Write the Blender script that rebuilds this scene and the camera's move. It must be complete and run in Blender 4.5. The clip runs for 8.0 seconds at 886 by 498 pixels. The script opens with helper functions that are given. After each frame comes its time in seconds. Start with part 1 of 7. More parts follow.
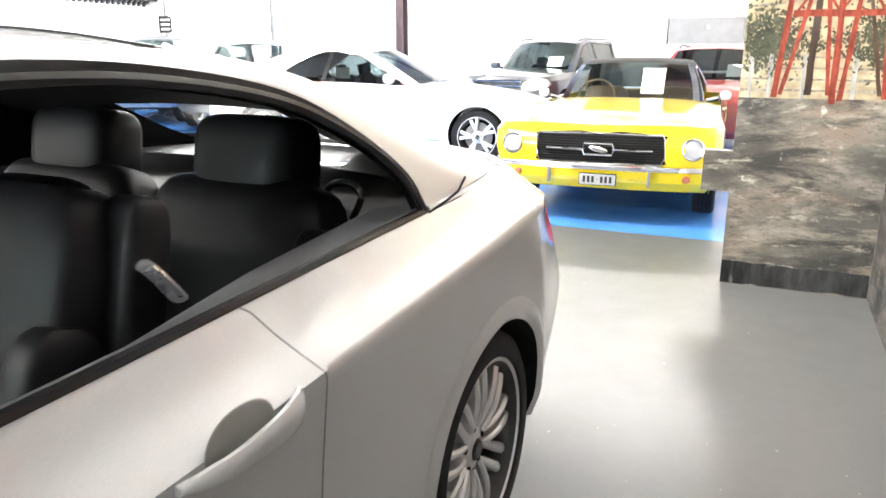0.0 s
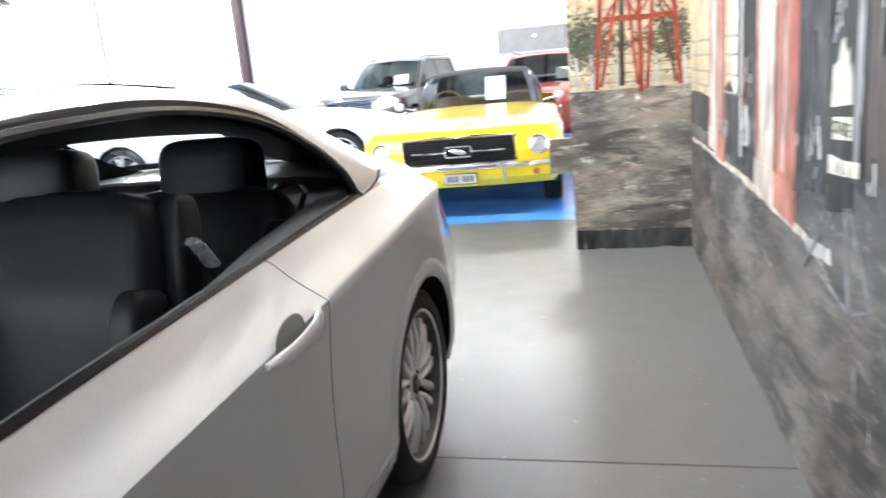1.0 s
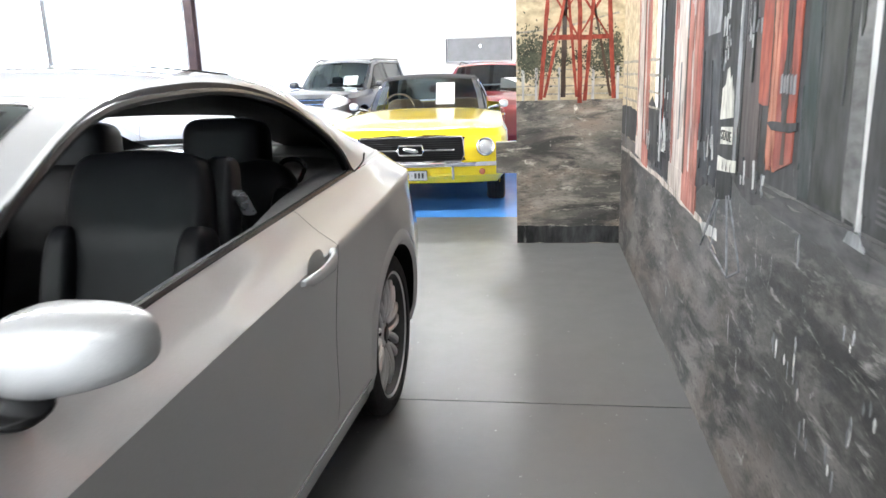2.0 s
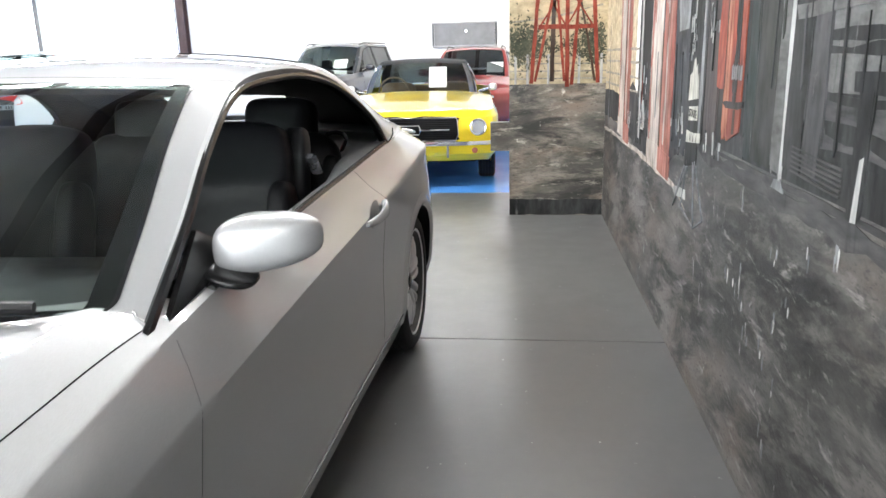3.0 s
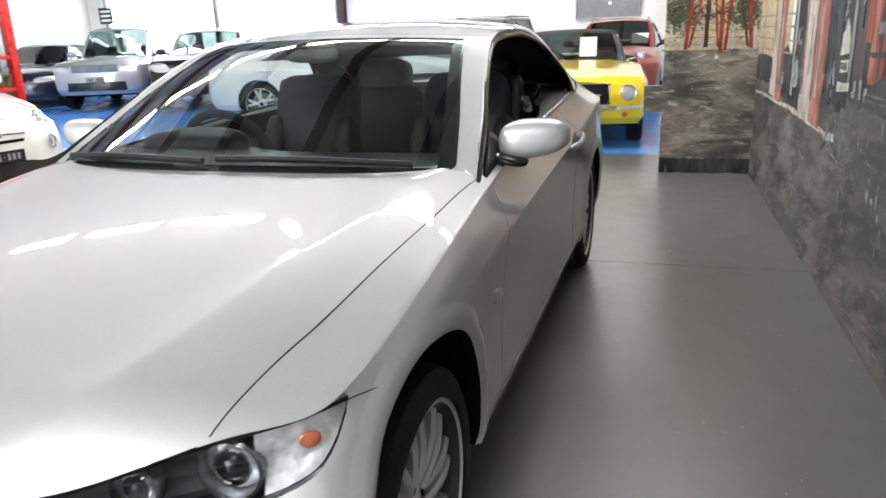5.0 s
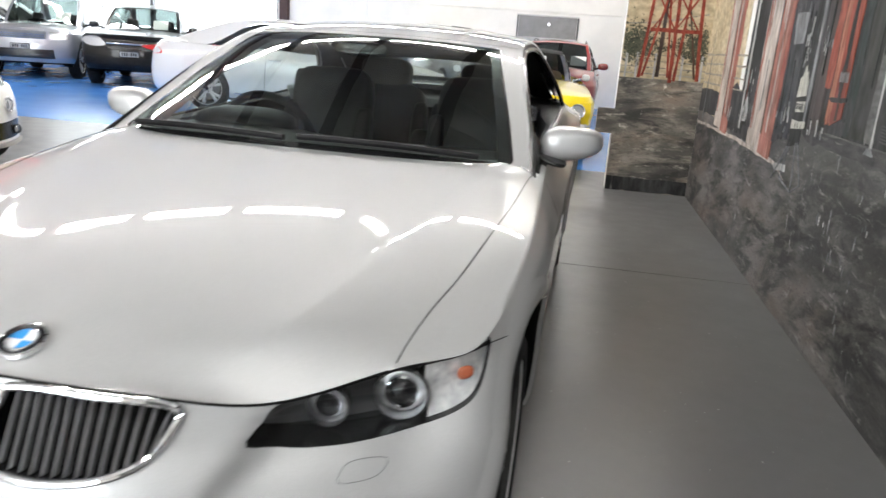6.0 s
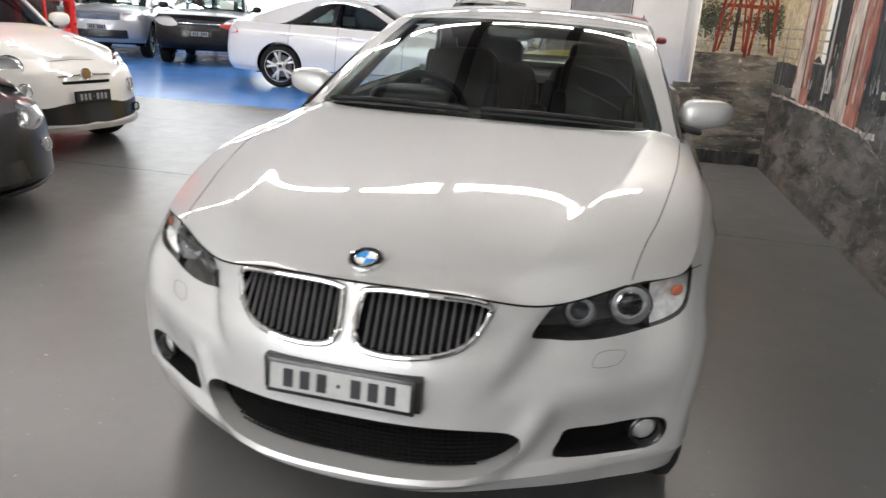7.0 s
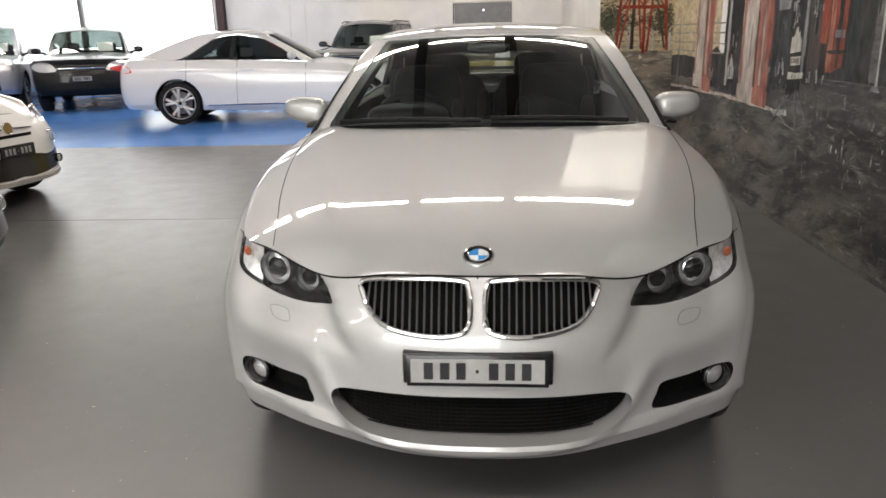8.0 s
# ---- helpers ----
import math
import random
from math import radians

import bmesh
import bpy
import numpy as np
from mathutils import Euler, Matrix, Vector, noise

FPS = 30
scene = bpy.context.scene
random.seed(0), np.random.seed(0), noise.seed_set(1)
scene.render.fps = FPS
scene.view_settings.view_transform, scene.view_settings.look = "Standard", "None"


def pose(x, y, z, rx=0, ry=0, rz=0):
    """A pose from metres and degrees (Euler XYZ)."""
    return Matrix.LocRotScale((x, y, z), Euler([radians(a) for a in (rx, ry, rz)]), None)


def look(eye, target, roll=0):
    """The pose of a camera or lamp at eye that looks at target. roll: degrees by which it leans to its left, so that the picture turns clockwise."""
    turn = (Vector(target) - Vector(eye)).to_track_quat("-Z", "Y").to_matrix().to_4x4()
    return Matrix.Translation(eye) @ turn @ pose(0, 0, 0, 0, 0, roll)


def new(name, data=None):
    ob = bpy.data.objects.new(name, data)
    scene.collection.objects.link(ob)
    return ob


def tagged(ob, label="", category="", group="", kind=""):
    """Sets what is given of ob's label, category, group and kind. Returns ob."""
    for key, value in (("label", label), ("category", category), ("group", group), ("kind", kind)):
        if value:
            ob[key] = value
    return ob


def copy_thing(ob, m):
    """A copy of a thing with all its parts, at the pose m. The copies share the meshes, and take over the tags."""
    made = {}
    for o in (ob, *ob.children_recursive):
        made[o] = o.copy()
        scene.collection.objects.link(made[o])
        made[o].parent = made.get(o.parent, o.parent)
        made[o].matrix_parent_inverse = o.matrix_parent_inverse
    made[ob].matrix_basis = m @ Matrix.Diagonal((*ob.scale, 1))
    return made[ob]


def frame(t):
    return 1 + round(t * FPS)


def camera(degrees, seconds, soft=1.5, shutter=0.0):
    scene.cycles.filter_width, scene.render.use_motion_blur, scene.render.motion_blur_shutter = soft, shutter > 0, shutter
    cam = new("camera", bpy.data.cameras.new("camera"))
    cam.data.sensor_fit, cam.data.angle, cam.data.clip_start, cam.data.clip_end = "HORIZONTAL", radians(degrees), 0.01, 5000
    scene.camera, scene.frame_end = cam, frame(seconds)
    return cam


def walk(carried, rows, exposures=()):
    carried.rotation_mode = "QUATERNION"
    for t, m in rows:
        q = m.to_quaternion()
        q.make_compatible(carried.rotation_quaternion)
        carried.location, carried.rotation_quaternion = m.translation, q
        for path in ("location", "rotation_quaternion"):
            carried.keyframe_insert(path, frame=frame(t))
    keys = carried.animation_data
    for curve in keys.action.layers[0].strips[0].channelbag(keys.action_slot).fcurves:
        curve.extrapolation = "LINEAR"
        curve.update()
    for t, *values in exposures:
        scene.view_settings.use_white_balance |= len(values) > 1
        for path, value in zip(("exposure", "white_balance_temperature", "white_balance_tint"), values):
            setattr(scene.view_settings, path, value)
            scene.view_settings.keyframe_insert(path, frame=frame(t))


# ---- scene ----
cam = camera(63.0, 8.0, 1.5, 0.4)
PATH = [
    (0, (0.354, 0.273, 1.334), (-0.444, 2.034, 0.819), 0.1),
    (0.5, (0.408, 0.027, 1.329), (-0.361, 1.799, 0.81), -4.1),
    (1, (0.372, -0.282, 1.331), (-0.074, 1.608, 0.855), -5.2),
    (1.5, (0.339, -0.539, 1.341), (0.133, 1.384, 0.831), -1.6),
    (1.7, (0.347, -0.626, 1.325), (0.078, 1.294, 0.834), -1.7),
    (2.8, (0.288, -1.301, 1.37), (0.03, 0.628, 0.91), -2.2),
    (3, (0.254, -1.369, 1.356), (0.039, 0.551, 0.84), -1.4),
    (3.5, (0.257, -1.588, 1.336), (-0.258, 0.284, 0.855), -0.4),
    (4, (0.263, -1.784, 1.319), (-0.521, -0.025, 0.779), -1.6),
    (4.5, (0.215, -1.949, 1.306), (-0.617, -0.223, 0.733), -3.5),
    (4.7, (0.175, -2.061, 1.315), (-0.531, -0.277, 0.75), -2.8),
    (5.8, (-0.185, -2.48, 1.309), (-0.541, -0.598, 0.737), 1.1),
    (6, (-0.269, -2.563, 1.311), (-0.573, -0.664, 0.762), 4.1),
    (6.5, (-0.444, -2.86, 1.309), (-0.803, -0.972, 0.755), 3.3),
    (7, (-0.643, -3.084, 1.326), (-1.036, -1.223, 0.708), 3.4),
    (7.5, (-0.896, -3.208, 1.321), (-1.159, -1.309, 0.751), -0.4),
    (8, (-1.143, -3.362, 1.327), (-1.247, -1.447, 0.758), -1.3),
]
walk(cam, [(t, look(eye, target, roll)) for t, eye, target, roll in PATH],
     [(0, 1.8, 6550, 10), (0.5, 1.7, 6350, 10), (1, 1.55, 6150, 10), (1.5, 1.3, 6150, 10), (3, 1.0, 6250, 10), (3.5, 0.8, 6250, 10), (4.5, 0.65, 6300, 10), (6, 0.35, 6500, 11), (6.5, 0.2, 6550, 12), (7, 0.0, 6700, 13), (8, -0.3, 7050, 14)])

# ---- light ----
world = bpy.data.worlds.new("world")
scene.world = world
world.use_nodes = True
wn = world.node_tree.nodes
sky = wn.new("ShaderNodeTexSky")
sky.sky_type = "NISHITA"
sky.sun_disc = False
sky.sun_elevation = radians(40)
sky.sun_rotation = radians(200)
world.node_tree.links.new(sky.outputs[0], wn["Background"].inputs[0])
wn["Background"].inputs[1].default_value = 0.1
TUBE_POWER = 60.0
WINDOW_GLOW = 5.0
# fill for the car's front, from an unseen added panel
FRONT_FILL_GLOW = 7.8


# ---- materials ----
class Tree:
    def __init__(self, name):
        self.m = bpy.data.materials.new(name)
        self.m.use_nodes = True
        self.t = self.m.node_tree
        self.p = self.t.nodes["Principled BSDF"]
        self.out = self.t.nodes["Material Output"]

    def node(self, kind, **values):
        n = self.t.nodes.new(kind)
        for key, value in values.items():
            n.inputs[key.replace("_", " ")].default_value = value
        return n

    def link(self, a, b):
        self.t.links.new(a, b)

    def coords(self, space="Object"):
        return self.t.nodes.new("ShaderNodeTexCoord").outputs[space]

    def noise(self, scale, detail=4.0, rough=0.55, stretch=None, space="Object", swirl=0.0, tilt=0.0):
        n = self.node("ShaderNodeTexNoise", Scale=scale, Detail=detail, Roughness=rough, Distortion=swirl)
        c = self.coords(space)
        if stretch:
            mp = self.t.nodes.new("ShaderNodeMapping")
            mp.vector_type = "TEXTURE"
            mp.inputs["Scale"].default_value = tuple(1 / k for k in stretch)
            mp.inputs["Rotation"].default_value = (radians(tilt), 0, 0)
            self.link(c, mp.inputs[0])
            c = mp.outputs[0]
        self.link(c, n.inputs["Vector"])
        return n.outputs["Fac"]

    def ramp(self, fac, stops):
        r = self.t.nodes.new("ShaderNodeValToRGB")
        e = r.color_ramp.elements
        while len(e) < len(stops):
            e.new(0.5)
        for i, (at, col) in enumerate(stops):
            e[i].position = at
            e[i].color = (*col, 1) if len(col) == 3 else col
        self.link(fac, r.inputs[0])
        return r.outputs[0]

    def mix(self, fac, a, b):
        n = self.t.nodes.new("ShaderNodeMix")
        n.data_type = "RGBA"
        for value, socket in ((fac, n.inputs[0]), (a, n.inputs[6]), (b, n.inputs[7])):
            if isinstance(value, bpy.types.NodeSocket):
                self.link(value, socket)
            else:
                socket.default_value = value if isinstance(value, (int, float)) else (*value, 1)
        return n.outputs[2]

    def bump(self, height, strength, distance=0.01):
        b = self.node("ShaderNodeBump", Strength=strength, Distance=distance)
        self.link(height, b.inputs["Height"])
        self.link(b.outputs[0], self.p.inputs["Normal"])


def span(fac_tree, fac, lo, hi):
    n = fac_tree.t.nodes.new("ShaderNodeMapRange")
    n.inputs["To Min"].default_value = lo
    n.inputs["To Max"].default_value = hi
    fac_tree.link(fac, n.inputs[0])
    return n.outputs[0]


def plain(name, col, rough=0.5, metal=0.0, vary=0.12, scale=6.0, bump=0.0, bump_scale=60.0, coat=0.0, spec=0.5):
    t = Tree(name)
    dark = tuple(c * (1 - vary) for c in col)
    light = tuple(min(1, c * (1 + vary)) for c in col)
    t.link(t.ramp(t.noise(scale), [(0.35, dark), (0.65, light)]), t.p.inputs["Base Color"])
    t.link(span(t, t.noise(scale * 3.1), rough * 0.85, min(1, rough * 1.15)), t.p.inputs["Roughness"])
    t.p.inputs["Metallic"].default_value = metal
    t.p.inputs["Coat Weight"].default_value = coat
    t.p.inputs["Coat Roughness"].default_value = 0.04
    t.p.inputs["Specular IOR Level"].default_value = spec
    if bump:
        t.bump(t.noise(bump_scale, 3), bump, 0.004)
    return t.m


def paint(name, col, metal=0.0, rough=0.35, coat=1.0):
    t = Tree(name)
    fl = t.noise(900, 1)
    lo = tuple(c * 0.93 for c in col)
    hi = tuple(min(1, c * 1.07) for c in col)
    t.link(t.ramp(fl, [(0.4, lo), (0.6, hi)]), t.p.inputs["Base Color"])
    t.p.inputs["Metallic"].default_value = metal
    t.p.inputs["Roughness"].default_value = rough
    t.p.inputs["Specular IOR Level"].default_value = 0.2
    t.p.inputs["Coat IOR"].default_value = 1.6
    t.p.inputs["Coat Weight"].default_value = coat
    t.link(span(t, t.noise(2.5), 0.005, 0.02), t.p.inputs["Coat Roughness"])
    return t.m


def glass(name, tint, gloss=1.0):
    t = Tree(name)
    clear = t.node("ShaderNodeBsdfTransparent", Color=(*tint, 1))
    shine = t.node("ShaderNodeBsdfGlossy", Color=(gloss, gloss, gloss, 1), Roughness=0.01)
    lw = t.node("ShaderNodeLayerWeight", Blend=0.5)
    pw = t.t.nodes.new("ShaderNodeMath")
    pw.operation = "POWER"
    pw.inputs[1].default_value = 4.5
    t.link(lw.outputs["Facing"], pw.inputs[0])
    fr = span(t, pw.outputs[0], 0.045, 1.0)
    mx = t.t.nodes.new("ShaderNodeMixShader")
    t.link(fr, mx.inputs[0])
    t.link(clear.outputs[0], mx.inputs[1])
    t.link(shine.outputs[0], mx.inputs[2])
    t.link(mx.outputs[0], t.out.inputs[0])
    return t.m


def glow(name, col, power):
    t = Tree(name)
    t.p.inputs["Base Color"].default_value = (*col, 1)
    t.p.inputs["Emission Color"].default_value = (*col, 1)
    t.p.inputs["Emission Strength"].default_value = power
    return t.m


SILVER = paint("silver_paint", (0.495, 0.50, 0.502), 0.45, 0.47)
WHITE_CREAM = paint("cream_white_paint", (0.84, 0.83, 0.80), 0.0, 0.3)
WHITE_PEARL = paint("pearl_white_paint", (0.80, 0.80, 0.80), 0.1, 0.3)
YELLOW = paint("yellow_paint", (0.86, 0.64, 0.02), 0.0, 0.3)
BLACK_PAINT = paint("black_paint", (0.004, 0.004, 0.005), 0.0, 0.3, 0.35)
BLUE_BLACK = paint("dark_blue_paint", (0.012, 0.016, 0.035), 0.2, 0.3)
GREY_PAINT = paint("grey_paint", (0.40, 0.41, 0.44), 0.5, 0.3)
CHARCOAL = paint("charcoal_paint", (0.045, 0.047, 0.05), 0.4, 0.3)
RED_PAINT = paint("dark_red_paint", (0.22, 0.018, 0.015), 0.1, 0.3)
CHROME = plain("chrome", (0.80, 0.80, 0.82), 0.06, 1.0, 0.03, 20)
ALLOY = plain("alloy", (0.68, 0.68, 0.68), 0.38, 0.65, 0.05, 8)
RUBBER = plain("tyre_rubber", (0.011, 0.011, 0.012), 0.7, 0, 0.3, 14, 0.3, 90, spec=0.25)
BLACK = plain("black_plastic", (0.008, 0.008, 0.009), 0.45, 0, 0.25, 18, spec=0.2)
SATIN = plain("satin_black_trim", (0.010, 0.010, 0.011), 0.22, 0, 0.2, 18)
DARK = plain("dark_recess", (0.004, 0.004, 0.004), 0.8, spec=0.1)
LEATHER = plain("black_leather", (0.0065, 0.0069, 0.0083), 0.45, 0, 0.25, 5, 0.03, 50, spec=0.17)
CARPET = plain("black_carpet", (0.006, 0.006, 0.006), 0.95, 0, 0.3, 60, spec=0.1)
# inside of the rims, darker than their face
BARREL = plain("dark_rim_barrel", (0.05, 0.05, 0.05), 0.5, 0.5, 0.2, 12)
GREY_TRIM = plain("grey_vinyl_trim", (0.065, 0.065, 0.068), 0.5, 0, 0.15, 9, 0.25, 200)
SHELF = plain("grey_felt_shelf", (0.20, 0.20, 0.198), 0.9, 0, 0.12, 30, 0.3, 200, spec=0.2)
PAPER = plain("white_paper", (0.82, 0.82, 0.80), 0.8, 0, 0.03)
PLATE_WHITE = plain("plate_white", (0.31, 0.315, 0.31), 0.4, 0, 0.08, 30)
INK = plain("grey_ink", (0.03, 0.03, 0.034), 0.7, spec=0.15)
WINDSCREEN = glass("windscreen_glass", (0.56, 0.64, 0.61))
CLEAR = glass("clear_glass", (0.93, 0.95, 0.95))
TINTED = glass("tinted_glass", (0.16, 0.18, 0.18))
LAMP_GLASS = glass("lamp_cover_glass", (0.96, 0.97, 0.97))
LAMP_SMOKE = plain("smoked_lamp", (0.10, 0.10, 0.105), 0.15, 0.4, 0.4, 30, coat=0.6)
AMBER = plain("amber_plastic", (0.42, 0.12, 0.06), 0.25)
TAIL_RED = plain("tail_lamp_red", (0.80, 0.02, 0.02), 0.30, 0, 0.1, 20, coat=0.3)
MIRROR = plain("mirror_silvering", (0.85, 0.86, 0.86), 0.02, 1.0, 0.01)
BRUSHED = plain("brushed_steel", (0.62, 0.62, 0.64), 0.28, 0.85, 0.01, 4)
PALE = plain("pale_silver_reflector", (0.72, 0.72, 0.74), 0.22, 0.7, 0.06, 30)
BADGE_BLUE = plain("badge_blue", (0.04, 0.28, 0.66), 0.25, 0, 0.03, coat=1.0)
BADGE_WHITE = plain("badge_white", (0.82, 0.83, 0.84), 0.25, 0, 0.03, coat=1.0)
GOLD = plain("badge_gold", (0.30, 0.19, 0.07), 0.35, 0.4)
BROWN_SEAT = plain("tan_seat_vinyl", (0.20, 0.13, 0.08), 0.5)
SOFT_TOP = plain("black_canvas_hood", (0.012, 0.012, 0.012), 0.85, 0, 0.2, 40, 0.2, 300)


# ---- mesh helpers ----
def part(name, bm, material, parent=None, label="", sharp=35):
    """Links a bmesh as one mesh object under a thing or under a part."""
    bmesh.ops.remove_doubles(bm, verts=bm.verts, dist=1e-5)
    me = bpy.data.meshes.new(name)
    bm.to_mesh(me)
    bm.free()
    for p in me.polygons:
        p.use_smooth = True
    me.set_sharp_from_angle(angle=radians(sharp))
    me.materials.append(material)
    ob = new(name, me)
    if parent is not None:
        ob.parent = parent
    if label:
        tagged(ob, label)
    return ob


def thing(name, m, label, category, group="", kind=""):
    ob = new(name)
    ob.empty_display_size = 0.2
    ob.matrix_basis = m
    return tagged(ob, label, category, group, kind)


def box(x0, x1, y0, y1, z0, z1, bevel=0.0, seg=2, bm=None, m=None):
    out = bm if bm is not None else bmesh.new()
    b = bmesh.new()
    bmesh.ops.create_cube(b, size=1)
    for v in b.verts:
        v.co = Vector(((x0 + x1) / 2 + v.co.x * (x1 - x0), (y0 + y1) / 2 + v.co.y * (y1 - y0), (z0 + z1) / 2 + v.co.z * (z1 - z0)))
    if bevel:
        bmesh.ops.bevel(b, geom=b.edges[:], offset=bevel, segments=seg, affect="EDGES", profile=0.5)
    if m is not None:
        b.transform(m)
    return merge(out, b)


def merge(a, b):
    """Adds b's faces to a and frees b."""
    at = {}
    for v in b.verts:
        at[v] = a.verts.new(v.co)
    for f in b.faces:
        a.faces.new([at[v] for v in f.verts])
    b.free()
    return a


def grid(rows, closed_u=False, closed_v=False):
    """A bmesh from an array of rows of points."""
    bm = bmesh.new()
    vs = [[bm.verts.new(p) for p in r] for r in rows]
    nu, nv = len(vs), len(vs[0])
    for i in range(nu if closed_u else nu - 1):
        for j in range(nv if closed_v else nv - 1):
            q = [vs[i][j], vs[i][(j + 1) % nv], vs[(i + 1) % nu][(j + 1) % nv], vs[(i + 1) % nu][j]]
            bm.faces.new(q)
    bmesh.ops.remove_doubles(bm, verts=bm.verts, dist=1e-6)
    return bm


def lathe(profile, n=48, axis="x"):
    """Turns (radius, along) points about the axis."""
    rows = []
    for i in range(n):
        a = 2 * math.pi * i / n
        c, s = math.cos(a), math.sin(a)
        rows.append([(h, r * c, r * s) if axis == "x" else (r * c, r * s, h) if axis == "z" else (r * c, h, r * s) for r, h in profile])
    bm = grid(rows, closed_u=True)
    bmesh.ops.recalc_face_normals(bm, faces=bm.faces)
    return bm


def pillow(sx, sy, sz, e=0.45, m=None, nu=14, nv=24):
    """A rounded box (superellipsoid) with those half sizes."""
    def pw(c, k):
        return math.copysign(abs(c) ** k, c)
    rows = []
    for i in range(nu + 1):
        a = -math.pi / 2 + math.pi * i / nu
        rows.append([(sx * pw(math.cos(a), e) * pw(math.cos(b), e), sy * pw(math.cos(a), e) * pw(math.sin(b), e), sz * pw(math.sin(a), e))
                     for b in (2 * math.pi * j / nv for j in range(nv))])
    bm = grid(rows, closed_v=True)
    bmesh.ops.recalc_face_normals(bm, faces=bm.faces)
    if m is not None:
        bm.transform(m)
    return bm


def tube(points, r, closed=False, n=8, flat=1.0):
    """A round (or flattened) rod along points."""
    P = [Vector(p) for p in points]
    rows = []
    k = len(P)
    up = Vector((0.0, 0.0, 1.0))
    for i in range(k):
        a = P[(i - 1) % k] if closed or i else P[0]
        b = P[(i + 1) % k] if closed or i < k - 1 else P[-1]
        d = (b - a).normalized()
        s = d.cross(up)
        s = s.normalized() if s.length > 0.05 else d.cross(Vector((1, 0, 0))).normalized()
        t = s.cross(d).normalized()
        rows.append([P[i] + s * r * math.cos(q) + t * r * flat * math.sin(q) for q in (2 * math.pi * j / n for j in range(n))])
    bm = grid(rows, closed_u=closed, closed_v=True)
    if not closed:
        for end in (0, -1):
            vs = [v for v in bm.verts if min((v.co - Vector(p)).length for p in rows[end]) < 1e-5]
            if len(vs) >= 3:
                try:
                    bmesh.ops.contextual_create(bm, geom=vs)
                except RuntimeError:
                    pass
    bmesh.ops.recalc_face_normals(bm, faces=bm.faces)
    return bm


def slab(poly, depth, place):
    """A flat polygon (a, b) with thickness; place maps (a, b, d) to a point."""
    bm = bmesh.new()
    f = [bm.verts.new(place(a, b, 0.0)) for a, b in poly]
    g = [bm.verts.new(place(a, b, depth)) for a, b in poly]
    bm.faces.new(f)
    bm.faces.new(g[::-1])
    n = len(f)
    for i in range(n):
        bm.faces.new((f[i], g[i], g[(i + 1) % n], f[(i + 1) % n]))
    bmesh.ops.recalc_face_normals(bm, faces=bm.faces)
    return bm


def mirrored(bm, both=True):
    """The mirror image in x, with or without the original."""
    b = bm.copy()
    for v in b.verts:
        v.co.x = -v.co.x
    bmesh.ops.reverse_faces(b, faces=b.faces)
    if not both:
        return b
    out = merge(bm.copy(), b)
    bmesh.ops.remove_doubles(out, verts=out.verts, dist=2e-4)
    return out


def smooth_poly(points, n=6, closed=True):
    """Rounds a polygon by a spline through its corners."""
    P = np.array(points, float)
    k = len(P)
    out = []
    for i in range(k if closed else k - 1):
        p0, p1, p2, p3 = (P[(i + d) % k] if closed else P[min(max(i + d, 0), k - 1)] for d in (-1, 0, 1, 2))
        for j in range(n):
            t = j / n
            out.append(tuple(0.5 * (2 * p1 + (p2 - p0) * t + (2 * p0 - 5 * p1 + 4 * p2 - p3) * t * t + (3 * p1 - p0 - 3 * p2 + p3) * t ** 3)))
    if not closed:
        out.append(tuple(P[-1]))
    return out

# ---- the hall ----
WALL_X, STUB_Y, STUB_X, BACK_Y, LEFT_X, FRONT_Y, CEIL = 0.945, 4.84, 0.15, 15.9, -15.6, -9.0, 4.6
BLUE_Y = 5.9


def floor_material():
    t = Tree("painted_concrete_floor")
    big = t.noise(0.7, 5)
    fine = t.noise(14, 6, 0.7)
    grey = t.mix(fine, (0.098, 0.098, 0.098), (0.134, 0.134, 0.132))
    grey = t.mix(span(t, big, 0.0, 0.6), grey, (0.09, 0.09, 0.09))
    specks = t.ramp(t.noise(38, 2, 0.5), [(0.73, (0, 0, 0)), (0.78, (1, 1, 1))])
    grey = t.mix(specks, grey, (0.36, 0.36, 0.35))
    t.link(grey, t.p.inputs["Base Color"])
    t.link(span(t, t.noise(5, 5), 0.24, 0.42), t.p.inputs["Roughness"])
    t.bump(fine, 0.06, 0.002)
    return t.m


def blue_material():
    t = Tree("blue_floor_paint")
    a = t.mix(t.noise(2.2, 5), (0.045, 0.20, 0.62), (0.11, 0.32, 0.74))
    t.link(a, t.p.inputs["Base Color"])
    t.link(span(t, t.noise(1.2, 2), 0.14, 0.26), t.p.inputs["Roughness"])
    return t.m


FLOOR = floor_material()
BLUE = blue_material()
WHITE_WALL = plain("white_wall_paint", (0.78, 0.77, 0.74), 0.7, 0, 0.05, 1.5, 0.15, 80)
CEILING = plain("pale_grey_roof_lining", (0.44, 0.435, 0.42), 0.8, 0, 0.2, 2.0)
STEEL = plain("brown_painted_steel", (0.055, 0.030, 0.030), 0.5, 0, 0.2, 5)
GREY_STEEL = plain("grey_painted_steel", (0.20, 0.20, 0.205), 0.5, 0, 0.1, 5)
JOINT = plain("dark_joint_filler", (0.07, 0.07, 0.07), 0.9)
SOFFIT = plain("dark_soffit_sheet", (0.045, 0.040, 0.042), 0.7, 0, 0.4, 8)


def wall(name, x0, x1, y0, y1, z0, z1, material, label):
    return tagged(part(name, box(x0, x1, y0, y1, z0, z1), material), label, "wall", kind="structure")


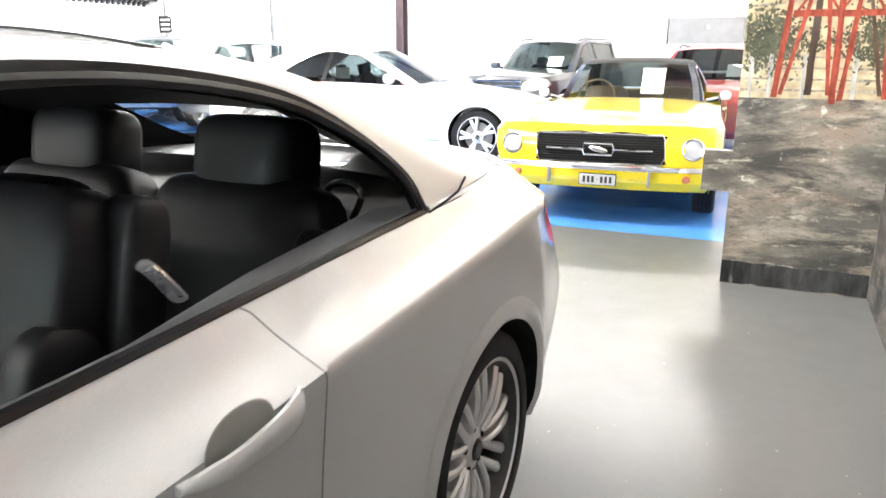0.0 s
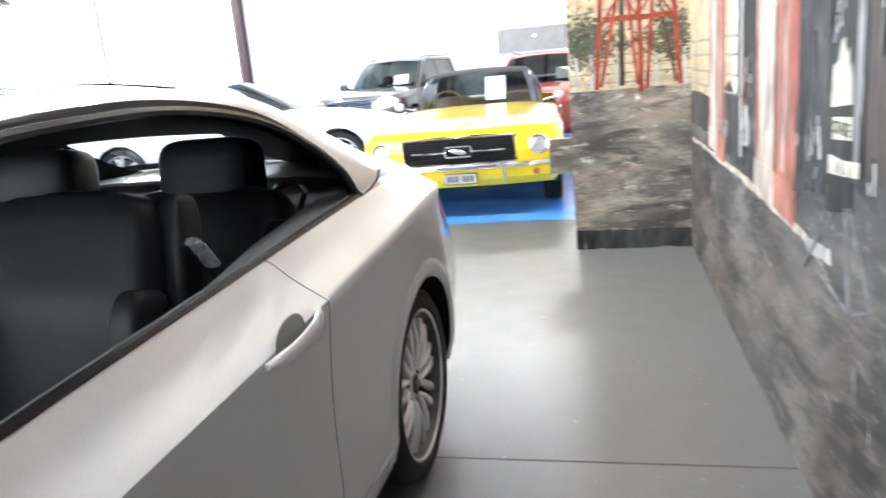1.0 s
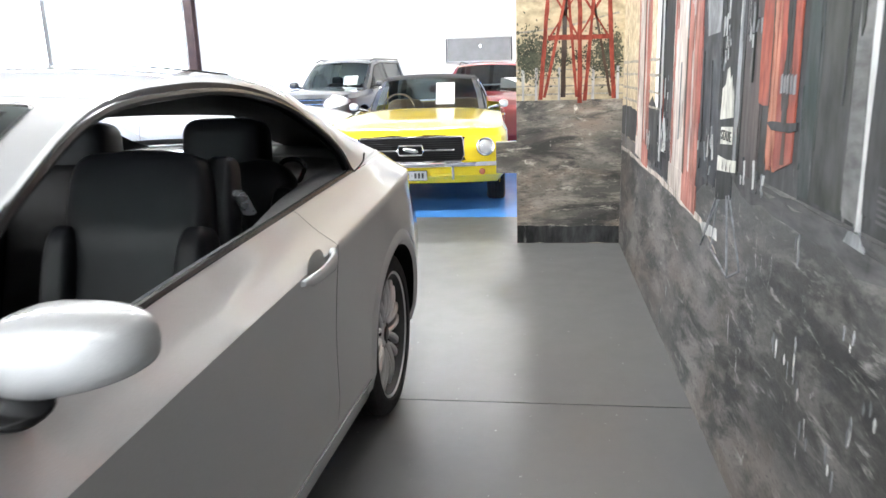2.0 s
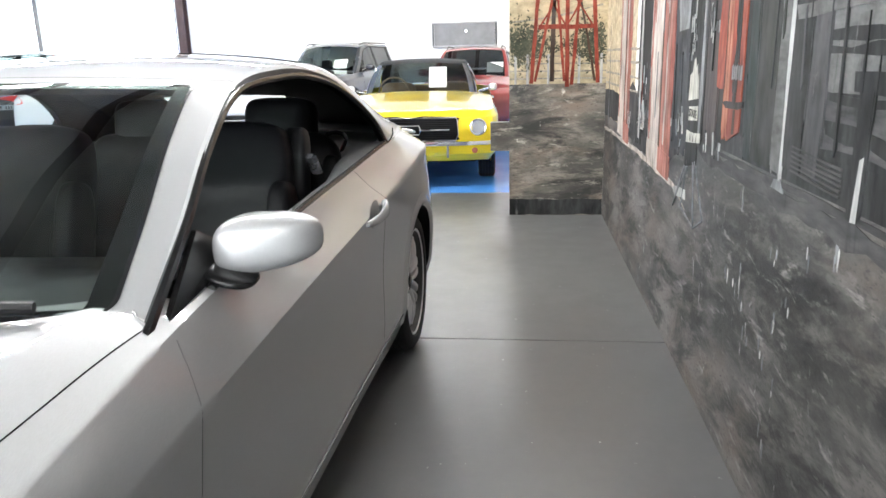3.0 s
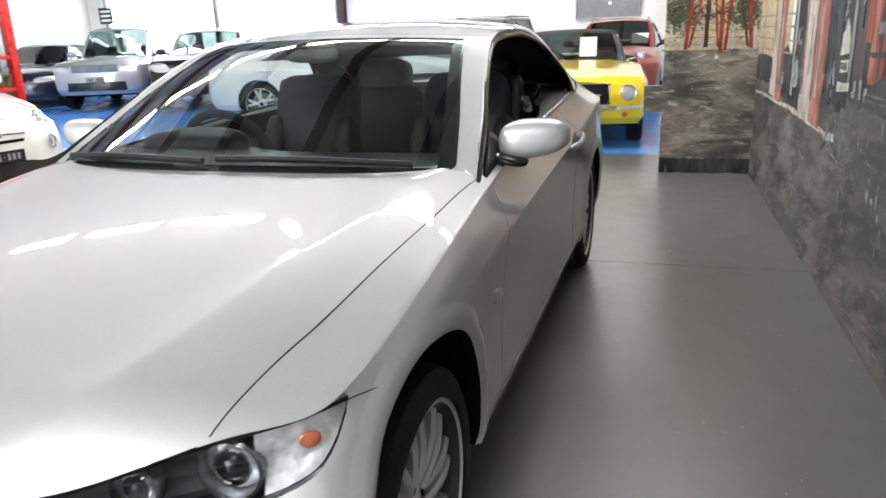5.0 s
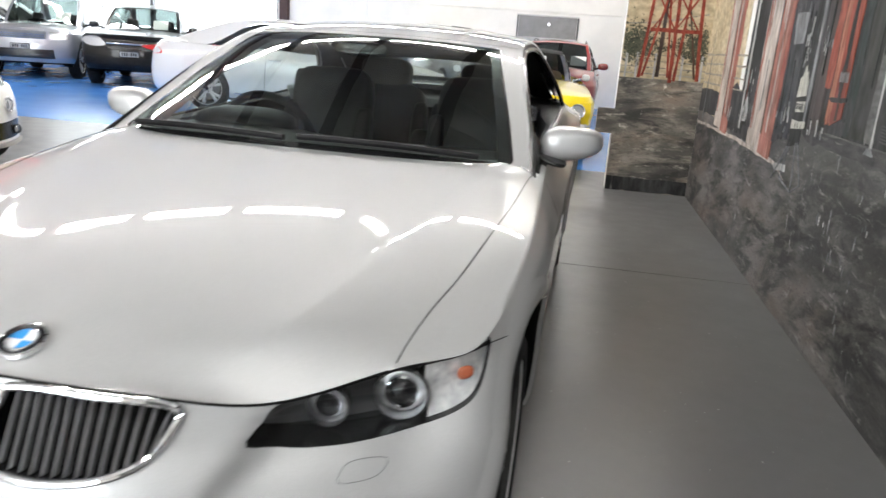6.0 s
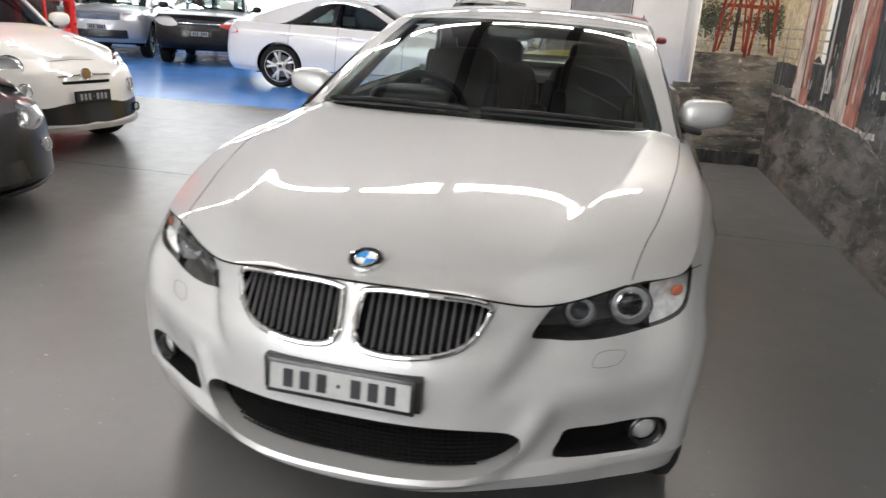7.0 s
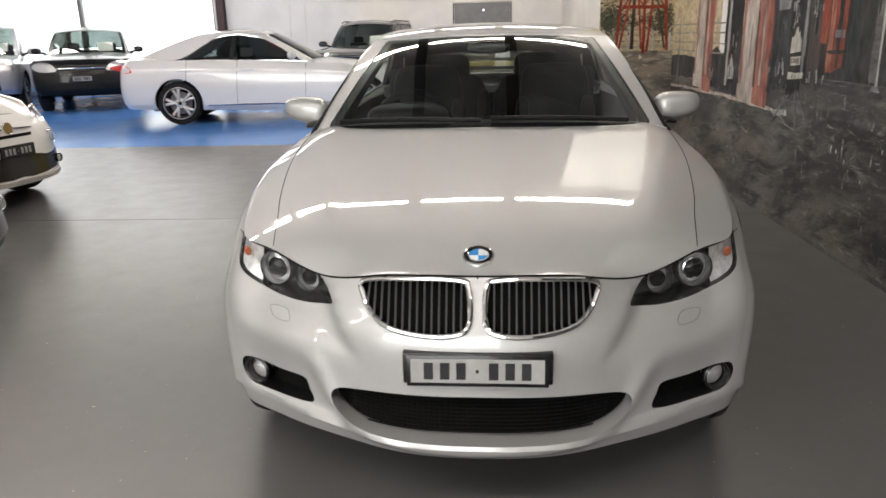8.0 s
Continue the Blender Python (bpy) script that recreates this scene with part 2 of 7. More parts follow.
fl = bmesh.new()
JOINTS = (-6.2, -2.15, 1.965)
edges = [FRONT_Y] + [j for j in JOINTS] + [BLUE_Y]
for a, b in zip(edges[:-1], edges[1:]):
    box(LEFT_X, 1.3, a + 0.004, b - (0.004 if b != BLUE_Y else 0.0), -0.2, 0.0, bm=fl)
tagged(part("floor", fl, FLOOR), "grey painted concrete floor with scuffs and specks", "floor", kind="structure")
tagged(part("floor_blue", box(LEFT_X, 1.3, BLUE_Y, BACK_Y + 0.3, -0.2, 0.0), BLUE), "glossy blue painted floor of the display bays", "floor", kind="structure")
jb = bmesh.new()
for j in JOINTS:
    box(LEFT_X, 1.3, j - 0.004, j + 0.004, -0.2, -0.004, bm=jb)
tagged(part("floor_joint", jb, JOINT), "dark narrow joint across the concrete floor", "floor joint", kind="structure")

wall("wall_right", WALL_X, WALL_X + 0.2, FRONT_Y, BACK_Y, 0, CEIL, WHITE_WALL, "long masonry wall carrying a painted mural")
wall("wall_partition", STUB_X, WALL_X, STUB_Y, STUB_Y + 0.2, 0, CEIL, WHITE_WALL, "short return wall carrying a painted mural")
wall("wall_left", LEFT_X - 0.2, LEFT_X, FRONT_Y, BACK_Y, 0, CEIL, WHITE_WALL, "white painted side wall of the hall")
# unseen front window, added so its glow brightens the car's nose and bumper
FW = (-10.5, -0.9, 0.25, 3.1)
fw = bmesh.new()
box(LEFT_X, FW[0], FRONT_Y - 0.2, FRONT_Y, 0, CEIL, bm=fw)
box(FW[1], WALL_X + 0.2, FRONT_Y - 0.2, FRONT_Y, 0, CEIL, bm=fw)
box(FW[0], FW[1], FRONT_Y - 0.2, FRONT_Y, 0, FW[2], bm=fw)
box(FW[0], FW[1], FRONT_Y - 0.2, FRONT_Y, FW[3], CEIL, bm=fw)
tagged(part("wall_front", fw, WHITE_WALL), "white end wall with an added window opening, unseen", "wall", kind="structure")
# back wall with one long glazed opening
WIN = (-15.1, -7.95, 0.9, 4.3)
bw = bmesh.new()
box(LEFT_X, WIN[0], BACK_Y, BACK_Y + 0.2, 0, CEIL, bm=bw)
box(WIN[1], WALL_X + 0.2, BACK_Y, BACK_Y + 0.2, 0, CEIL, bm=bw)
box(WIN[0], WIN[1], BACK_Y, BACK_Y + 0.2, 0, WIN[2], bm=bw)
box(WIN[0], WIN[1], BACK_Y, BACK_Y + 0.2, WIN[3], CEIL, bm=bw)
tagged(part("wall_back", bw, WHITE_WALL), "white painted back wall of the hall", "wall", kind="structure")
sky_card = part("backdrop", box(WIN[0] - 1.5, WIN[1] + 1.5, BACK_Y + 1.2, BACK_Y + 1.25, 0, 6.0), glow("daylight", (0.93, 0.97, 1.0), WINDOW_GLOW))
tagged(sky_card, "bright overcast daylight outside the glazing", "backdrop", kind="structure")
tagged(part("front_fill_panel", box(FW[0] - 1.5, FW[1] + 1.5, FRONT_Y - 1.25, FRONT_Y - 1.2, 0, 5.0), glow("front_fill", (0.95, 0.97, 1.0), FRONT_FILL_GLOW)), "bright panel outside the added front window, unseen", "backdrop", kind="structure")
shop = thing("added_window", pose(0, FRONT_Y - 0.1, 0), "long unseen window added to the end wall", "window", kind="structure")
for i in range(5):
    a = FW[0] + (FW[1] - FW[0]) / 5 * i
    pn = part("pane", box(a + 0.03, a + (FW[1] - FW[0]) / 5 - 0.03, -0.006, 0.006, FW[2], FW[3]), CLEAR, shop)
    pn.visible_shadow = False
    part("mullion", box(a - 0.03, a + 0.03, -0.05, 0.05, FW[2], FW[3]), GREY_STEEL, shop)
win = thing("window_1", pose(0, BACK_Y + 0.1, 0), "long bright glazed opening with slim steel mullions", "window", kind="structure")
for i, (a, b) in enumerate(((WIN[0], -11.5), (-11.42, WIN[1]))):
    pane = part("pane", box(a, b, -0.006, 0.006, WIN[2], WIN[3]), CLEAR, win)
    pane.visible_shadow = False
fr = bmesh.new()
for x in (WIN[0] + 0.03, WIN[1] - 0.03):
    box(x - 0.03, x + 0.03, -0.05, 0.05, WIN[2], WIN[3], bm=fr)
part("window_frame", fr, GREY_STEEL, win)
part("mullion", box(-11.52, -11.40, -0.14, -0.02, 0.0, CEIL), GREY_STEEL, win)


def column(x, w):
    """A rolled steel column: two flanges and a web."""
    c = thing("steel_column", pose(x, BACK_Y - 0.02, 0), "dark brown painted steel column against the back wall", "column", kind="structure")
    part("front_flange", box(-w / 2, w / 2, -0.22, -0.20, 0, CEIL, 0.002), STEEL, c)
    part("back_flange", box(-w / 2, w / 2, -0.02, 0.0, 0, CEIL, 0.002), STEEL, c)
    part("web", box(-0.008, 0.008, -0.20, -0.02, 0, CEIL), STEEL, c)
    return c


column(-7.72, 0.19)
tr = bmesh.new()
for x in (-6.0, -5.6):
    box(x - 0.02, x + 0.02, BACK_Y - 0.03, BACK_Y - 0.002, 0, CEIL, bm=tr)
box(-5.5, WALL_X, BACK_Y - 0.03, BACK_Y - 0.002, 2.18, 2.21, bm=tr)
tagged(part("trim", tr, WHITE_WALL), "white painted conduit and rail along the back wall", "trim", kind="structure")

PLASTER_Y = -0.72
ce = box(LEFT_X - 0.2, WALL_X + 0.2, PLASTER_Y, BACK_Y + 0.2, CEIL, CEIL + 0.15)
for i in range(34):
    y = PLASTER_Y + .3 + i * .30
    box(-.58, WALL_X, y, y + .05, CEIL - .035, CEIL, bm=ce)
tagged(part("ceiling", ce, CEILING), "pale grey lined ceiling of the hall", "ceiling", kind="structure")
tagged(part("ceiling_front", box(LEFT_X - 0.2, WALL_X + 0.2, FRONT_Y - 0.2, PLASTER_Y, CEIL, CEIL + 0.15), WHITE_WALL), "white plastered ceiling by the added front window", "ceiling", kind="structure")


def purlin(x):
    b = thing("ceiling_purlin", pose(x, 0, CEIL), "dark painted steel purlin running under the roof", "beam", "roof purlins", "structure")
    part("lower_flange", box(-.10, .10, PLASTER_Y + .1, BACK_Y, -0.20, -0.188), STEEL, b)
    part("web", box(-.007, .007, PLASTER_Y + .1, BACK_Y, -0.188, 0.0), STEEL, b)


for k in range(9):
    purlin(-.70 - 1.56 * k)


def beam(y):
    b = thing("ceiling_beam", pose(0, y, CEIL), "dark painted steel roof beam spanning the hall", "beam", "roof beams", "structure")
    part("lower_flange", box(LEFT_X, WALL_X, -0.09, 0.09, -0.30, -0.285), STEEL, b)
    part("web", box(LEFT_X, WALL_X, -0.008, 0.008, -0.285, 0.0), STEEL, b)


for y in (PLASTER_Y, 7.6, 11.5):
    beam(y)
so = bmesh.new()
SLOPE = math.atan2(CEIL - 2.62, 2.7)
lean = Matrix.Translation((LEFT_X, 0, 2.62)) @ Matrix.Rotation(-SLOPE, 4, "Y")
RUN = 2.7 / math.cos(SLOPE)
box(0.0, RUN, 6.0, BACK_Y, 0.06, 0.12, bm=so, m=lean)
for i in range(58):
    y = 6.0 + i * 0.17
    box(0.0, RUN, y, y + 0.085, 0.0, 0.06, bm=so, m=lean)
for x in (0.35, 1.25, 2.15):
    box(x, x + 0.07, 6.0, BACK_Y, -0.09, 0.0, bm=so, m=lean)
tagged(part("soffit", so, SOFFIT), "dark ribbed sloping metal roof over the side bay", "soffit", kind="structure")

TUBE = glow("fluorescent_tube", (1.0, 0.98, 0.94), TUBE_POWER)
BODY = plain("white_enamel", (0.75, 0.75, 0.74), 0.4, 0, 0.04)


def batten():
    b = thing("ceiling_light", pose(0, 0, 0), "long white fluorescent batten light, lit, under the ceiling", "light", "ceiling lights")
    part("housing", box(-0.74, 0.74, -0.12, 0.12, 0.0, 0.06, 0.006), BODY, b)
    part("diffuser", tube([(-0.68, 0, -0.03), (0, 0, -0.03), (0.68, 0, -0.03)], 0.10, n=10, flat=0.3), TUBE, b)
    return b


ROWS_Y = (-5.0, 4.3, 12.5)
first = None
for y in ROWS_Y:
    for i in range(10):
        m = pose(-13.96 + i * 1.56, y, CEIL - 0.061)
        if first is None:
            first = batten()
            first.matrix_basis = m
        else:
            copy_thing(first, m)

# ---- car bodies: surfaces lofted through feature lines ----
from mathutils.bvhtree import BVHTree


def hermite(P, knots, at, ends=None):
    """A smooth curve through points P (n, ...) with those knots, at the parameters at."""
    P = np.asarray(P, float)
    d = np.diff(knots)
    slope = np.diff(P, axis=0) / d.reshape(-1, *([1] * (P.ndim - 1)))
    T = np.empty_like(P)
    T[0], T[-1] = slope[0], slope[-1]
    w = (d[1:] / (d[1:] + d[:-1])).reshape(-1, *([1] * (P.ndim - 1)))
    T[1:-1] = slope[:-1] * w + slope[1:] * (1 - w)
    i = np.clip(np.searchsorted(knots, at, side="right") - 1, 0, len(knots) - 2)
    shape = (-1, *([1] * (P.ndim - 1)))
    h = d[i].reshape(shape)
    t = ((at - np.asarray(knots)[i]) / d[i]).reshape(shape)
    return ((2 * t ** 3 - 3 * t ** 2 + 1) * P[i] + (t ** 3 - 2 * t ** 2 + t) * h * T[i] + (3 * t ** 2 - 2 * t ** 3) * P[i + 1] + (t ** 3 - t ** 2) * h * T[i + 1])


def wrap(lines, creases=(), step=0.05, nv=6):
    """The flank of a half body: lines run from the front's middle round the corner to the rear's middle."""
    A = np.array(lines, float)
    flip = np.array([-1.0, 1, 1])
    A = np.concatenate([A[:, 1:2] * flip, A, A[:, -2:-1] * flip], axis=1)
    chord = np.linalg.norm(np.diff(A, axis=1), axis=2).mean(0)
    knots = np.concatenate([[0], np.cumsum(chord)])
    us = [np.array([knots[1]])]
    for i in range(1, len(knots) - 2):
        n = max(2, math.ceil(chord[i] / step))
        us.append(np.linspace(knots[i], knots[i + 1], n + 1)[1:])
    us = np.concatenate(us)
    L = np.stack([hermite(a, knots, us) for a in A])
    L[:, 0, 0] = L[:, -1, 0] = 0.0
    cuts = [0, *creases, len(lines) - 1]
    rows = []
    for a, b in zip(cuts[:-1], cuts[1:]):
        seg = L[a:b + 1]
        kv = np.concatenate([[0], np.cumsum(np.linalg.norm(np.diff(seg, axis=0), axis=2).mean(1))])
        vs = np.concatenate([np.linspace(kv[i], kv[i + 1], nv + 1)[(0 if i == 0 and a == 0 else 1):] for i in range(len(kv) - 1)])
        rows.append(hermite(seg, kv, vs) if b - a > 1 else np.stack([seg[0] + (seg[1] - seg[0]) * (v / kv[-1]) for v in vs]))
    return np.concatenate(rows), L[-1]


def lid(edge, mid, y0, y1, power=2.2, n=10):
    """The top from the shoulder line inwards to the middle line z(y)."""
    ys, zs = np.array(mid, float).T
    rows = []
    for e in edge:
        if not y0 <= e[1] <= y1:
            continue
        zc = float(hermite(zs, ys, np.array([e[1]]))[0]) if ys[0] <= e[1] <= ys[-1] else float(np.interp(e[1], ys, zs))
        rows.append([(e[0] * (1 - t), e[1], e[2] + (zc - e[2]) * (1 - (1 - t) ** power)) for t in np.linspace(0, 1, n + 1)])
    return rows


def cut(bm, poly, axes, keep):
    """Cuts the outline poly, seen along the third axis, into the faces that keep allows; returns the faces inside."""
    a, b = axes
    P = [(float(p), float(q)) for p, q in poly]
    lo = (min(p[0] for p in P), min(p[1] for p in P))
    hi = (max(p[0] for p in P), max(p[1] for p in P))

    def near(f, l, h):
        xs = [v.co[a] for v in f.verts]
        ys = [v.co[b] for v in f.verts]
        return max(xs) >= l[0] and min(xs) <= h[0] and max(ys) >= l[1] and min(ys) <= h[1]
    cand = [f for f in bm.faces if near(f, lo, hi) and keep(f.calc_center_median())]
    for (p, q) in zip(P, P[1:] + P[:1]):
        l = (min(p[0], q[0]) - 1e-4, min(p[1], q[1]) - 1e-4)
        h = (max(p[0], q[0]) + 1e-4, max(p[1], q[1]) + 1e-4)
        some = [f for f in cand if f.is_valid and near(f, l, h)]
        if not some:
            continue
        no = Vector((0, 0, 0))
        no[a], no[b] = q[1] - p[1], p[0] - q[0]
        if no.length < 1e-9:
            continue
        co = Vector((0, 0, 0))
        co[a], co[b] = p
        geom = set(some)
        for f in some:
            geom.update(f.edges)
            geom.update(f.verts)
        r = bmesh.ops.bisect_plane(bm, geom=list(geom), plane_co=co, plane_no=no, dist=1e-5)
        cand = list({f for f in cand if f.is_valid} | {g for g in r["geom"] if isinstance(g, bmesh.types.BMFace)})

    def inside(c):
        n, x, y = False, c[a], c[b]
        for (p, q) in zip(P, P[1:] + P[:1]):
            if (p[1] > y) != (q[1] > y) and x < (q[0] - p[0]) * (y - p[1]) / (q[1] - p[1]) + p[0]:
                n = not n
        return n
    return [f for f in cand if f.is_valid and keep(f.calc_center_median()) and inside(f.calc_center_median())]


def take(bm, faces):
    """Moves faces into a bmesh of their own."""
    out = bmesh.new()
    at = {}
    for f in faces:
        for v in f.verts:
            if v not in at:
                at[v] = out.verts.new(v.co)
        out.faces.new([at[v] for v in f.verts])
    bmesh.ops.delete(bm, geom=faces, context="FACES")
    return out


def where(bm, test):
    return take(bm, [f for f in bm.faces if test(f.calc_center_median())])


def split(bm, co, no):
    bmesh.ops.bisect_plane(bm, geom=bm.verts[:] + bm.edges[:] + bm.faces[:], plane_co=co, plane_no=no, dist=1e-5)


class Skin:
    """Finds points of a body's surface from the front, the side and above."""
    def __init__(self, *bms):
        self.trees = [BVHTree.FromBMesh(b) for b in bms]

    def hit(self, start, way):
        best = None
        for t in self.trees:
            p, n, _, d = t.ray_cast(Vector(start), Vector(way))
            if p is not None and (best is None or d < best[1]):
                best = (p, d)
        return best[0] if best else None

    def front(self, x, z, off=0.0):
        p = self.hit((x, -3, z), (0, 1, 0))
        return Vector((x, p.y - off, z)) if p else Vector((x, 0.3, z))

    def side(self, y, z, off=0.0):
        p = self.hit((3, y, z), (-1, 0, 0))
        return Vector((p.x + off, y, z)) if p else Vector((0.85, y, z))

    def top(self, x, y, off=0.0):
        p = self.hit((x, y, 4), (0, 0, -1))
        return Vector((x, y, p.z + off)) if p else Vector((x, y, 0.9))


def ribbon(points, width, normal_off=0.0015):
    """A narrow dark strip along points on a surface: a shut line."""
    return tube(points, width / 2, n=6, flat=1.0)


def recess(points, way, depth):
    """A wall going inwards from an outline."""
    w = Vector(way) * depth
    return grid([[Vector(p) for p in points], [Vector(p) + w for p in points]], closed_v=True)


def plate_face(points, way, depth):
    """A flat cover at some depth behind an outline."""
    w = Vector(way) * depth
    bm = bmesh.new()
    vs = [bm.verts.new(Vector(p) + w) for p in points]
    bmesh.ops.contextual_create(bm, geom=vs)
    bmesh.ops.triangulate(bm, faces=bm.faces)
    return bm


def disc(centre, normal, r, depth=0.01, n=28, ring=0.0):
    """A round plate or ring facing normal."""
    z = Vector(normal).normalized()
    turn = z.to_track_quat("Z", "Y").to_matrix().to_4x4()
    prof = [(r, 0.0), (r, depth), (r * 0.9, depth * 1.15), (ring if ring else 0.0001, depth * 1.15 if not ring else depth)]
    if ring:
        prof += [(ring, 0.0)]
    bm = lathe(prof, n, "z")
    bm.transform(Matrix.Translation(centre) @ turn)
    return bm


def dome(centre, normal, r, h, n=24):
    z = Vector(normal).normalized()
    turn = z.to_track_quat("Z", "Y").to_matrix().to_4x4()
    bm = lathe([(r * math.cos(a) + 1e-5, h * math.sin(a)) for a in np.linspace(0, math.pi / 2, 7)], n, "z")
    bm.transform(Matrix.Translation(centre) @ turn)
    return bm


# ---- wheels ----
def wheel(parent, x, y, r, rim_r, width, style, out=1):
    """A wheel with tyre, rim, spokes, cap and brake disc; out: +1 or -1, the side that its face looks to."""
    w = new("wheel")
    w.parent = parent
    w.matrix_basis = pose(x, y, r)
    s = out

    def put(name, bm, material, label=""):
        if s < 0:
            bm = mirrored(bm, False)
        return part(name, bm, material, w, label)
    h = width / 2
    side = [(rim_r, -h * 0.86), (rim_r + 0.012, -h), (r - 0.03, -h), (r - 0.008, -h * 0.86), (r, -h * 0.6)]
    tread = []
    for g in (-0.5, -0.18, 0.18, 0.5):
        tread += [(r, h * g - 0.006), (r - 0.008, h * g - 0.004), (r - 0.008, h * g + 0.004), (r, h * g + 0.006)]
    ty = lathe(side + tread + [(a, -b) for a, b in side[::-1]], 56)
    put("tyre", ty, RUBBER)
    rim = lathe([(rim_r - 0.004, -h * 0.9), (rim_r + 0.006, -h * 0.9), (rim_r + 0.006, h * 0.93), (rim_r - 0.001, h * 0.95), (rim_r - 0.005, h * 0.89)], 56)
    put("rim_barrel", lathe([(rim_r - 0.005, h * 0.89), (rim_r - 0.016, h * 0.70), (rim_r - 0.024, h * 0.4), (rim_r - 0.04, -h * 0.5), (rim_r - 0.03, -h * 0.9)], 56), BARREL)
    put("rim", rim, CHROME if style == "steel" else ALLOY)
    put("brake_disc", lathe([(0.05, -0.02), (rim_r * 0.72, -0.02), (rim_r * 0.72, 0.0), (0.05, 0.0)], 40), GREY_STEEL)
    put("wheel_back", lathe([(0.001, -h * 0.6), (rim_r - 0.03, -h * 0.6)], 32), DARK)
    face = h * 0.62
    hub = lathe([(0.0005, face + 0.004), (0.03, face + 0.004), (0.036, face), (0.075, face - 0.012), (0.082, face - 0.035), (0.06, 0.0)], 32)
    put("hub", hub, ALLOY)
    put("cap", lathe([(0.0005, face + 0.012), (0.024, face + 0.011), (0.031, face + 0.004)], 24), SATIN if style != "steel" else CHROME)
    if style == "double":
        n, pairs, wide = 9, (-1, 1), 0.0128
    elif style == "five":
        n, pairs, wide = 5, (-0.17, 0.17), 0.019
    elif style == "steel":
        n, pairs, wide = 14, (0.0,), 0.012
    else:
        n, pairs, wide = 7, (0.0,), 0.024
    for i in range(n):
        a0 = 2 * math.pi * i / n + 0.1
        for dlt in pairs:
            rows = []
            for q in np.linspace(0, 1, 6):
                rad = 0.058 + (rim_r - 0.005 - 0.058) * q
                ang = a0 + (math.copysign(math.asin(0.020 / rad), dlt) * (1 + 0.45 * q) if style == "double" else dlt * (0.45 + 0.75 * q))
                hw = wide * (0.75 + 0.5 * q)
                bulge = face - 0.012 + 0.022 * math.sin(math.pi * min(1, q * 0.8 + 0.15)) + 0.008 * q
                c = Vector((0, math.cos(ang), math.sin(ang)))
                tdir = Vector((0, -math.sin(ang), math.cos(ang)))
                rows.append([c * rad + tdir * dx + Vector((bulge + dz, 0, 0)) for dx, dz in ((-hw, -0.028), (-hw * 0.95, -0.004), (-hw * 0.4, 0.003), (hw * 0.4, 0.003), (hw * 0.95, -0.004), (hw, -0.028))])
            bm = grid(rows)
            bmesh.ops.recalc_face_normals(bm, faces=bm.faces)
            put("spoke", bm, ALLOY if style != "steel" else CHROME)
    for i in range(5):
        a = 2 * math.pi * i / 5 + 0.3
        b = lathe([(0.0005, face - 0.002), (0.008, face - 0.002), (0.010, face - 0.02)], 10)
        b.transform(Matrix.Translation((0, 0.055 * math.cos(a), 0.055 * math.sin(a))))
        put("wheel_bolt", b, DARK)
    return w


def number_plate(parent, centre, w, h, way, dark=True):
    """A framed plate; its characters are plain bars."""
    z = Vector(way).normalized()
    up = Vector((0, 0, 1))
    x = up.cross(z).normalized()
    up = z.cross(x)
    m = Matrix((x, up, z)).transposed().to_4x4()
    m.translation = Vector(centre)
    fr = box(-w / 2, w / 2, -h / 2, h / 2, -0.012, 0.004, 0.003, m=m)
    p = part("number_plate", fr, SATIN, parent, "black framed number plate")
    fw = 0.011 if w > 0.3 else 0.006
    part("plate_panel", box(-w / 2 + fw, w / 2 - fw, -h / 2 + fw, h / 2 - fw, 0.0, 0.0055, m=m), INK if dark == "inverse" else PLATE_WHITE if dark else PAPER, p)
    ink = PLATE_WHITE if dark == "inverse" else INK
    n, bw = 7, (w - 2 * fw) / 8.2
    for i in range(n):
        if i == 3:
            part("plate_bar", box(-0.004, 0.004, -0.004, 0.004, 0.0055, 0.0075, m=m), ink, p)
            continue
        cx = -w / 2 + fw + bw * (i + 1.1)
        part("plate_bar", box(cx - bw * 0.29, cx + bw * 0.29, -h * 0.26, h * 0.26, 0.0055, 0.0075, m=m), ink, p)
    return p

# ---- the silver convertible ----
CX, CY = -1.153, -1.69
AXLE_F, AXLE_R, WHEEL_R = 0.765, 3.59, 0.325
ARCHES = ((.760, .357, .388), (3.59, .333, .365))
car = thing("convertible_car", pose(CX, CY, 0, 0, 0, -1.6), "silver hardtop convertible, roof up, side windows down, on grey floor", "car")
SIDE_Y = (0.54, 0.82, 1.3, 2.0, 2.7, 3.2, 3.59, 4.0)


def line(front, xs, zs, rear):
    """Front points, the flank at the shared stations, rear points."""
    return front + [(x, y, z) for x, y, z in zip(xs, SIDE_Y, zs)] + rear


L_BOTTOM = line([(0, .03, .235), (.20, .05, .234), (.40, .135, .232), (.60, .27, .215), (.785, .44, .20)],
                (.805, .80, .79, .79, .79, .795, .80, .785), (.19, .22, .215, .215, .215, .215, .23, .25), [(.68, 4.34, .28), (.4, 4.50, .28), (0, 4.55, .28)])
L_SILL = line([(0, -.012, .285), (.20, .012, .283), (.40, .105, .28), (.60, .245, .272), (.808, .43, .275)],
              (.832, .830, .822, .822, .822, .828, .838, .815), (.28, .31, .325, .325, .325, .325, .33, .34), [(.70, 4.35, .38), (.42, 4.53, .38), (0, 4.57, .38)])
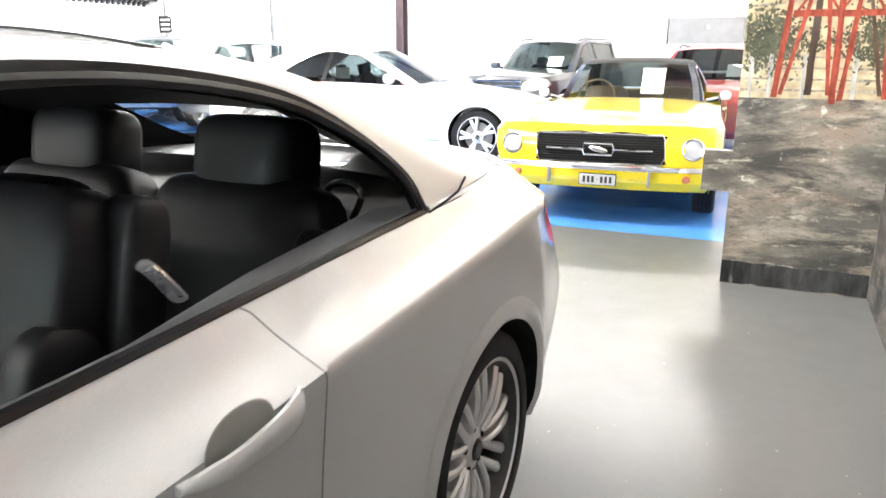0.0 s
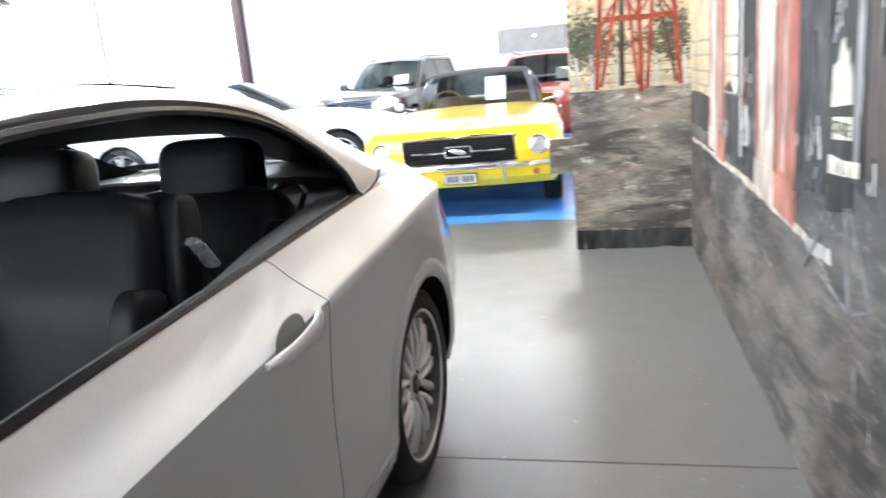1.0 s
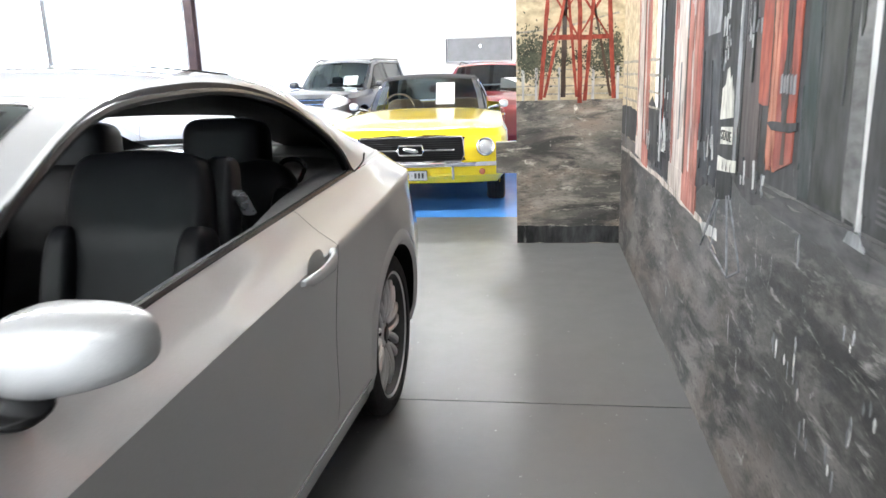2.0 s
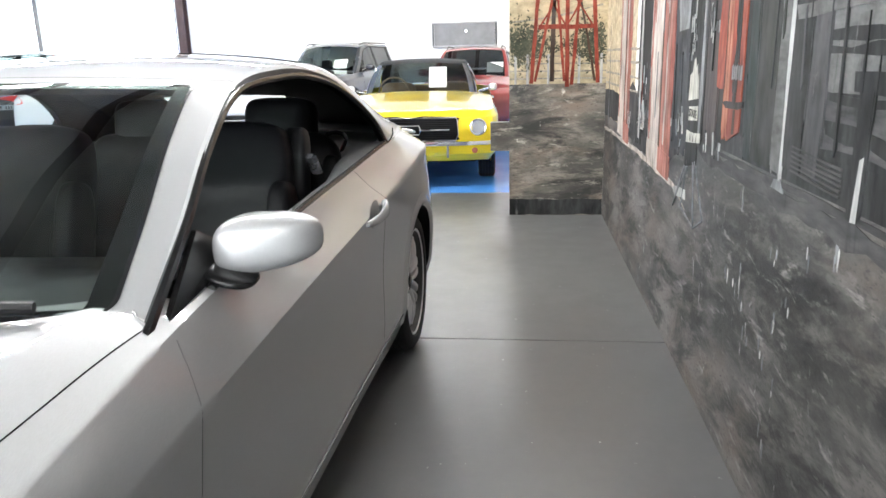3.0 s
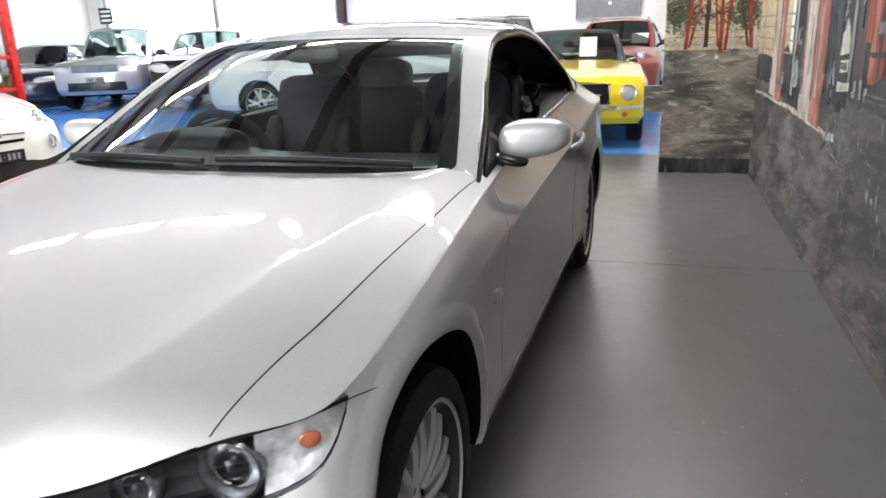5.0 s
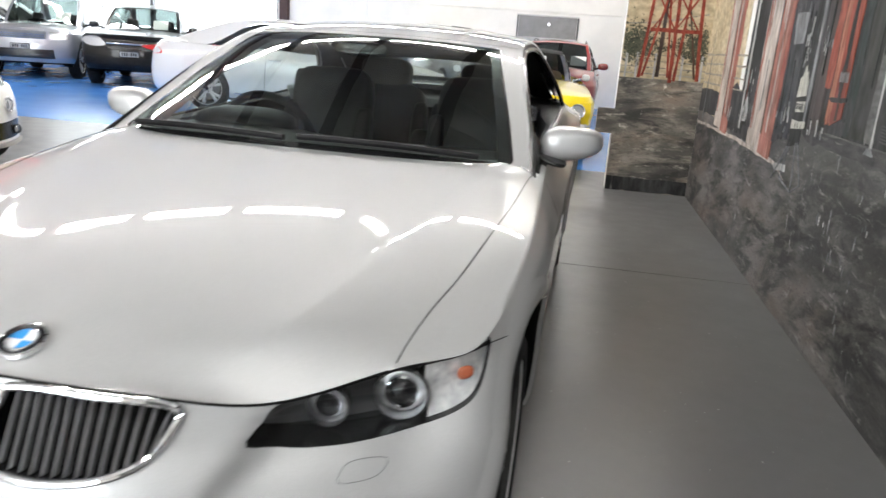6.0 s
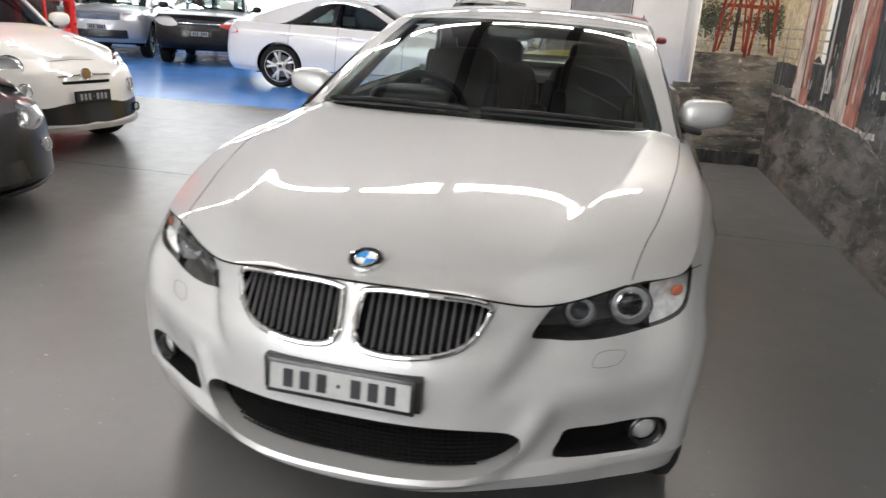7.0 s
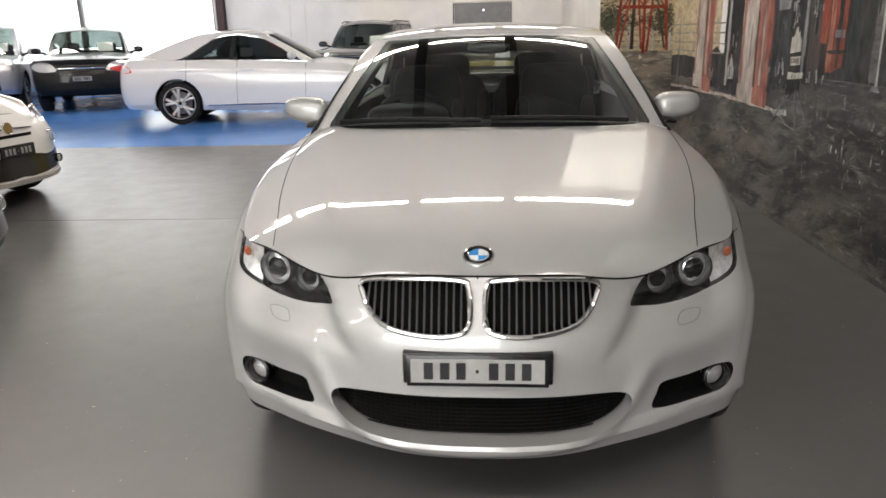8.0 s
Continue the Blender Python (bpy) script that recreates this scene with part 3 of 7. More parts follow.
L_LOW = line([(0, .0, .42), (.21, .02, .42), (.42, .115, .42), (.62, .245, .42), (.815, .43, .42)],
             (.838, .841, .825, .823, .823, .832, .845, .826), (.42, .43, .44, .44, .44, .45, .46, .47), [(.725, 4.36, .48), (.43, 4.56, .48), (0, 4.60, .48)])
L_MID = line([(0, -.005, .55), (.21, .015, .55), (.42, .116, .545), (.62, .248, .545), (.811, .436, .55)],
             (.834, .842, .828, .827, .827, .833, .848, .832), (.56, .58, .59, .60, .61, .63, .64, .64), [(.735, 4.37, .63), (.44, 4.58, .63), (0, 4.61, .63)])
L_CREASE = line([(0, .035, .66), (.21, .055, .66), (.42, .165, .64), (.62, .30, .645), (.775, .455, .665)],
                (.800, .841, .849, .851, .851, .850, .846, .806), (.69, .758, .797, .836, .866, .896, .924, .934), [(.668, 4.32, .895), (.43, 4.53, .84), (0, 4.56, .84)])
L_SHOULDER = line([(0, .055, .70), (.21, .07, .70), (.42, .178, .668), (.62, .322, .684), (.753, .466, .700)],
                  (.781, .826, .821, .799, .794, .791, .784, .745), (.728, .806, .856, .892, .924, .950, .968, .968), [(.635, 4.30, .935), (.43, 4.49, .925), (0, 4.53, .925)])
L_EDGE = line([(0, .075, .735), (.21, .085, .735), (.42, .185, .698), (.62, .335, .732), (.745, .470, .738)],
              (.766, .798, .790, .762, .755, .750, .742, .692), (.757, .838, .905, .95, .980, 1.0, 1.010, 1.003), [(.60, 4.26, .982), (.42, 4.44, 1.0), (0, 4.50, 1.005)])
HOOD_MID = [(.075, .735), (.15, .768), (.40, .836), (.55, .864), (.70, .8895), (.90, .9205), (1.10, .948), (1.30, .971), (1.6, .978)]
DECK_MID = [(3.3, 1.04), (3.75, 1.065), (4.1, 1.052), (4.4, 1.03), (4.5, 1.005)]

rows, edge = wrap([L_BOTTOM, L_SILL, L_LOW, L_MID, L_CREASE, L_SHOULDER, L_EDGE], creases=(1, 4), step=0.025, nv=9)


def ease(a):
    a = min(1.0, max(0.0, a))
    return a * a * (3 - 2 * a)


FRAME = ((.450, .475), (.432, .42), (.402, .36), (.355, .312), (.28, .286), (.15, .270), (0, .264))


def hollow(x, y, z):
    """How far the front is set back beside the proud nose and the blade round the lower intake."""
    if y > .52:
        return 0.0
    near = 9.0
    for (a, b), (c, d) in zip(FRAME[:-1], FRAME[1:]):
        k = min(1.0, max(0.0, ((x - a) * (c - a) + (z - b) * (d - b)) / ((c - a) ** 2 + (d - b) ** 2)))
        near = min(near, math.hypot(x - a - k * (c - a), z - b - k * (d - b)))
    blade = -.014 * math.exp(-(near / .024) ** 2) * ease((.50 - z) / .05)
    outer = ease((.80 - x) / .16)
    # the nose stands proud inside a slanted line below each headlight
    vee = .398 - (.634 - z) * .57
    step = .012 * ease((x - vee + .006) / .014) * ease((z - .47) / .07) * ease((.71 - z) / .05) * outer
    # the shoulder of the bumper turns upwards
    turn_up = min(.029, .38 * max(0.0, z - .512)) * ease((x - vee) / .05) * ease((.70 - z) / .05) * outer
    rim = float(np.interp(z, [.27, .312, .36, .42, .475, .56], [.30, .355, .402, .432, .45, .47]))
    pocket = .020 * ease((x - rim - .008) / .055) * ease((z - .285) / .02) * ease((.50 - z) / .11) * ease((.775 - x) / .10)
    return blade + step + turn_up + pocket


flank = grid([[(x, y + hollow(x, y, z), z) for x, y, z in r] for r in rows.tolist()])
bmesh.ops.recalc_face_normals(flank, faces=flank.faces)
CREST = ((.1, .21, .28, .54, .77, .85, 1.09, 1.25, 1.6), (.27, .35, .40, .474, .53, .548, .59, .63, .66))


def hood_rows(rim, n_in=26, n_out=20):
    """The hood: a broad shallow dome between two raised lines, falling away to the fenders."""
    ys, zs = np.array(HOOD_MID, float).T
    out = []
    for ex, y, ez in rim:
        if y > 1.62:
            continue
        zc = float(hermite(zs, ys, np.array([y]))[0]) if ys[0] <= y <= ys[-1] else float(np.interp(y, ys, zs))
        xc = min(float(np.interp(y, *CREST)), ex * .88)
        w = ease((y - .10) / .26)
        dip = .018
        row = []
        for x in np.concatenate([np.linspace(ex, xc, n_out + 1), np.linspace(xc, 0, n_in + 1)[1:]]):
            t = 1 - x / ex if ex > 1e-6 else 1.0
            plain_z = ez + (zc - ez) * (1 - (1 - t) ** 2.4)
            if x <= xc:
                k = x / xc if xc > 1e-6 else 0.0
                z = zc - dip * (1.7 * k ** 2 - .7 * k ** 7)
            else:
                u = (ex - x) / (ex - xc)
                z = ez + (zc - dip - ez) * (.80 * (1 - (1 - u) ** 1.6) + .20 * u)
            row.append((x, y, plain_z + (z - plain_z) * w))
        out.append(row)
    return out


top_front = grid(hood_rows(edge))
deck = grid(lid(edge, DECK_MID, 3.55, 9.0, 3.0, 10))
for b in (top_front, deck):
    bmesh.ops.recalc_face_normals(b, faces=b.faces)
    if sum(f.normal.z for f in b.faces) < 0:
        bmesh.ops.reverse_faces(b, faces=b.faces)
if sum(f.normal.x for f in flank.faces) < 0:
    bmesh.ops.reverse_faces(flank, faces=flank.faces)
skin = Skin(flank, top_front, deck)

# openings in the front
KIDNEY = smooth_poly([(.024, .712), (.036, .724), (.12, .730), (.24, .724), (.306, .706), (.302, .672), (.272, .630), (.215, .607), (.12, .597), (.048, .603), (.022, .624), (.018, .664)], 4)
INTAKE = smooth_poly([(-.15, .432), (.0, .432), (.20, .428), (.33, .416), (.402, .395), (.395, .345), (.325, .305), (.20, .296), (.0, .296), (-.15, .296)], 4)
FOG = smooth_poly([(.480, .318), (.490, .36), (.508, .390), (.60, .386), (.69, .386), (.736, .380), (.750, .345), (.728, .304), (.67, .296), (.54, .304)], 4)
LIGHT = smooth_poly([(.402, .626), (.420, .664), (.446, .696), (.53, .722), (.62, .742), (.70, .748), (.757, .750), (.764, .70), (.755, .657), (.722, .631), (.65, .611), (.55, .603), (.46, .608)], 3)


def ahead(c):
    return c.y < 0.75


def on_front(poly, off=0.0):
    return [skin.front(abs(x), z, off) for x, z in poly]


outline = {n: on_front(p) for n, p in (("kidney", KIDNEY), ("intake", INTAKE), ("fog", FOG), ("light", LIGHT))}
outline["light"] = [skin.front(x, min(z, float(np.interp(x, [.40, .446, .53, .62, .75], [.69, .693, .712, .726, .732])))) for x, z in LIGHT]
bmesh.ops.delete(flank, geom=cut(flank, KIDNEY, (0, 2), ahead), context="FACES")
bmesh.ops.delete(flank, geom=cut(flank, INTAKE, (0, 2), ahead), context="FACES")
bmesh.ops.delete(flank, geom=cut(flank, FOG, (0, 2), ahead), context="FACES")
lens = take(flank, cut(flank, LIGHT, (0, 2), ahead))
for ya, za, r0 in ARCHES:
    ring = [(ya + r0 * math.cos(a) * (.92 if ya < 1 and math.cos(a) < 0 else 1), za + r0 * math.sin(a)) for a in np.linspace(0, 2 * math.pi, 41)[:-1]]
    bmesh.ops.delete(flank, geom=cut(flank, ring, (1, 2), lambda c: c.x > 0.6), context="FACES")
TAIL = smooth_poly([(4.01, .865), (4.09, .785), (4.25, .745), (4.40, .735), (4.56, .74), (4.56, .85), (4.42, .90), (4.25, .925), (4.10, .905)], 3)
tail = take(flank, cut(flank, TAIL, (1, 2), lambda c: c.y > 3.99 and c.x > 0.35))
for y in (0.60, 1.385, 2.84, 4.02):
    split(flank, (0, y, 0), (0, 1, 0))
split(flank, (0, 0, .306), (0, 0, 1))


def side_pair(name, bm, material, parent, label="", sharp=35):
    """A part on either flank."""
    a = part(name, mirrored(bm, False), material, parent, label, sharp)
    b = part(name, bm, material, parent, label, sharp)
    return b, a


def middle(name, bm, material, parent, label=""):
    m = mirrored(bm)
    bm.free()
    return part(name, m, material, parent, label)


sill = where(flank, lambda c: c.z < .306 and 1.0 < c.y < 3.4)
bumper = where(flank, lambda c: c.y < 0.60)
fender = where(flank, lambda c: c.y < 1.385)
door = where(flank, lambda c: c.y < 2.84)
quarter = where(flank, lambda c: c.y < 4.02)
front_bumper = middle("front_bumper", bumper, SILVER, car)
middle("rear_bumper", flank, SILVER, car)
side_pair("side_sill", sill, SILVER, car)
hood_line = [(-.1, -.3), (.60, -.3), (.612, .33), (.638, .485), (.664, .60), (.685, .72), (.709, .89), (.729, 1.08), (.743, 1.32), (.765, 1.7), (-.1, 1.7)]
screen_base = [(x, 1.298 + .22 * (x / .72) ** 2) for x in np.linspace(-.1, .745, 24)] + [(.745, 1.72), (-.1, 1.72)]
bmesh.ops.delete(top_front, geom=cut(top_front, screen_base, (0, 1), lambda c: True), context="FACES")
hood_bm = take(top_front, cut(top_front, hood_line, (0, 1), lambda c: True))
hood = middle("hood", hood_bm, SILVER, car)
merge(fender, top_front)
fender_l, fender_r = side_pair("fender", fender, SILVER, car)
door_l, door_r = side_pair("door", door, SILVER, car)
side_pair("rear_quarter", quarter, SILVER, car, sharp=80)
middle("boot_lid", deck, SILVER, car)
side_pair("tail_lamp", tail, TAIL_RED, car, "red tail lamp")

# shut lines
gap = 0.0028
for sx in (1, -1):
    def mir(ps):
        return [Vector((p.x * sx, p.y, p.z)) for p in ps]
    hl = smooth_poly([(.612, .338), (.638, .485), (.664, .60), (.685, .72), (.709, .89), (.729, 1.08), (.743, 1.32), (.752, 1.44)], 6, False)
    part("shut_line", ribbon(mir([skin.top(x, y, 0.0) for x, y in hl]), gap), DARK, hood)
    d0 = [skin.side(1.375 + .45 * max(0, z - .80), z) for z in np.linspace(.34, .905, 44)]
    d1 = [skin.side(2.838 - .55 * max(0, z - .862) - .35 * max(0, .40 - z), z) for z in np.linspace(.34, .972, 52)]
    part("shut_line", ribbon(mir(d0), gap * .5), GREY_TRIM, door_l if sx > 0 else door_r)
    end = d1[-1]
    rim = [e for e in edge if .5 < e[1] < 4.2]
    ry = end.y - .014
    d1.append(Vector((float(np.interp(ry, [e[1] for e in rim], [e[0] for e in rim])), ry, float(np.interp(ry, [e[1] for e in rim], [e[2] for e in rim])))))
    part("shut_line", ribbon(mir(d1), gap * .8), GREY_TRIM, door_l if sx > 0 else door_r)
    b0 = [skin.side(y, .735 - (y - .48) * .06, .001) for y in np.linspace(.478, .60, 14)]
    part("shut_line", ribbon(mir(b0), gap * .8), DARK, fender_l if sx > 0 else fender_r)
part("shut_line", ribbon([skin.front(x, .728, 0.0) if abs(x) < .02 else Vector((x, skin.front(abs(x), .70).y + .03, 0)) for x in (0,)] + [Vector((0, .075, .738))], .004), DARK, hood)
he = [Vector((x, y - .002, z)) for x, y, z in edge if y < .335 and x < .615]
part("shut_line", ribbon([Vector((-p.x, p.y, p.z)) for p in he[::-1]] + he[1:], .005), DARK, hood)

# kidneys
SLAT = plain("dark_chrome_slat", (.40, .40, .41), .32, .70, .05, 20)
for sx in (1, -1):
    k = [Vector((p.x * sx, p.y - .004, p.z)) for p in outline["kidney"]]
    g = part("kidney_grille", recess(k, (0, 1, 0), 0.05), SATIN, car, "black kidney grille with chrome slats and surround")
    part("surround", tube(k, 0.0078, True, 10), CHROME, g)
    part("backing", plate_face(k, (0, 1, 0), 0.05), DARK, g)
    xs = np.linspace(.042, .288, 14)
    zs = np.array([(p[0], p[1]) for p in KIDNEY])
    for x in xs:
        cross = []
        for (p, q) in zip(KIDNEY, KIDNEY[1:] + KIDNEY[:1]):
            if (p[0] - x) * (q[0] - x) < 0:
                cross.append(p[1] + (q[1] - p[1]) * (x - p[0]) / (q[0] - p[0]))
        if len(cross) < 2:
            continue
        a, b = min(cross) + .004, max(cross) - .004
        pts = []
        for t in np.linspace(0, 1, 6):
            z = a + (b - a) * t
            y = skin.front(.03 + .9 * (x - .03), .60).y * (1 - t) + skin.front(x, .725).y * t + 0.012
            pts.append(Vector((x * sx, y, z)))
        bars = grid([[p + Vector((-.0021, .0, 0)), p + Vector((0, -.004, 0)), p + Vector((.0021, .0, 0)), p + Vector((.002, .008, 0)), p + Vector((-.002, .008, 0))] for p in pts], closed_v=True)
        bmesh.ops.recalc_face_normals(bars, faces=bars.faces)
        part("slat", bars, SLAT, g)

# badge on the hood
bp = skin.top(0, .140)
bn = Vector((0, -.36, 1)).normalized()
badge = part("badge", disc(bp, bn, .041, .006, 40), SATIN, car, "round black, blue and white badge")
part("badge_ring", disc(bp + bn * .001, bn, .042, .0085, 40, .0385), CHROME, badge)
part("badge_ring", disc(bp + bn * .0012, bn, .0275, .0085, 40, .0255), CHROME, badge)
turn = bn.to_track_quat("Z", "Y").to_matrix().to_4x4()
for i in range(4):
    q = bmesh.new()
    c = q.verts.new((0, 0, 0))
    vs = [q.verts.new((.0258 * math.cos(a), .0258 * math.sin(a), 0)) for a in np.linspace(i * math.pi / 2, (i + 1) * math.pi / 2, 9)]
    for a, b in zip(vs[:-1], vs[1:]):
        q.faces.new((c, a, b))
    q.transform(Matrix.Translation(bp + bn * .0082) @ turn)
    part("badge_quarter", q, BADGE_BLUE if i % 2 else BADGE_WHITE, badge)

# lower intake with its mesh
ik = [Vector((p.x, p.y, p.z)) for (px, pz), p in zip(INTAKE, outline["intake"]) if px > .006]
ik = [Vector((-p.x, p.y, p.z)) for p in ik[::-1]] + ik
intake = part("lower_intake", recess(ik, (0, 1, 0), .07), SILVER, car, "wide black lower intake with fine mesh")
part("backing", plate_face(ik, (0, 1, 0), .075), DARK, intake)
for i in range(11):
    z = .308 + i * .0115
    half = .35 if z > .34 else .30 + (z - .30) * 1.0
    pts = [Vector((x, max(skin.front(min(abs(x), .38), .45).y, skin.front(min(abs(x), .38), z).y) + .04, z)) for x in np.linspace(-half, half, 25)]
    part("mesh_bar", tube(pts, .0022, n=5), DARK, intake)
bars = bmesh.new()
for x in np.linspace(-.345, .345, 47):
    y = max(skin.front(abs(x), .45).y, skin.front(abs(x), .34).y) + .042
    box(x - .0014, x + .0014, y, y + .004, .305 + .28 * max(0, abs(x) - .26), .425 - .18 * max(0, abs(x) - .2) ** 1.2, bm=bars)
tagged(part("mesh_backing", bars, DARK, intake), kind="stuff")

# fog lamp openings
for sx in (1, -1):
    f = [Vector((p.x * sx, p.y, p.z)) for p in outline["fog"]]
    fo = part("fog_recess", recess(f, (-.15 * sx, 1, 0), .07), BLACK, car, "black fog lamp opening")
    part("backing", plate_face(f, (-.15 * sx, 1, 0), .065), DARK, fo)
    c = skin.front(.694, .336, -.030)
    c = Vector((c.x * sx, c.y, c.z))
    nrm = Vector((.35 * sx, -1, .02)).normalized()
    lamp = part("fog_lamp", disc(c, nrm, .046, .02, 28, .036), SATIN, car, "round clear fog lamp")
    part("reflector", dome(c - nrm * .012, nrm, .037, .012), ALLOY, lamp)
    part("lens", dome(c + nrm * .012, nrm, .037, .014), LAMP_GLASS, lamp)

# headlights
FACET = plain("faceted_reflector", (.86, .86, .88), .25, .45, .25, 45, 1.0, 42)
LAMP_RING = plain("lamp_ring", (.30, .30, .31), .2, .9)
LAMP_DARK = plain("lamp_housing_dark", (.075, .075, .08), .3, .3)
for sx in (1, -1):
    lb = lens.copy() if sx > 0 else mirrored(lens, False)
    ol = [Vector((p.x * sx, p.y, p.z)) for p in outline["light"]]
    hd = part("headlight", recess([p + Vector((0, .002, 0)) for p in ol], (-.35 * sx, 1, 0), .11), SATIN, car, "clear headlight with twin round lamps and amber corner")
    part("cover", lb, LAMP_GLASS, hd)
    inner = lens.copy()
    for v in inner.verts:
        v.co += Vector((-.03, .07 + .10 * max(0, .66 - v.co.z), 0))
    if sx < 0:
        inner = mirrored(inner, False)
    low = where(inner, lambda q: q.z < .615)
    rim_side = where(inner, lambda q: abs(q.x) > .638)
    part("housing", inner, LAMP_DARK, hd)
    for v in rim_side.verts:
        v.co += Vector((.022 * sx, -.056, 0))
    part("corner_housing", rim_side, FACET, hd, "pale faceted reflector")
    part("housing_base", low, BLACK, hd)
    n1 = Vector((.22 * sx, -1, .05)).normalized()
    for (x, z, r, name) in ((.494, .655, .036, "inner_lamp"), (.612, .660, .050, "outer_lamp")):
        c = skin.front(x, z, -.055)
        c = Vector((c.x * sx, c.y, c.z))
        lp = part(name, disc(c, n1, r + .005, .030, 36, r - .001), LAMP_RING, hd)
        part("reflector", dome(c - n1 * .004, n1, r, .010), FACET, lp)
        part("bezel", disc(c + n1 * .008, n1, r * .66, .012, 36, r * .56), CHROME, lp)
        part("projector", dome(c + n1 * .008, n1, r * .56, .020), SATIN, lp, "dark projector lens")
    c = skin.front(.728, .694, -.006)
    part("amber_indicator", pillow(.018, .006, .014, .8, pose(c.x * sx, c.y, c.z, 0, 0, 42 * sx)), AMBER, hd)
    # headlight washer flap
    ws = [skin.front(x, z, .001) for x, z in smooth_poly([(.548, .548), (.590, .545), (.612, .552), (.618, .572), (.578, .578), (.552, .572)], 3)]
    part("washer_cover", tube([Vector((p.x * sx, p.y, p.z)) for p in ws], .0006, True, 5), GREY_TRIM, front_bumper)

number_plate(car, (0, -.018, .516), .358, .084, (0, -1, .10))
part("plate_mount", box(-.19, .19, -.012, .03, .475, .560, .004), SATIN, car)

# arches, wheel wells, wheels
for sx in (1, -1):
    for (ya, za, r0), axle in zip(ARCHES, (AXLE_F, AXLE_R)):
        arc = []
        for a in np.linspace(-.2, math.pi + .2, 41):
            cy, cz = math.cos(a) * (.92 if ya < 1 and math.cos(a) < 0 else 1), math.sin(a)
            at = lambda r, off: Vector((sx * (skin.side(ya + r * cy, max(za + r * cz, .26)).x + off), ya + r * cy, za + r * cz))
            inner = at(r0, -.004)
            inner.y, inner.z = ya + (r0 - .012) * cy, za + (r0 - .012) * cz
            arc.append([at(r0 + .048, .0006), at(r0 + .030, .006), at(r0 + .012, .010), at(r0, .006), inner, Vector((sx * .60, ya + (r0 - .004) * cy, za + (r0 - .004) * cz))])
        lip = grid([a[:5] for a in arc])
        bmesh.ops.recalc_face_normals(lip, faces=lip.faces)
        part("arch_lip", lip, SILVER, car)
        part("wheel_well", grid([a[4:] for a in arc]), DARK, car)
        part("well_wall", lathe([(.001, 0), (.40, 0)], 24), DARK, car).matrix_basis = pose(sx * .60, ya, za)
        wheel(car, sx * .712, axle, WHEEL_R, .246, .205, "double", sx)
part("underbody", box(-.62, .62, .55, 4.1, .20, .24), DARK, car)

# ---- roof and glass ----
RAIL = [(.735, 1.44, .942), (.690, 1.68, 1.066), (.638, 1.92, 1.188), (.588, 2.20, 1.297), (.574, 2.50, 1.340), (.578, 2.82, 1.345), (.592, 3.12, 1.305), (.625, 3.40, 1.205), (.662, 3.66, 1.100), (.690, 3.90, 1.030)]
SPINE = [(0, 1.265, .972), (0, 1.50, 1.085), (0, 1.77, 1.210), (0, 2.05, 1.320), (0, 2.40, 1.374), (0, 2.80, 1.385), (0, 3.15, 1.342), (0, 3.45, 1.240), (0, 3.72, 1.125), (0, 3.95, 1.062)]
OPEN = [(.748, 1.43, .935), (.707, 1.665, 1.050), (.655, 1.905, 1.170), (.609, 2.19, 1.276), (.604, 2.50, 1.304), (.612, 2.78, 1.300), (.632, 3.05, 1.255), (.672, 3.225, 1.175), (.712, 3.33, 1.090), (.742, 3.365, 1.008)]


def canopy(rail, spine, u, v, drop=0.0):
    k = np.arange(len(rail), dtype=float)
    R = hermite(np.array(rail), k, np.asarray(u))
    C = hermite(np.array(spine), k, np.asarray(u))
    out = []
    for r, c in zip(R, C):
        out.append([((r[0]) * (1 - t), r[1] + (c[1] - r[1]) * (1 - (1 - t) ** 2), r[2] + (c[2] - r[2]) * (1 - (1 - t) ** 2.2) - drop) for t in v])
    return out


def curve_at(points, u):
    return hermite(np.array(points), np.arange(len(points), dtype=float), np.asarray(u))


def sheet(rows_in, up=True):
    bm = grid(rows_in)
    bmesh.ops.recalc_face_normals(bm, faces=bm.faces)
    if (sum(f.normal.z for f in bm.faces) < 0) == up:
        bmesh.ops.reverse_faces(bm, faces=bm.faces)
    return bm


full = np.linspace(0, 1, 13)
TOP_U = 2.95


def screen_side(u):
    """Where the glass ends beside the pillar, with rounded corners above and below."""
    v = float(np.interp(u, [0, 1, 2, 3], [.072, .088, .108, .128]))
    low, high = max(0.0, .16 - u) / .16, max(0.0, u - TOP_U + .10) / .10
    return v + .05 * (1 - math.sqrt(max(0.0, 1 - low ** 2))) + .06 * (1 - math.sqrt(max(0.0, 1 - high ** 2)))


def screen_rows(us, inner, drop=0.0):
    """Rows of the windscreen's surface; inner(v0) gives the steps from the pillar inwards."""
    return [canopy(RAIL, SPINE, [u], inner(screen_side(u)), drop)[0] for u in us]


us = np.concatenate([np.linspace(.01, .16, 6), np.linspace(.28, TOP_U - .12, 13), np.linspace(TOP_U - .10, TOP_U, 6)])
middle("windscreen", sheet(screen_rows(us, lambda v: v + (1 - v) * np.linspace(0, 1, 14) ** 1.2)), WINDSCREEN, car, "lightly tinted windscreen reflecting ceiling lights").visible_shadow = False
frit = sheet(screen_rows(us, lambda v: np.linspace(v - .004, v + .055, 4), .003))
merge(frit, sheet(canopy(RAIL, SPINE, np.linspace(TOP_U - .10, TOP_U, 3), np.linspace(.17, 1, 12), .003)))
merge(frit, sheet(canopy(RAIL, SPINE, np.linspace(.0, .09, 3), np.linspace(.10, 1, 12), .003)))
middle("windscreen_frit", frit, SATIN, car)
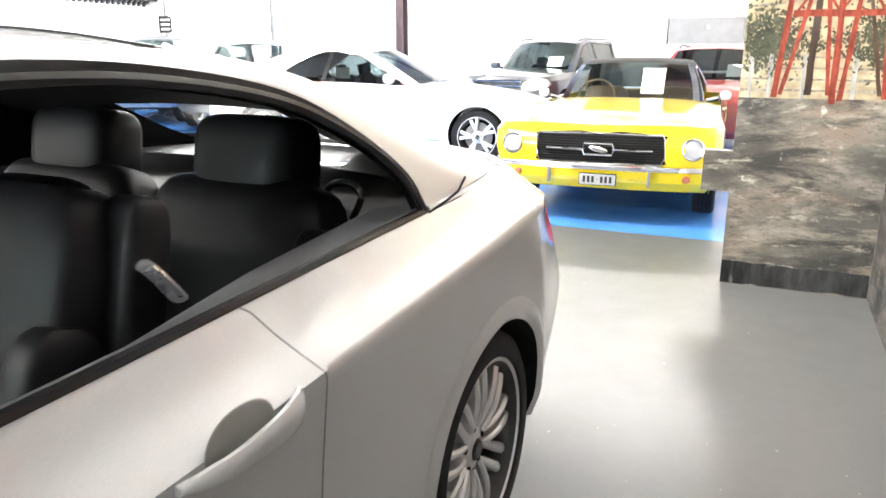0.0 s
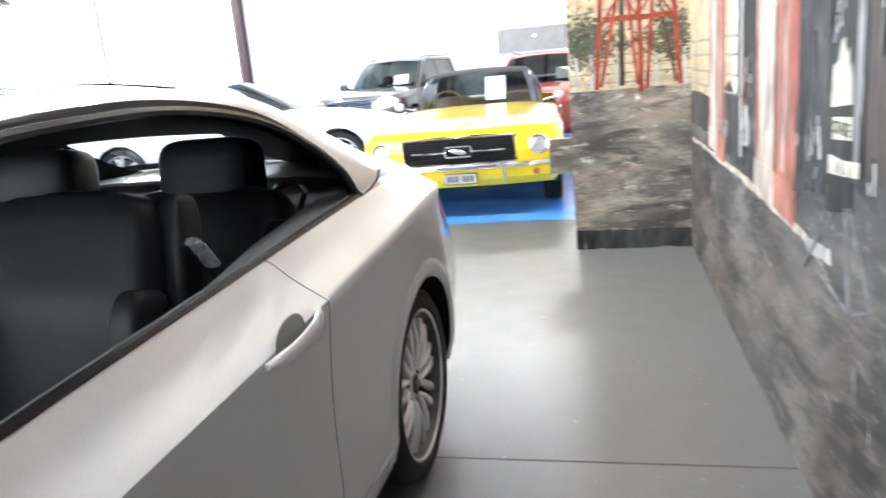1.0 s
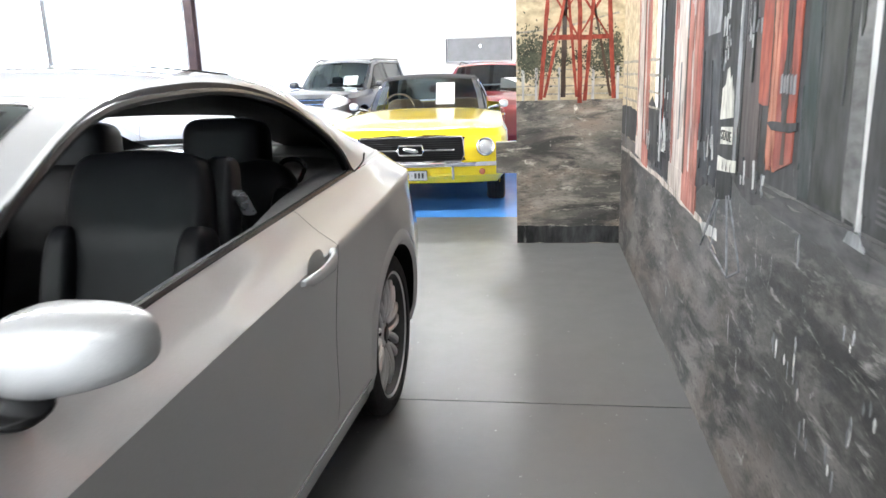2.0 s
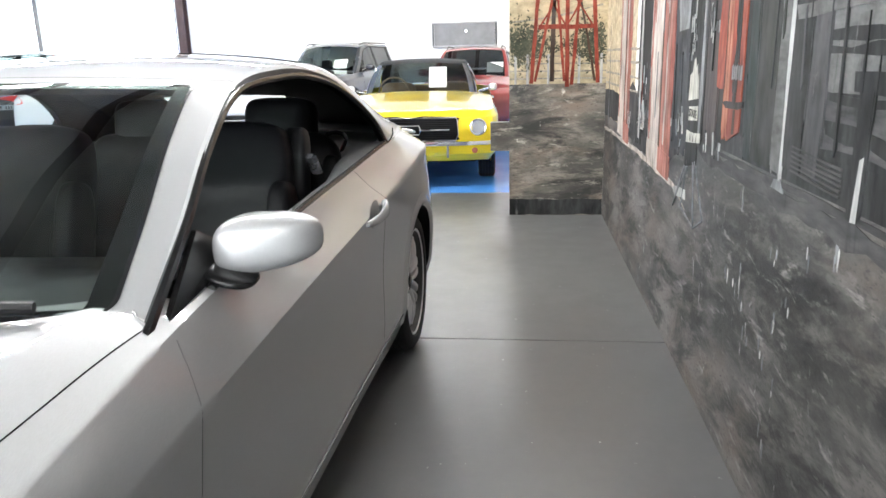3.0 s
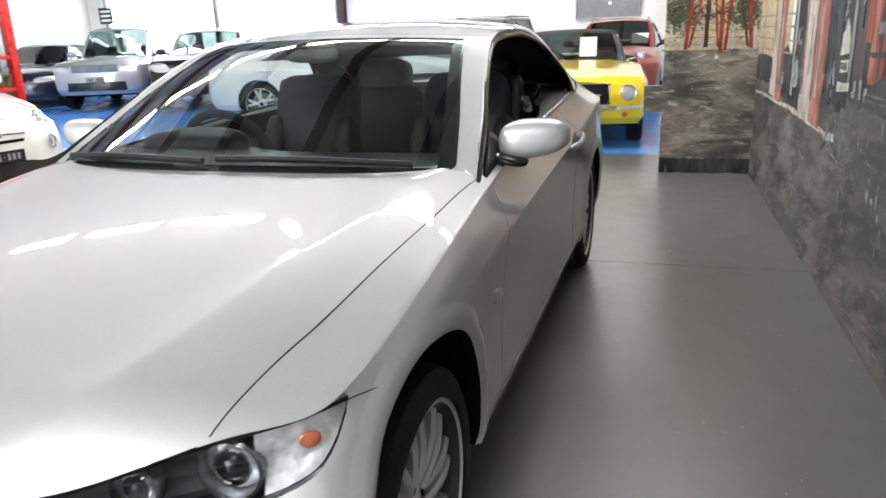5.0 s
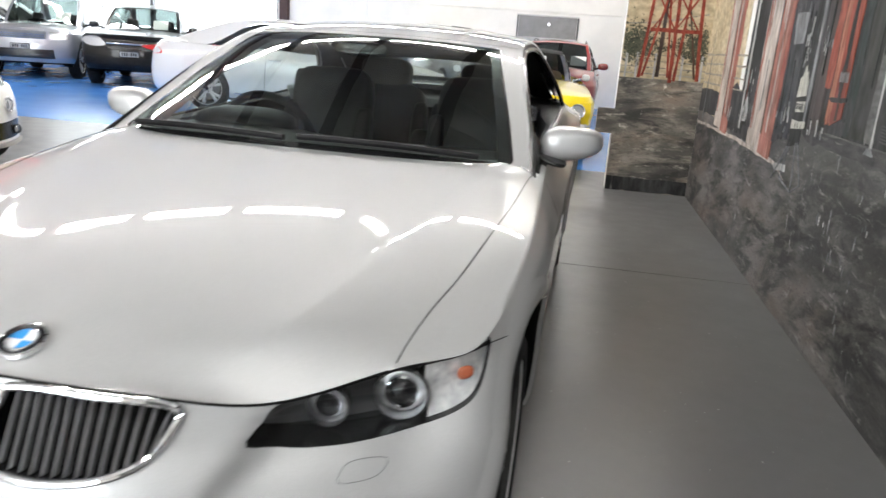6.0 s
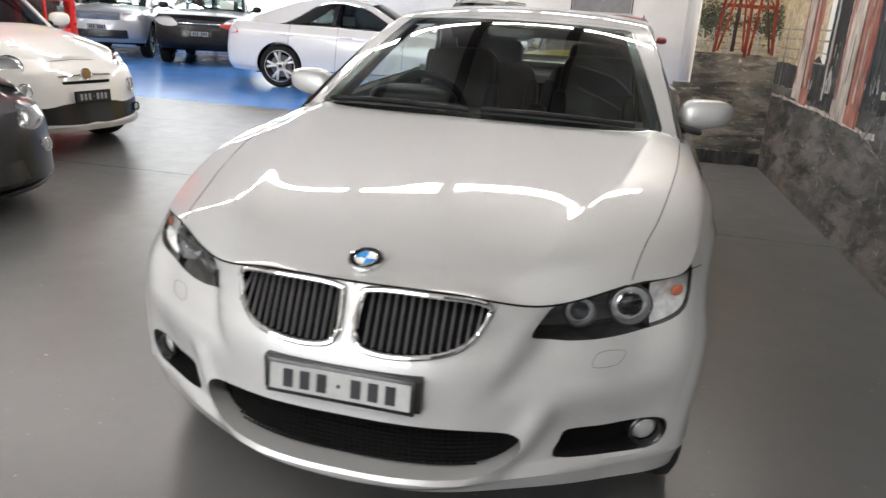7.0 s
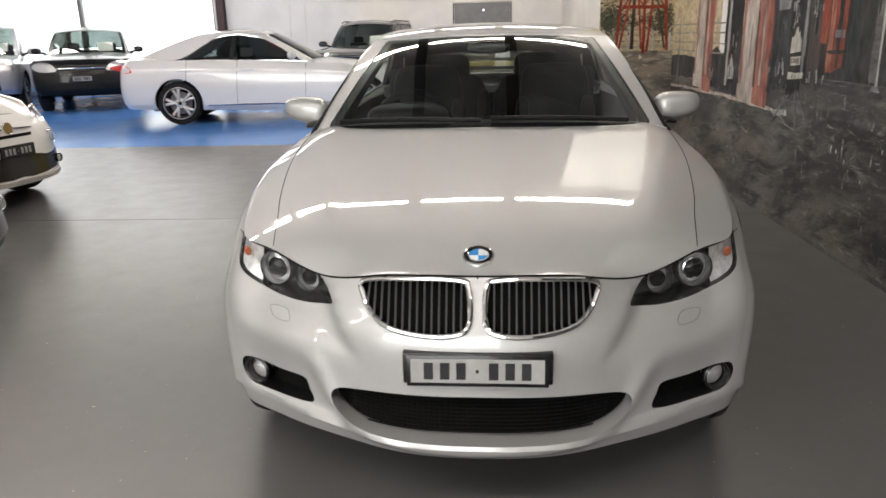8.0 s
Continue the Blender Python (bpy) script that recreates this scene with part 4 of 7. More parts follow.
side_pair("windscreen_seal", sheet(screen_rows(us, lambda v: np.linspace(v - .009, v + .002, 3), -.002)), SATIN, car)
side_pair("a_pillar", sheet(screen_rows(np.concatenate([np.linspace(-.24, 0, 4), us]), lambda v: np.linspace(0, v - .006, 5))), SILVER, car)
middle("windscreen_header", sheet(canopy(RAIL, SPINE, np.linspace(TOP_U, 3.10, 4), full)), SILVER, car)
roof_a = middle("front_roof_panel", sheet(canopy(RAIL, SPINE, np.linspace(3.11, 4.98, 12), full)), SILVER, car)
middle("rear_roof_panel", sheet(canopy(RAIL, SPINE, np.linspace(5.0, 6.95, 14), full)), SILVER, car)
part("roof_seam", tube([Vector(p) for p in canopy(RAIL, SPINE, [4.99], np.linspace(0, 1, 9))[0]], .004, n=5), DARK, roof_a)
part("roof_seam", tube([Vector((-p[0], p[1], p[2])) for p in canopy(RAIL, SPINE, [4.99], np.linspace(0, 1, 9))[0]], .004, n=5), DARK, roof_a)
middle("rear_window", sheet(canopy(RAIL, SPINE, np.linspace(6.95, 8.40, 9), np.linspace(.42, 1, 8))), CLEAR, car).visible_shadow = False
side_pair("c_pillar", sheet(canopy(RAIL, SPINE, np.linspace(6.95, 9, 12), np.linspace(0, .42, 5))), SILVER, car)
middle("boot_front_edge", sheet(canopy(RAIL, SPINE, np.linspace(8.40, 9, 4), np.linspace(.42, 1, 8))), SILVER, car)
uu = np.linspace(-.2, 9, 46)
ra, oa = curve_at(RAIL, uu), curve_at(OPEN, uu)
rail_rows, trim_rows = [], []
for r, o in zip(ra, oa):
    edge_at = 1 - .024 / max(.04, float(np.linalg.norm(o - r)))
    bow = lambda t: tuple(r + (o - r) * t + np.array([.010, 0, .005]) * math.sin(math.pi * t))
    rail_rows.append([bow(t) for t in np.linspace(0, edge_at, 6)])
    trim_rows.append([bow(t) for t in np.linspace(edge_at, 1, 3)])
side_pair("roof_rail", sheet(rail_rows), SILVER, car)
side_pair("window_trim", sheet(trim_rows), BLACK, car, "black rubber trim round the side opening")
for sx in (1, -1):
    seal = [Vector((o[0] * sx, o[1], o[2])) for o in oa]
    part("window_seal", tube(seal, .011, n=7), SATIN, car)
    be = [(e[0], e[1], e[2]) for e in edge]
    ey = np.array([e[1] for e in be if .5 < e[1] < 4.2])
    ex = np.array([e[0] for e in be if .5 < e[1] < 4.2])
    ez = np.array([e[2] for e in be if .5 < e[1] < 4.2])
    ys = np.linspace(1.61, 3.38, 26)
    line_pts = [Vector((sx * (np.interp(y, ey, ex) - .008), y, np.interp(y, ey, ez) + .004)) for y in ys]
    part("belt_moulding", tube(line_pts, .010, n=7), SATIN, car)
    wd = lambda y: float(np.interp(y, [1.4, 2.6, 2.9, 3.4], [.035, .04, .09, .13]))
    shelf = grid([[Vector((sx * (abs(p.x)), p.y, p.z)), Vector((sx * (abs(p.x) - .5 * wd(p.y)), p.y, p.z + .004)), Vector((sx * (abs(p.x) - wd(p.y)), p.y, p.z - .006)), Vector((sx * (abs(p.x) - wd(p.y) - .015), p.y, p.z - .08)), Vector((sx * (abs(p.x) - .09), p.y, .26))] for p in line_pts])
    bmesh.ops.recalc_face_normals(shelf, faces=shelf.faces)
    # grey lining on the car's left, black on its right
    part("door_lining", shelf, GREY_TRIM if sx > 0 else BLACK, car, "dark side lining, grey vinyl left, black right")
# panel between pillar foot and belt
qt = []
for s_ in np.linspace(0, 1, 9):
    a = Vector(OPEN[-1]).lerp(Vector(RAIL[-1]), s_)
    y = 3.34 + .62 * s_
    b = Vector((float(np.interp(y, ey, ex)) - .004, y, float(np.interp(y, ey, ez)) + .001))
    qt.append([tuple(a.lerp(b, k) + Vector((0, 0, .006 * math.sin(math.pi * k)))) for k in np.linspace(0, 1, 5)])
side_pair("quarter_top", sheet(qt), SILVER, car)
for sx in (1, -1):
    foot = [Vector((OPEN[-1][0] + .006, OPEN[-1][1] + .01, OPEN[-1][2] - .004)), Vector((.742, 3.47, 1.012)), Vector((.734, 3.56, 1.022)), Vector((.718, 3.635, 1.043))]
    part("roof_gap", tube([Vector((p.x * sx, p.y, p.z)) for p in foot], .0032, n=6), DARK, car)
# linings
middle("headliner", sheet(canopy(RAIL, SPINE, np.linspace(2.95, 7.0, 18), full, .028), False), CARPET, car)
side_pair("pillar_lining", sheet([[(x - .035, y - .02, z - .012) for x, y, z in r] for r in canopy(RAIL, SPINE, np.linspace(6.0, 9, 12), np.linspace(0, .50, 6))], False), CARPET, car)
rl = [[tuple(r + (o - r) * t - np.array([.022, .0, .012])) for t in np.linspace(0, 1, 4)] for r, o in zip(ra, oa)]
side_pair("rail_lining", sheet(rl, False), CARPET, car)
pl2 = [[(x - .02, y + .01, z - .02) for x, y, z in r] + [(r[-1][0] - .035, r[-1][1] + .06, r[-1][2] - .03), (r[-1][0] + .02, r[-1][1] + .09, r[-1][2] - .03)] for r in canopy(RAIL, SPINE, np.linspace(0, 2.9, 14), np.linspace(0, .10, 4))]
side_pair("pillar_lining", sheet(pl2, False), BLACK, car)

# seam between pillar foot and fender, its highlight put in as a pale rod
for sx in (1, -1):
    sm = [skin.top(.700, 1.452, .002), skin.top(.725, 1.425, .002), skin.top(.757, 1.405, .002)]
    part("pillar_seam_highlight", tube([Vector((p.x * sx, p.y, p.z)) for p in sm], .003, n=6), PALE, car)

# wipers and cowl
cw = sheet(canopy(RAIL, SPINE, np.linspace(-.10, .03, 3), np.linspace(.10, 1, 12), -.002))
middle("cowl", cw, SATIN, car)
for x0, x1, y0 in ((.58, .02, 1.36), (-.02, -.62, 1.30)):
    arm = []
    for t in np.linspace(0, 1, 10):
        x = x0 + (x1 - x0) * t
        v = 1 - abs(x) / .735
        p = canopy(RAIL, SPINE, [.045 + .06 * math.sin(t * 2.2)], [max(0, v)])[0][0]
        arm.append(Vector((x, p[1] - .01, p[2] + .016)))
    wp = part("wiper", tube(arm, .010, n=6), BLACK, car)
    part("wiper_blade", tube([p + Vector((0, .012, -.008)) for p in arm[2:]], .006, n=5), BLACK, wp)

# mirrors
for sx in (1, -1):
    mb = pillow(.106, .075, .064, .70, None, 18, 32)
    for v in mb.verts:
        k = (v.co.x / .106 + 1) / 2
        v.co.z *= 1.05 - .28 * k
        v.co.z += .018 * k
        v.co.y += .052 * k
        if v.co.y > .035:
            v.co.y = .035 + (v.co.y - .035) * .2
    mb.transform(Matrix.Translation((.853, 1.705, .993)))
    if sx < 0:
        mb = mirrored(mb, False)
    mi = part("door_mirror", mb, SILVER, door_l if sx > 0 else door_r, "silver door mirror on a black foot")
    part("mirror_foot", pillow(.055, .050, .013, .8, pose(sx * .790, 1.66, .947, 6, 14 * sx, 0)), SATIN, mi)
    g = pillow(.080, .004, .050, .8, pose(sx * .852, 1.765, .998, 0, 0, 15 * sx))
    part("mirror_glass", g, MIRROR, mi)
    tri = slab([(1.45, .925), (1.76, .955), (1.73, 1.0), (1.67, 1.035)], .012, lambda a, b, d: Vector((sx * (.752 - (b - .935) * .40 + d), a, b)))
    part("mirror_triangle", tri, SATIN, mi)

# door handles, side repeaters
for sx in (1, -1):
    hz = lambda y: .848 + (y - 2.54) * .075
    dr = door_l if sx > 0 else door_r
    hp = []
    for t in np.linspace(0, 1, 12):
        y = 2.530 + .228 * t
        bow = float(np.interp(t, [0, .10, .3, .7, .9, 1], [.004, .018, .030, .033, .024, .008]))
        hp.append(skin.side(y, hz(y)) + Vector((bow, 0, 0)))
    rows_h = []
    for i, p in enumerate(hp):
        t = i / 11
        hh = float(np.interp(t, [0, .12, .5, .8, .95, 1], [.007, .014, .018, .026, .026, .019]))
        rows_h.append([p + Vector((.010 * math.cos(a), 0, hh * math.sin(a))) for a in np.linspace(0, 2 * math.pi, 11)[:-1]])
    hb = grid(rows_h, closed_v=True)
    bmesh.ops.holes_fill(hb, edges=hb.edges)
    bmesh.ops.recalc_face_normals(hb, faces=hb.faces)
    if sx < 0:
        hb = mirrored(hb, False)
    part("handle", hb, SILVER, dr, "silver pull handle")
    # shade of the cup put into a darker silver on a shallow bulge
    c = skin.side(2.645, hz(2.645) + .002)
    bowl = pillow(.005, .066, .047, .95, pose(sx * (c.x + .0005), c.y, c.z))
    part("handle_cup", bowl, plain("handle_cup_painted_shade", (0.30, 0.295, 0.28), .4, .5), dr)
    c = skin.side(1.290, .643)
    part("side_repeater", pillow(.010, .056, .020, .8, pose(sx * c.x, c.y, c.z, -12 if sx > 0 else -12, 0, 0)), PALE, fender_l if sx > 0 else fender_r, "clear side indicator")
    # thin chrome rod stands for the bright line along the sill crease
    sl = [skin.side(y, .307) for y in np.linspace(1.16, 3.2, 16)]
    part("sill_strip", tube([Vector((p.x * sx + .002 * sx, p.y, p.z)) for p in sl], .003, n=5), CHROME, car)

# ---- cabin ----
part("floor_tub", box(-.74, .74, 1.25, 3.75, .235, .26), CARPET, car)
part("bulkhead", box(-.62, .62, 1.28, 1.32, .24, .86), BLACK, car)
part("rear_bulkhead", box(-.66, .66, 3.50, 3.54, .24, .96), BLACK, car)
sh = sheet([[(-.66 + 1.32 * s, y, z) for s in np.linspace(0, 1, 9)] for y, z in ((3.37, .94), (3.41, .985), (3.60, 1.000), (3.80, 1.015))])
part("parcel_shelf", sh, SHELF, car, "grey parcel shelf behind the rear seats")
dash = sheet([[(-.70 + 1.40 * s, y + .05 * (2 * s - 1) ** 2, z + (.035 * math.exp(-((s - .24) / .13) ** 2) if 1.45 < y < 1.95 else 0)) for s in np.linspace(0, 1, 29)] for y, z in ((1.28, .925), (1.45, .95), (1.62, .955), (1.80, .935), (1.86, .885), (1.84, .70), (1.80, .50))])
part("dashboard", dash, BLACK, car, "black moulded dashboard")
part("console", box(-.12, .12, 1.75, 2.75, .26, .56, .03, 3), BLACK, car)
sw = part("steering_wheel", tube([Vector((.185 * math.cos(a), 0, .185 * math.sin(a))) for a in np.linspace(0, 2 * math.pi, 33)[:-1]], .0165, True, 10), LEATHER, car, "black leather steering wheel")
sw.matrix_basis = pose(-.365, 1.92, .893, 22, 0, 0)
part("wheel_boss", pillow(.075, .03, .06, .7), BLACK, sw)
for a in (200, 340, 90 + 180):
    part("wheel_spoke", tube([(0, 0, 0), (.10 * math.cos(radians(a)), 0, .10 * math.sin(radians(a))), (.182 * math.cos(radians(a)), 0, .182 * math.sin(radians(a)))], .014, n=6, flat=.6), BLACK, sw)
part("instrument_hood", pillow(.19, .13, .068, .7, pose(-.37, 1.72, .958)), BLACK, car)
part("rear_view_mirror", pillow(.105, .016, .028, .6, pose(0, 1.95, 1.262, -15)), SATIN, car)


def seat(x, y, rear):
    """A seat with cushion, bolsters, backrest and headrest."""
    s = new("rear_seat" if rear else "front_seat")
    s.parent = car
    s.matrix_basis = pose(x, y, 0)
    tilt = -16 if not rear else -18
    wid = .25 if not rear else .27
    base = .40 if not rear else .40
    part("cushion", pillow(wid, .28, .085, .35, pose(0, -.26, base, 7)), LEATHER, s)
    if rear:
        part("backrest", pillow(wid * .97, .085, .34, .34, pose(0, .08, base + .33, tilt)), LEATHER, s)
    else:
        part("backrest", pillow(.200, .075, .385, .30, pose(0, .10, base + .375, tilt)), LEATHER, s)
    for q in (-1, 1):
        at = q * (wid * .9 if rear else .185)
        part("side_bolster", pillow(.042, .075, .27, .5, pose(at, .03, base + .31, tilt)), LEATHER, s)
        seam = [(q * (wid * .60 if rear else .125), -.062 + .30 * k, base + .06 + .92 * k) for k in np.linspace(0, .62, 6)]
        part("seam", tube([Vector(p) for p in seam], .003, n=5), CARPET, s)
    if rear:
        part("headrest", pillow(.148, .085, .125, .42, pose(0, .20, 1.075, -8)), LEATHER, s)
        part("headrest_post", tube([(-.05, .2, .93), (-.05, .215, 1.0)], .007), CHROME, s)
        part("headrest_post", tube([(.05, .2, .93), (.05, .215, 1.0)], .007), CHROME, s)
    else:
        part("headrest", pillow(.125, .06, .10, .5, pose(0, .20, 1.055, -10)), LEATHER, s)
        part("belt_guide", pillow(.040, .045, .17, .42, pose(.195 * (1 if x > 0 else -1), .215, .965, -12)), LEATHER, s)
        part("belt_arm", tube([(.25 * (1 if x > 0 else -1), .200, 1.040), (.252 * (1 if x > 0 else -1), .214, 1.026), (.253 * (1 if x > 0 else -1), .238, .997), (.254 * (1 if x > 0 else -1), .254, .976)], .021, n=10, flat=.5), BRUSHED, s, "bright metal seat belt tongue")
        part("belt_webbing", tube([(.255 * (1 if x > 0 else -1), .262, .968), (.26 * (1 if x > 0 else -1), .33, .75), (.27 * (1 if x > 0 else -1), .36, .45)], .022, n=6, flat=.2), CARPET, s)
    return s


for q in (1, -1):
    seat(q * .37, 2.52, False)
    seat(q * .295, 3.16, True)
for q in (1, -1):
    hoop = smooth_poly([(.470, 3.385, .975), (.478, 3.39, 1.035), (.515, 3.40, 1.050), (.552, 3.40, 1.040), (.560, 3.40, 1.015), (.535, 3.40, .965)], 5, False)
    part("belt_hoop", tube([Vector((p[0] * q, p[1], p[2])) for p in hoop], .009, n=7), SATIN, car, "black hoop guiding the rear seat belt")
part("seat_divider", pillow(.07, .10, .17, .45, pose(0, 3.12, .66, -18)), LEATHER, car)

# ---- the other cars ----
def generic_lines(L, half, nose, tail, levels, cowl, rear_deck):
    """Six feature lines from a few sizes. A level: z at nose, cowl, middle and tail, set back at the nose, drawn in at the side, set in at the tail."""
    ys = [nose + .18, nose + .45, cowl * .85 + .1, cowl + .5, L * .52, L * .66, L * .78, L - tail - .25]
    out = []
    for zf, zc, zm, zr, dyf, dx, dyr in levels:
        w = half - dx
        pts = [(w * f, dyf + nose * f ** 2.6, zf + (zc - zf) * .04 * f) for f in (0, .3, .58, .80, .93)]
        for i, y in enumerate(ys):
            z = np.interp(y, [nose, cowl, L * .55, L - tail], [zf, zc, zm, zr])
            k = (.985, 1.0, .998, .99, .99, .995, 1.0, .985)[i]
            pts.append((w * k, y, float(z)))
        pts += [(w * f, L - dyr - tail * f ** 2.6, zr) for f in (.90, .5, 0)]
        out.append(pts)
    return out


def canopy_lines(base_x, roof_x, cowl, header, peak, end, tail_y, belt_f, belt_r, z_head, z_roof, z_end, spine_rise, bow):
    rail = [(base_x, cowl + .22, belt_f), ((base_x + roof_x) / 2 + .02, (cowl + .22 + header + .14) / 2, (belt_f + z_head) / 2 + .01), (roof_x + .01, header + .14, z_head),
            (roof_x, (header + peak) / 2 + .1, (z_head + z_roof) / 2 + .01), (roof_x, peak, z_roof), (roof_x, (peak + end) / 2, (z_roof + z_end) / 2 + .008), (roof_x + .01, end, z_end),
            ((roof_x + base_x) / 2 + .02, (end + tail_y) / 2 + .02, (z_end + belt_r) / 2 + .01), (base_x - .02, tail_y, belt_r)]
    spine = []
    for i, (x, y, z) in enumerate(rail):
        shift = (-bow, -bow * .9, -bow * .7, -.03, 0, 0, .04, .08, .06)[i]
        rise = (.035, spine_rise * .7, spine_rise, spine_rise, spine_rise, spine_rise, spine_rise, spine_rise * .6, .02)[i]
        spine.append((0, y + shift, z + rise))
    return rail, spine


def build_car(name, m, label, spec, paint_mat, roof_mat=None, glass_mat=None, glass_side=True, wheels="seven", trim=None):
    """A car from its sizes; returns the thing, its skin and its named parts."""
    roof_mat = roof_mat or paint_mat
    glass_mat = glass_mat or TINTED
    trim = trim or SATIN
    c = thing(name, m, label, "car")
    L, half, cowl = spec["L"], spec["half"], spec["cowl"]
    lines = generic_lines(L, half, spec["nose"], spec["tail"], spec["levels"], cowl, spec["deck"])
    rows_g, ed = wrap(lines, creases=spec.get("creases", (1, 4)), step=.09, nv=4)
    fl_bm = grid(rows_g.tolist())
    bmesh.ops.recalc_face_normals(fl_bm, faces=fl_bm.faces)
    if sum(f.normal.x for f in fl_bm.faces) < 0:
        bmesh.ops.reverse_faces(fl_bm, faces=fl_bm.faces)
    hood_b = sheet(lid(ed, spec["hood_mid"], 0, cowl + .25, spec.get("crown", 2.4), 8))
    deck_b = sheet(lid(ed, spec["deck_mid"], spec["deck"], 9, 2.6, 8))
    sk = Skin(fl_bm, hood_b, deck_b)
    axf, axr, wr = spec["axf"], spec["axr"], spec["wr"]
    ra_ = spec.get("arch", wr + .045)
    for ya in (axf, axr):
        ring = [(ya + ra_ * math.cos(a), wr + .01 + ra_ * math.sin(a)) for a in np.linspace(0, 2 * math.pi, 29)[:-1]]
        bmesh.ops.delete(fl_bm, geom=cut(fl_bm, ring, (1, 2), lambda q: q.x > half * .6), context="FACES")
    got = {"skin": sk, "edge": ed}
    for poly, pname, pmat, plabel in spec.get("patches", ()):
        bm = take(fl_bm, cut(fl_bm, smooth_poly(poly, 3) if len(poly) > 4 else poly, (0, 2), lambda q: q.y < spec["nose"] + .5))
        for v in bm.verts:
            v.co.y -= .003
        if min(p_[0] for p_ in poly) < 0:
            got[pname] = middle(pname, bm, pmat, c, plabel)
        else:
            got[pname] = side_pair(pname, bm, pmat, c, plabel)
    fb = where(fl_bm, lambda q: q.y < axf - ra_ * .8)
    rb = where(fl_bm, lambda q: q.y > axr + ra_ * .8)
    got["front"] = middle("front_panel", fb, spec.get("front_mat", paint_mat), c)
    got["side"] = side_pair("side_panel", fl_bm, paint_mat, c)
    got["rear"] = middle("rear_panel", rb, paint_mat, c)
    over_b = [f for f in hood_b.faces if f.calc_center_median().y > cowl + .22 * (f.calc_center_median().x / spec["base_x"]) ** 2 + .04 and f.calc_center_median().x < spec["base_x"]]
    bmesh.ops.delete(hood_b, geom=over_b, context="FACES")
    got["hood"] = middle("hood", hood_b, paint_mat, c)
    got["deck"] = middle("boot_lid", deck_b, paint_mat, c)
    rail, spine = canopy_lines(*spec["canopy"])
    v_in = np.linspace(.09, 1, 8)
    middle("windscreen", sheet(canopy(rail, spine, np.linspace(0, 1.92, 7), v_in)), spec.get("screen", glass_mat), c).visible_shadow = False
    side_pair("a_pillar", sheet(canopy(rail, spine, np.linspace(-.1, 2, 7), np.linspace(0, .09, 3))), spec.get("pillar_mat", paint_mat), c)
    middle("roof", sheet(canopy(rail, spine, np.linspace(1.92, 6.08, 14), np.linspace(0, 1, 9))), roof_mat, c)
    middle("rear_window", sheet(canopy(rail, spine, np.linspace(6.08, 7.9, 6), np.linspace(.14, 1, 7))), spec.get("rear_mat", glass_mat), c).visible_shadow = False
    side_pair("c_pillar", sheet(canopy(rail, spine, np.linspace(6.08, 8, 7), np.linspace(0, .14, 3))), roof_mat, c)
    u = np.linspace(-.05, 8, 33)
    R = curve_at(rail, u)
    drop = np.array([.035, 0, -.055])
    O = R + drop * np.clip(np.stack([np.ones_like(u)] * 3, 1), 0, 1) + np.stack([0 * u, np.interp(u, [0, 1.5, 6, 7.6, 8], [.07, .05, -.03, -.16, -.20]), 0 * u], 1)
    ey = np.array([e[1] for e in ed if cowl * .8 < e[1] < L - spec["tail"] * .5 - .1])
    ex = np.array([e[0] for e in ed if cowl * .8 < e[1] < L - spec["tail"] * .5 - .1])
    ez = np.array([e[2] for e in ed if cowl * .8 < e[1] < L - spec["tail"] * .5 - .1])
    if "taper" in spec:
        t0, t1 = spec["taper"]
        for i, q in enumerate(u):
            k = min(1.0, max(0.0, (q - t0) / (t1 - t0))) ** 1.7
            foot = np.array([np.interp(O[i][1], ey, ex) - .02, O[i][1], np.interp(O[i][1], ey, ez) + .006])
            if foot[2] < O[i][2]:
                O[i] = O[i] + (foot - O[i]) * k
    side_pair("roof_rail", sheet([[tuple(r + (o - r) * t) for t in (0, .5, 1)] for r, o in zip(R, O)]), roof_mat, c)
    if glass_side:
        rows_s = []
        for o in O:
            b = np.array([np.interp(o[1], ey, ex) - .02, o[1], min(np.interp(o[1], ey, ez) + .003, o[2] - .001)])
            rows_s.append([tuple(o + (b - o) * t - np.array([.012, 0, 0])) for t in np.linspace(0, 1, 4)])
        cut_u = spec.get("quarter_u", 6.9)
        side_pair("side_window", sheet([r for r, q in zip(rows_s, u) if q <= cut_u + .26]), glass_mat, c)
        back = [[(x + .012, y, z) for x, y, z in r] for r, q in zip(rows_s, u) if q >= cut_u]
        side_pair("rear_pillar_panel", sheet(back), roof_mat, c)
        for sx in (1, -1):
            part("window_end_trim", tube([Vector((sx * (x + .004), y, z)) for x, y, z in back[0]], .010, n=5), trim, c)
        for yb in spec.get("pillars", ()):
            i = int(np.argmin([abs(o[1] - yb) + (0 if 1.5 < uu_ < 6.9 else 9) for o, uu_ in zip(O, u)]))
            o = O[i]
            b = (np.interp(yb, ey, ex) - .015, yb + .04, np.interp(yb, ey, ez))
            pb_ = grid([[(o[0] - .002, o[1] - .03, o[2]), (o[0] - .002, o[1] + .03, o[2])], [(b[0], b[1] - .035, b[2]), (b[0], b[1] + .035, b[2])]])
            side_pair("door_pillar", pb_, SATIN, c)
    for sx in (1, -1):
        part("window_seal", tube([Vector((o[0] * sx, o[1], o[2])) for o, q in zip(O, u) if q <= (spec.get("quarter_u", 6.9) if glass_side else 8)], .010, n=5), trim, c)
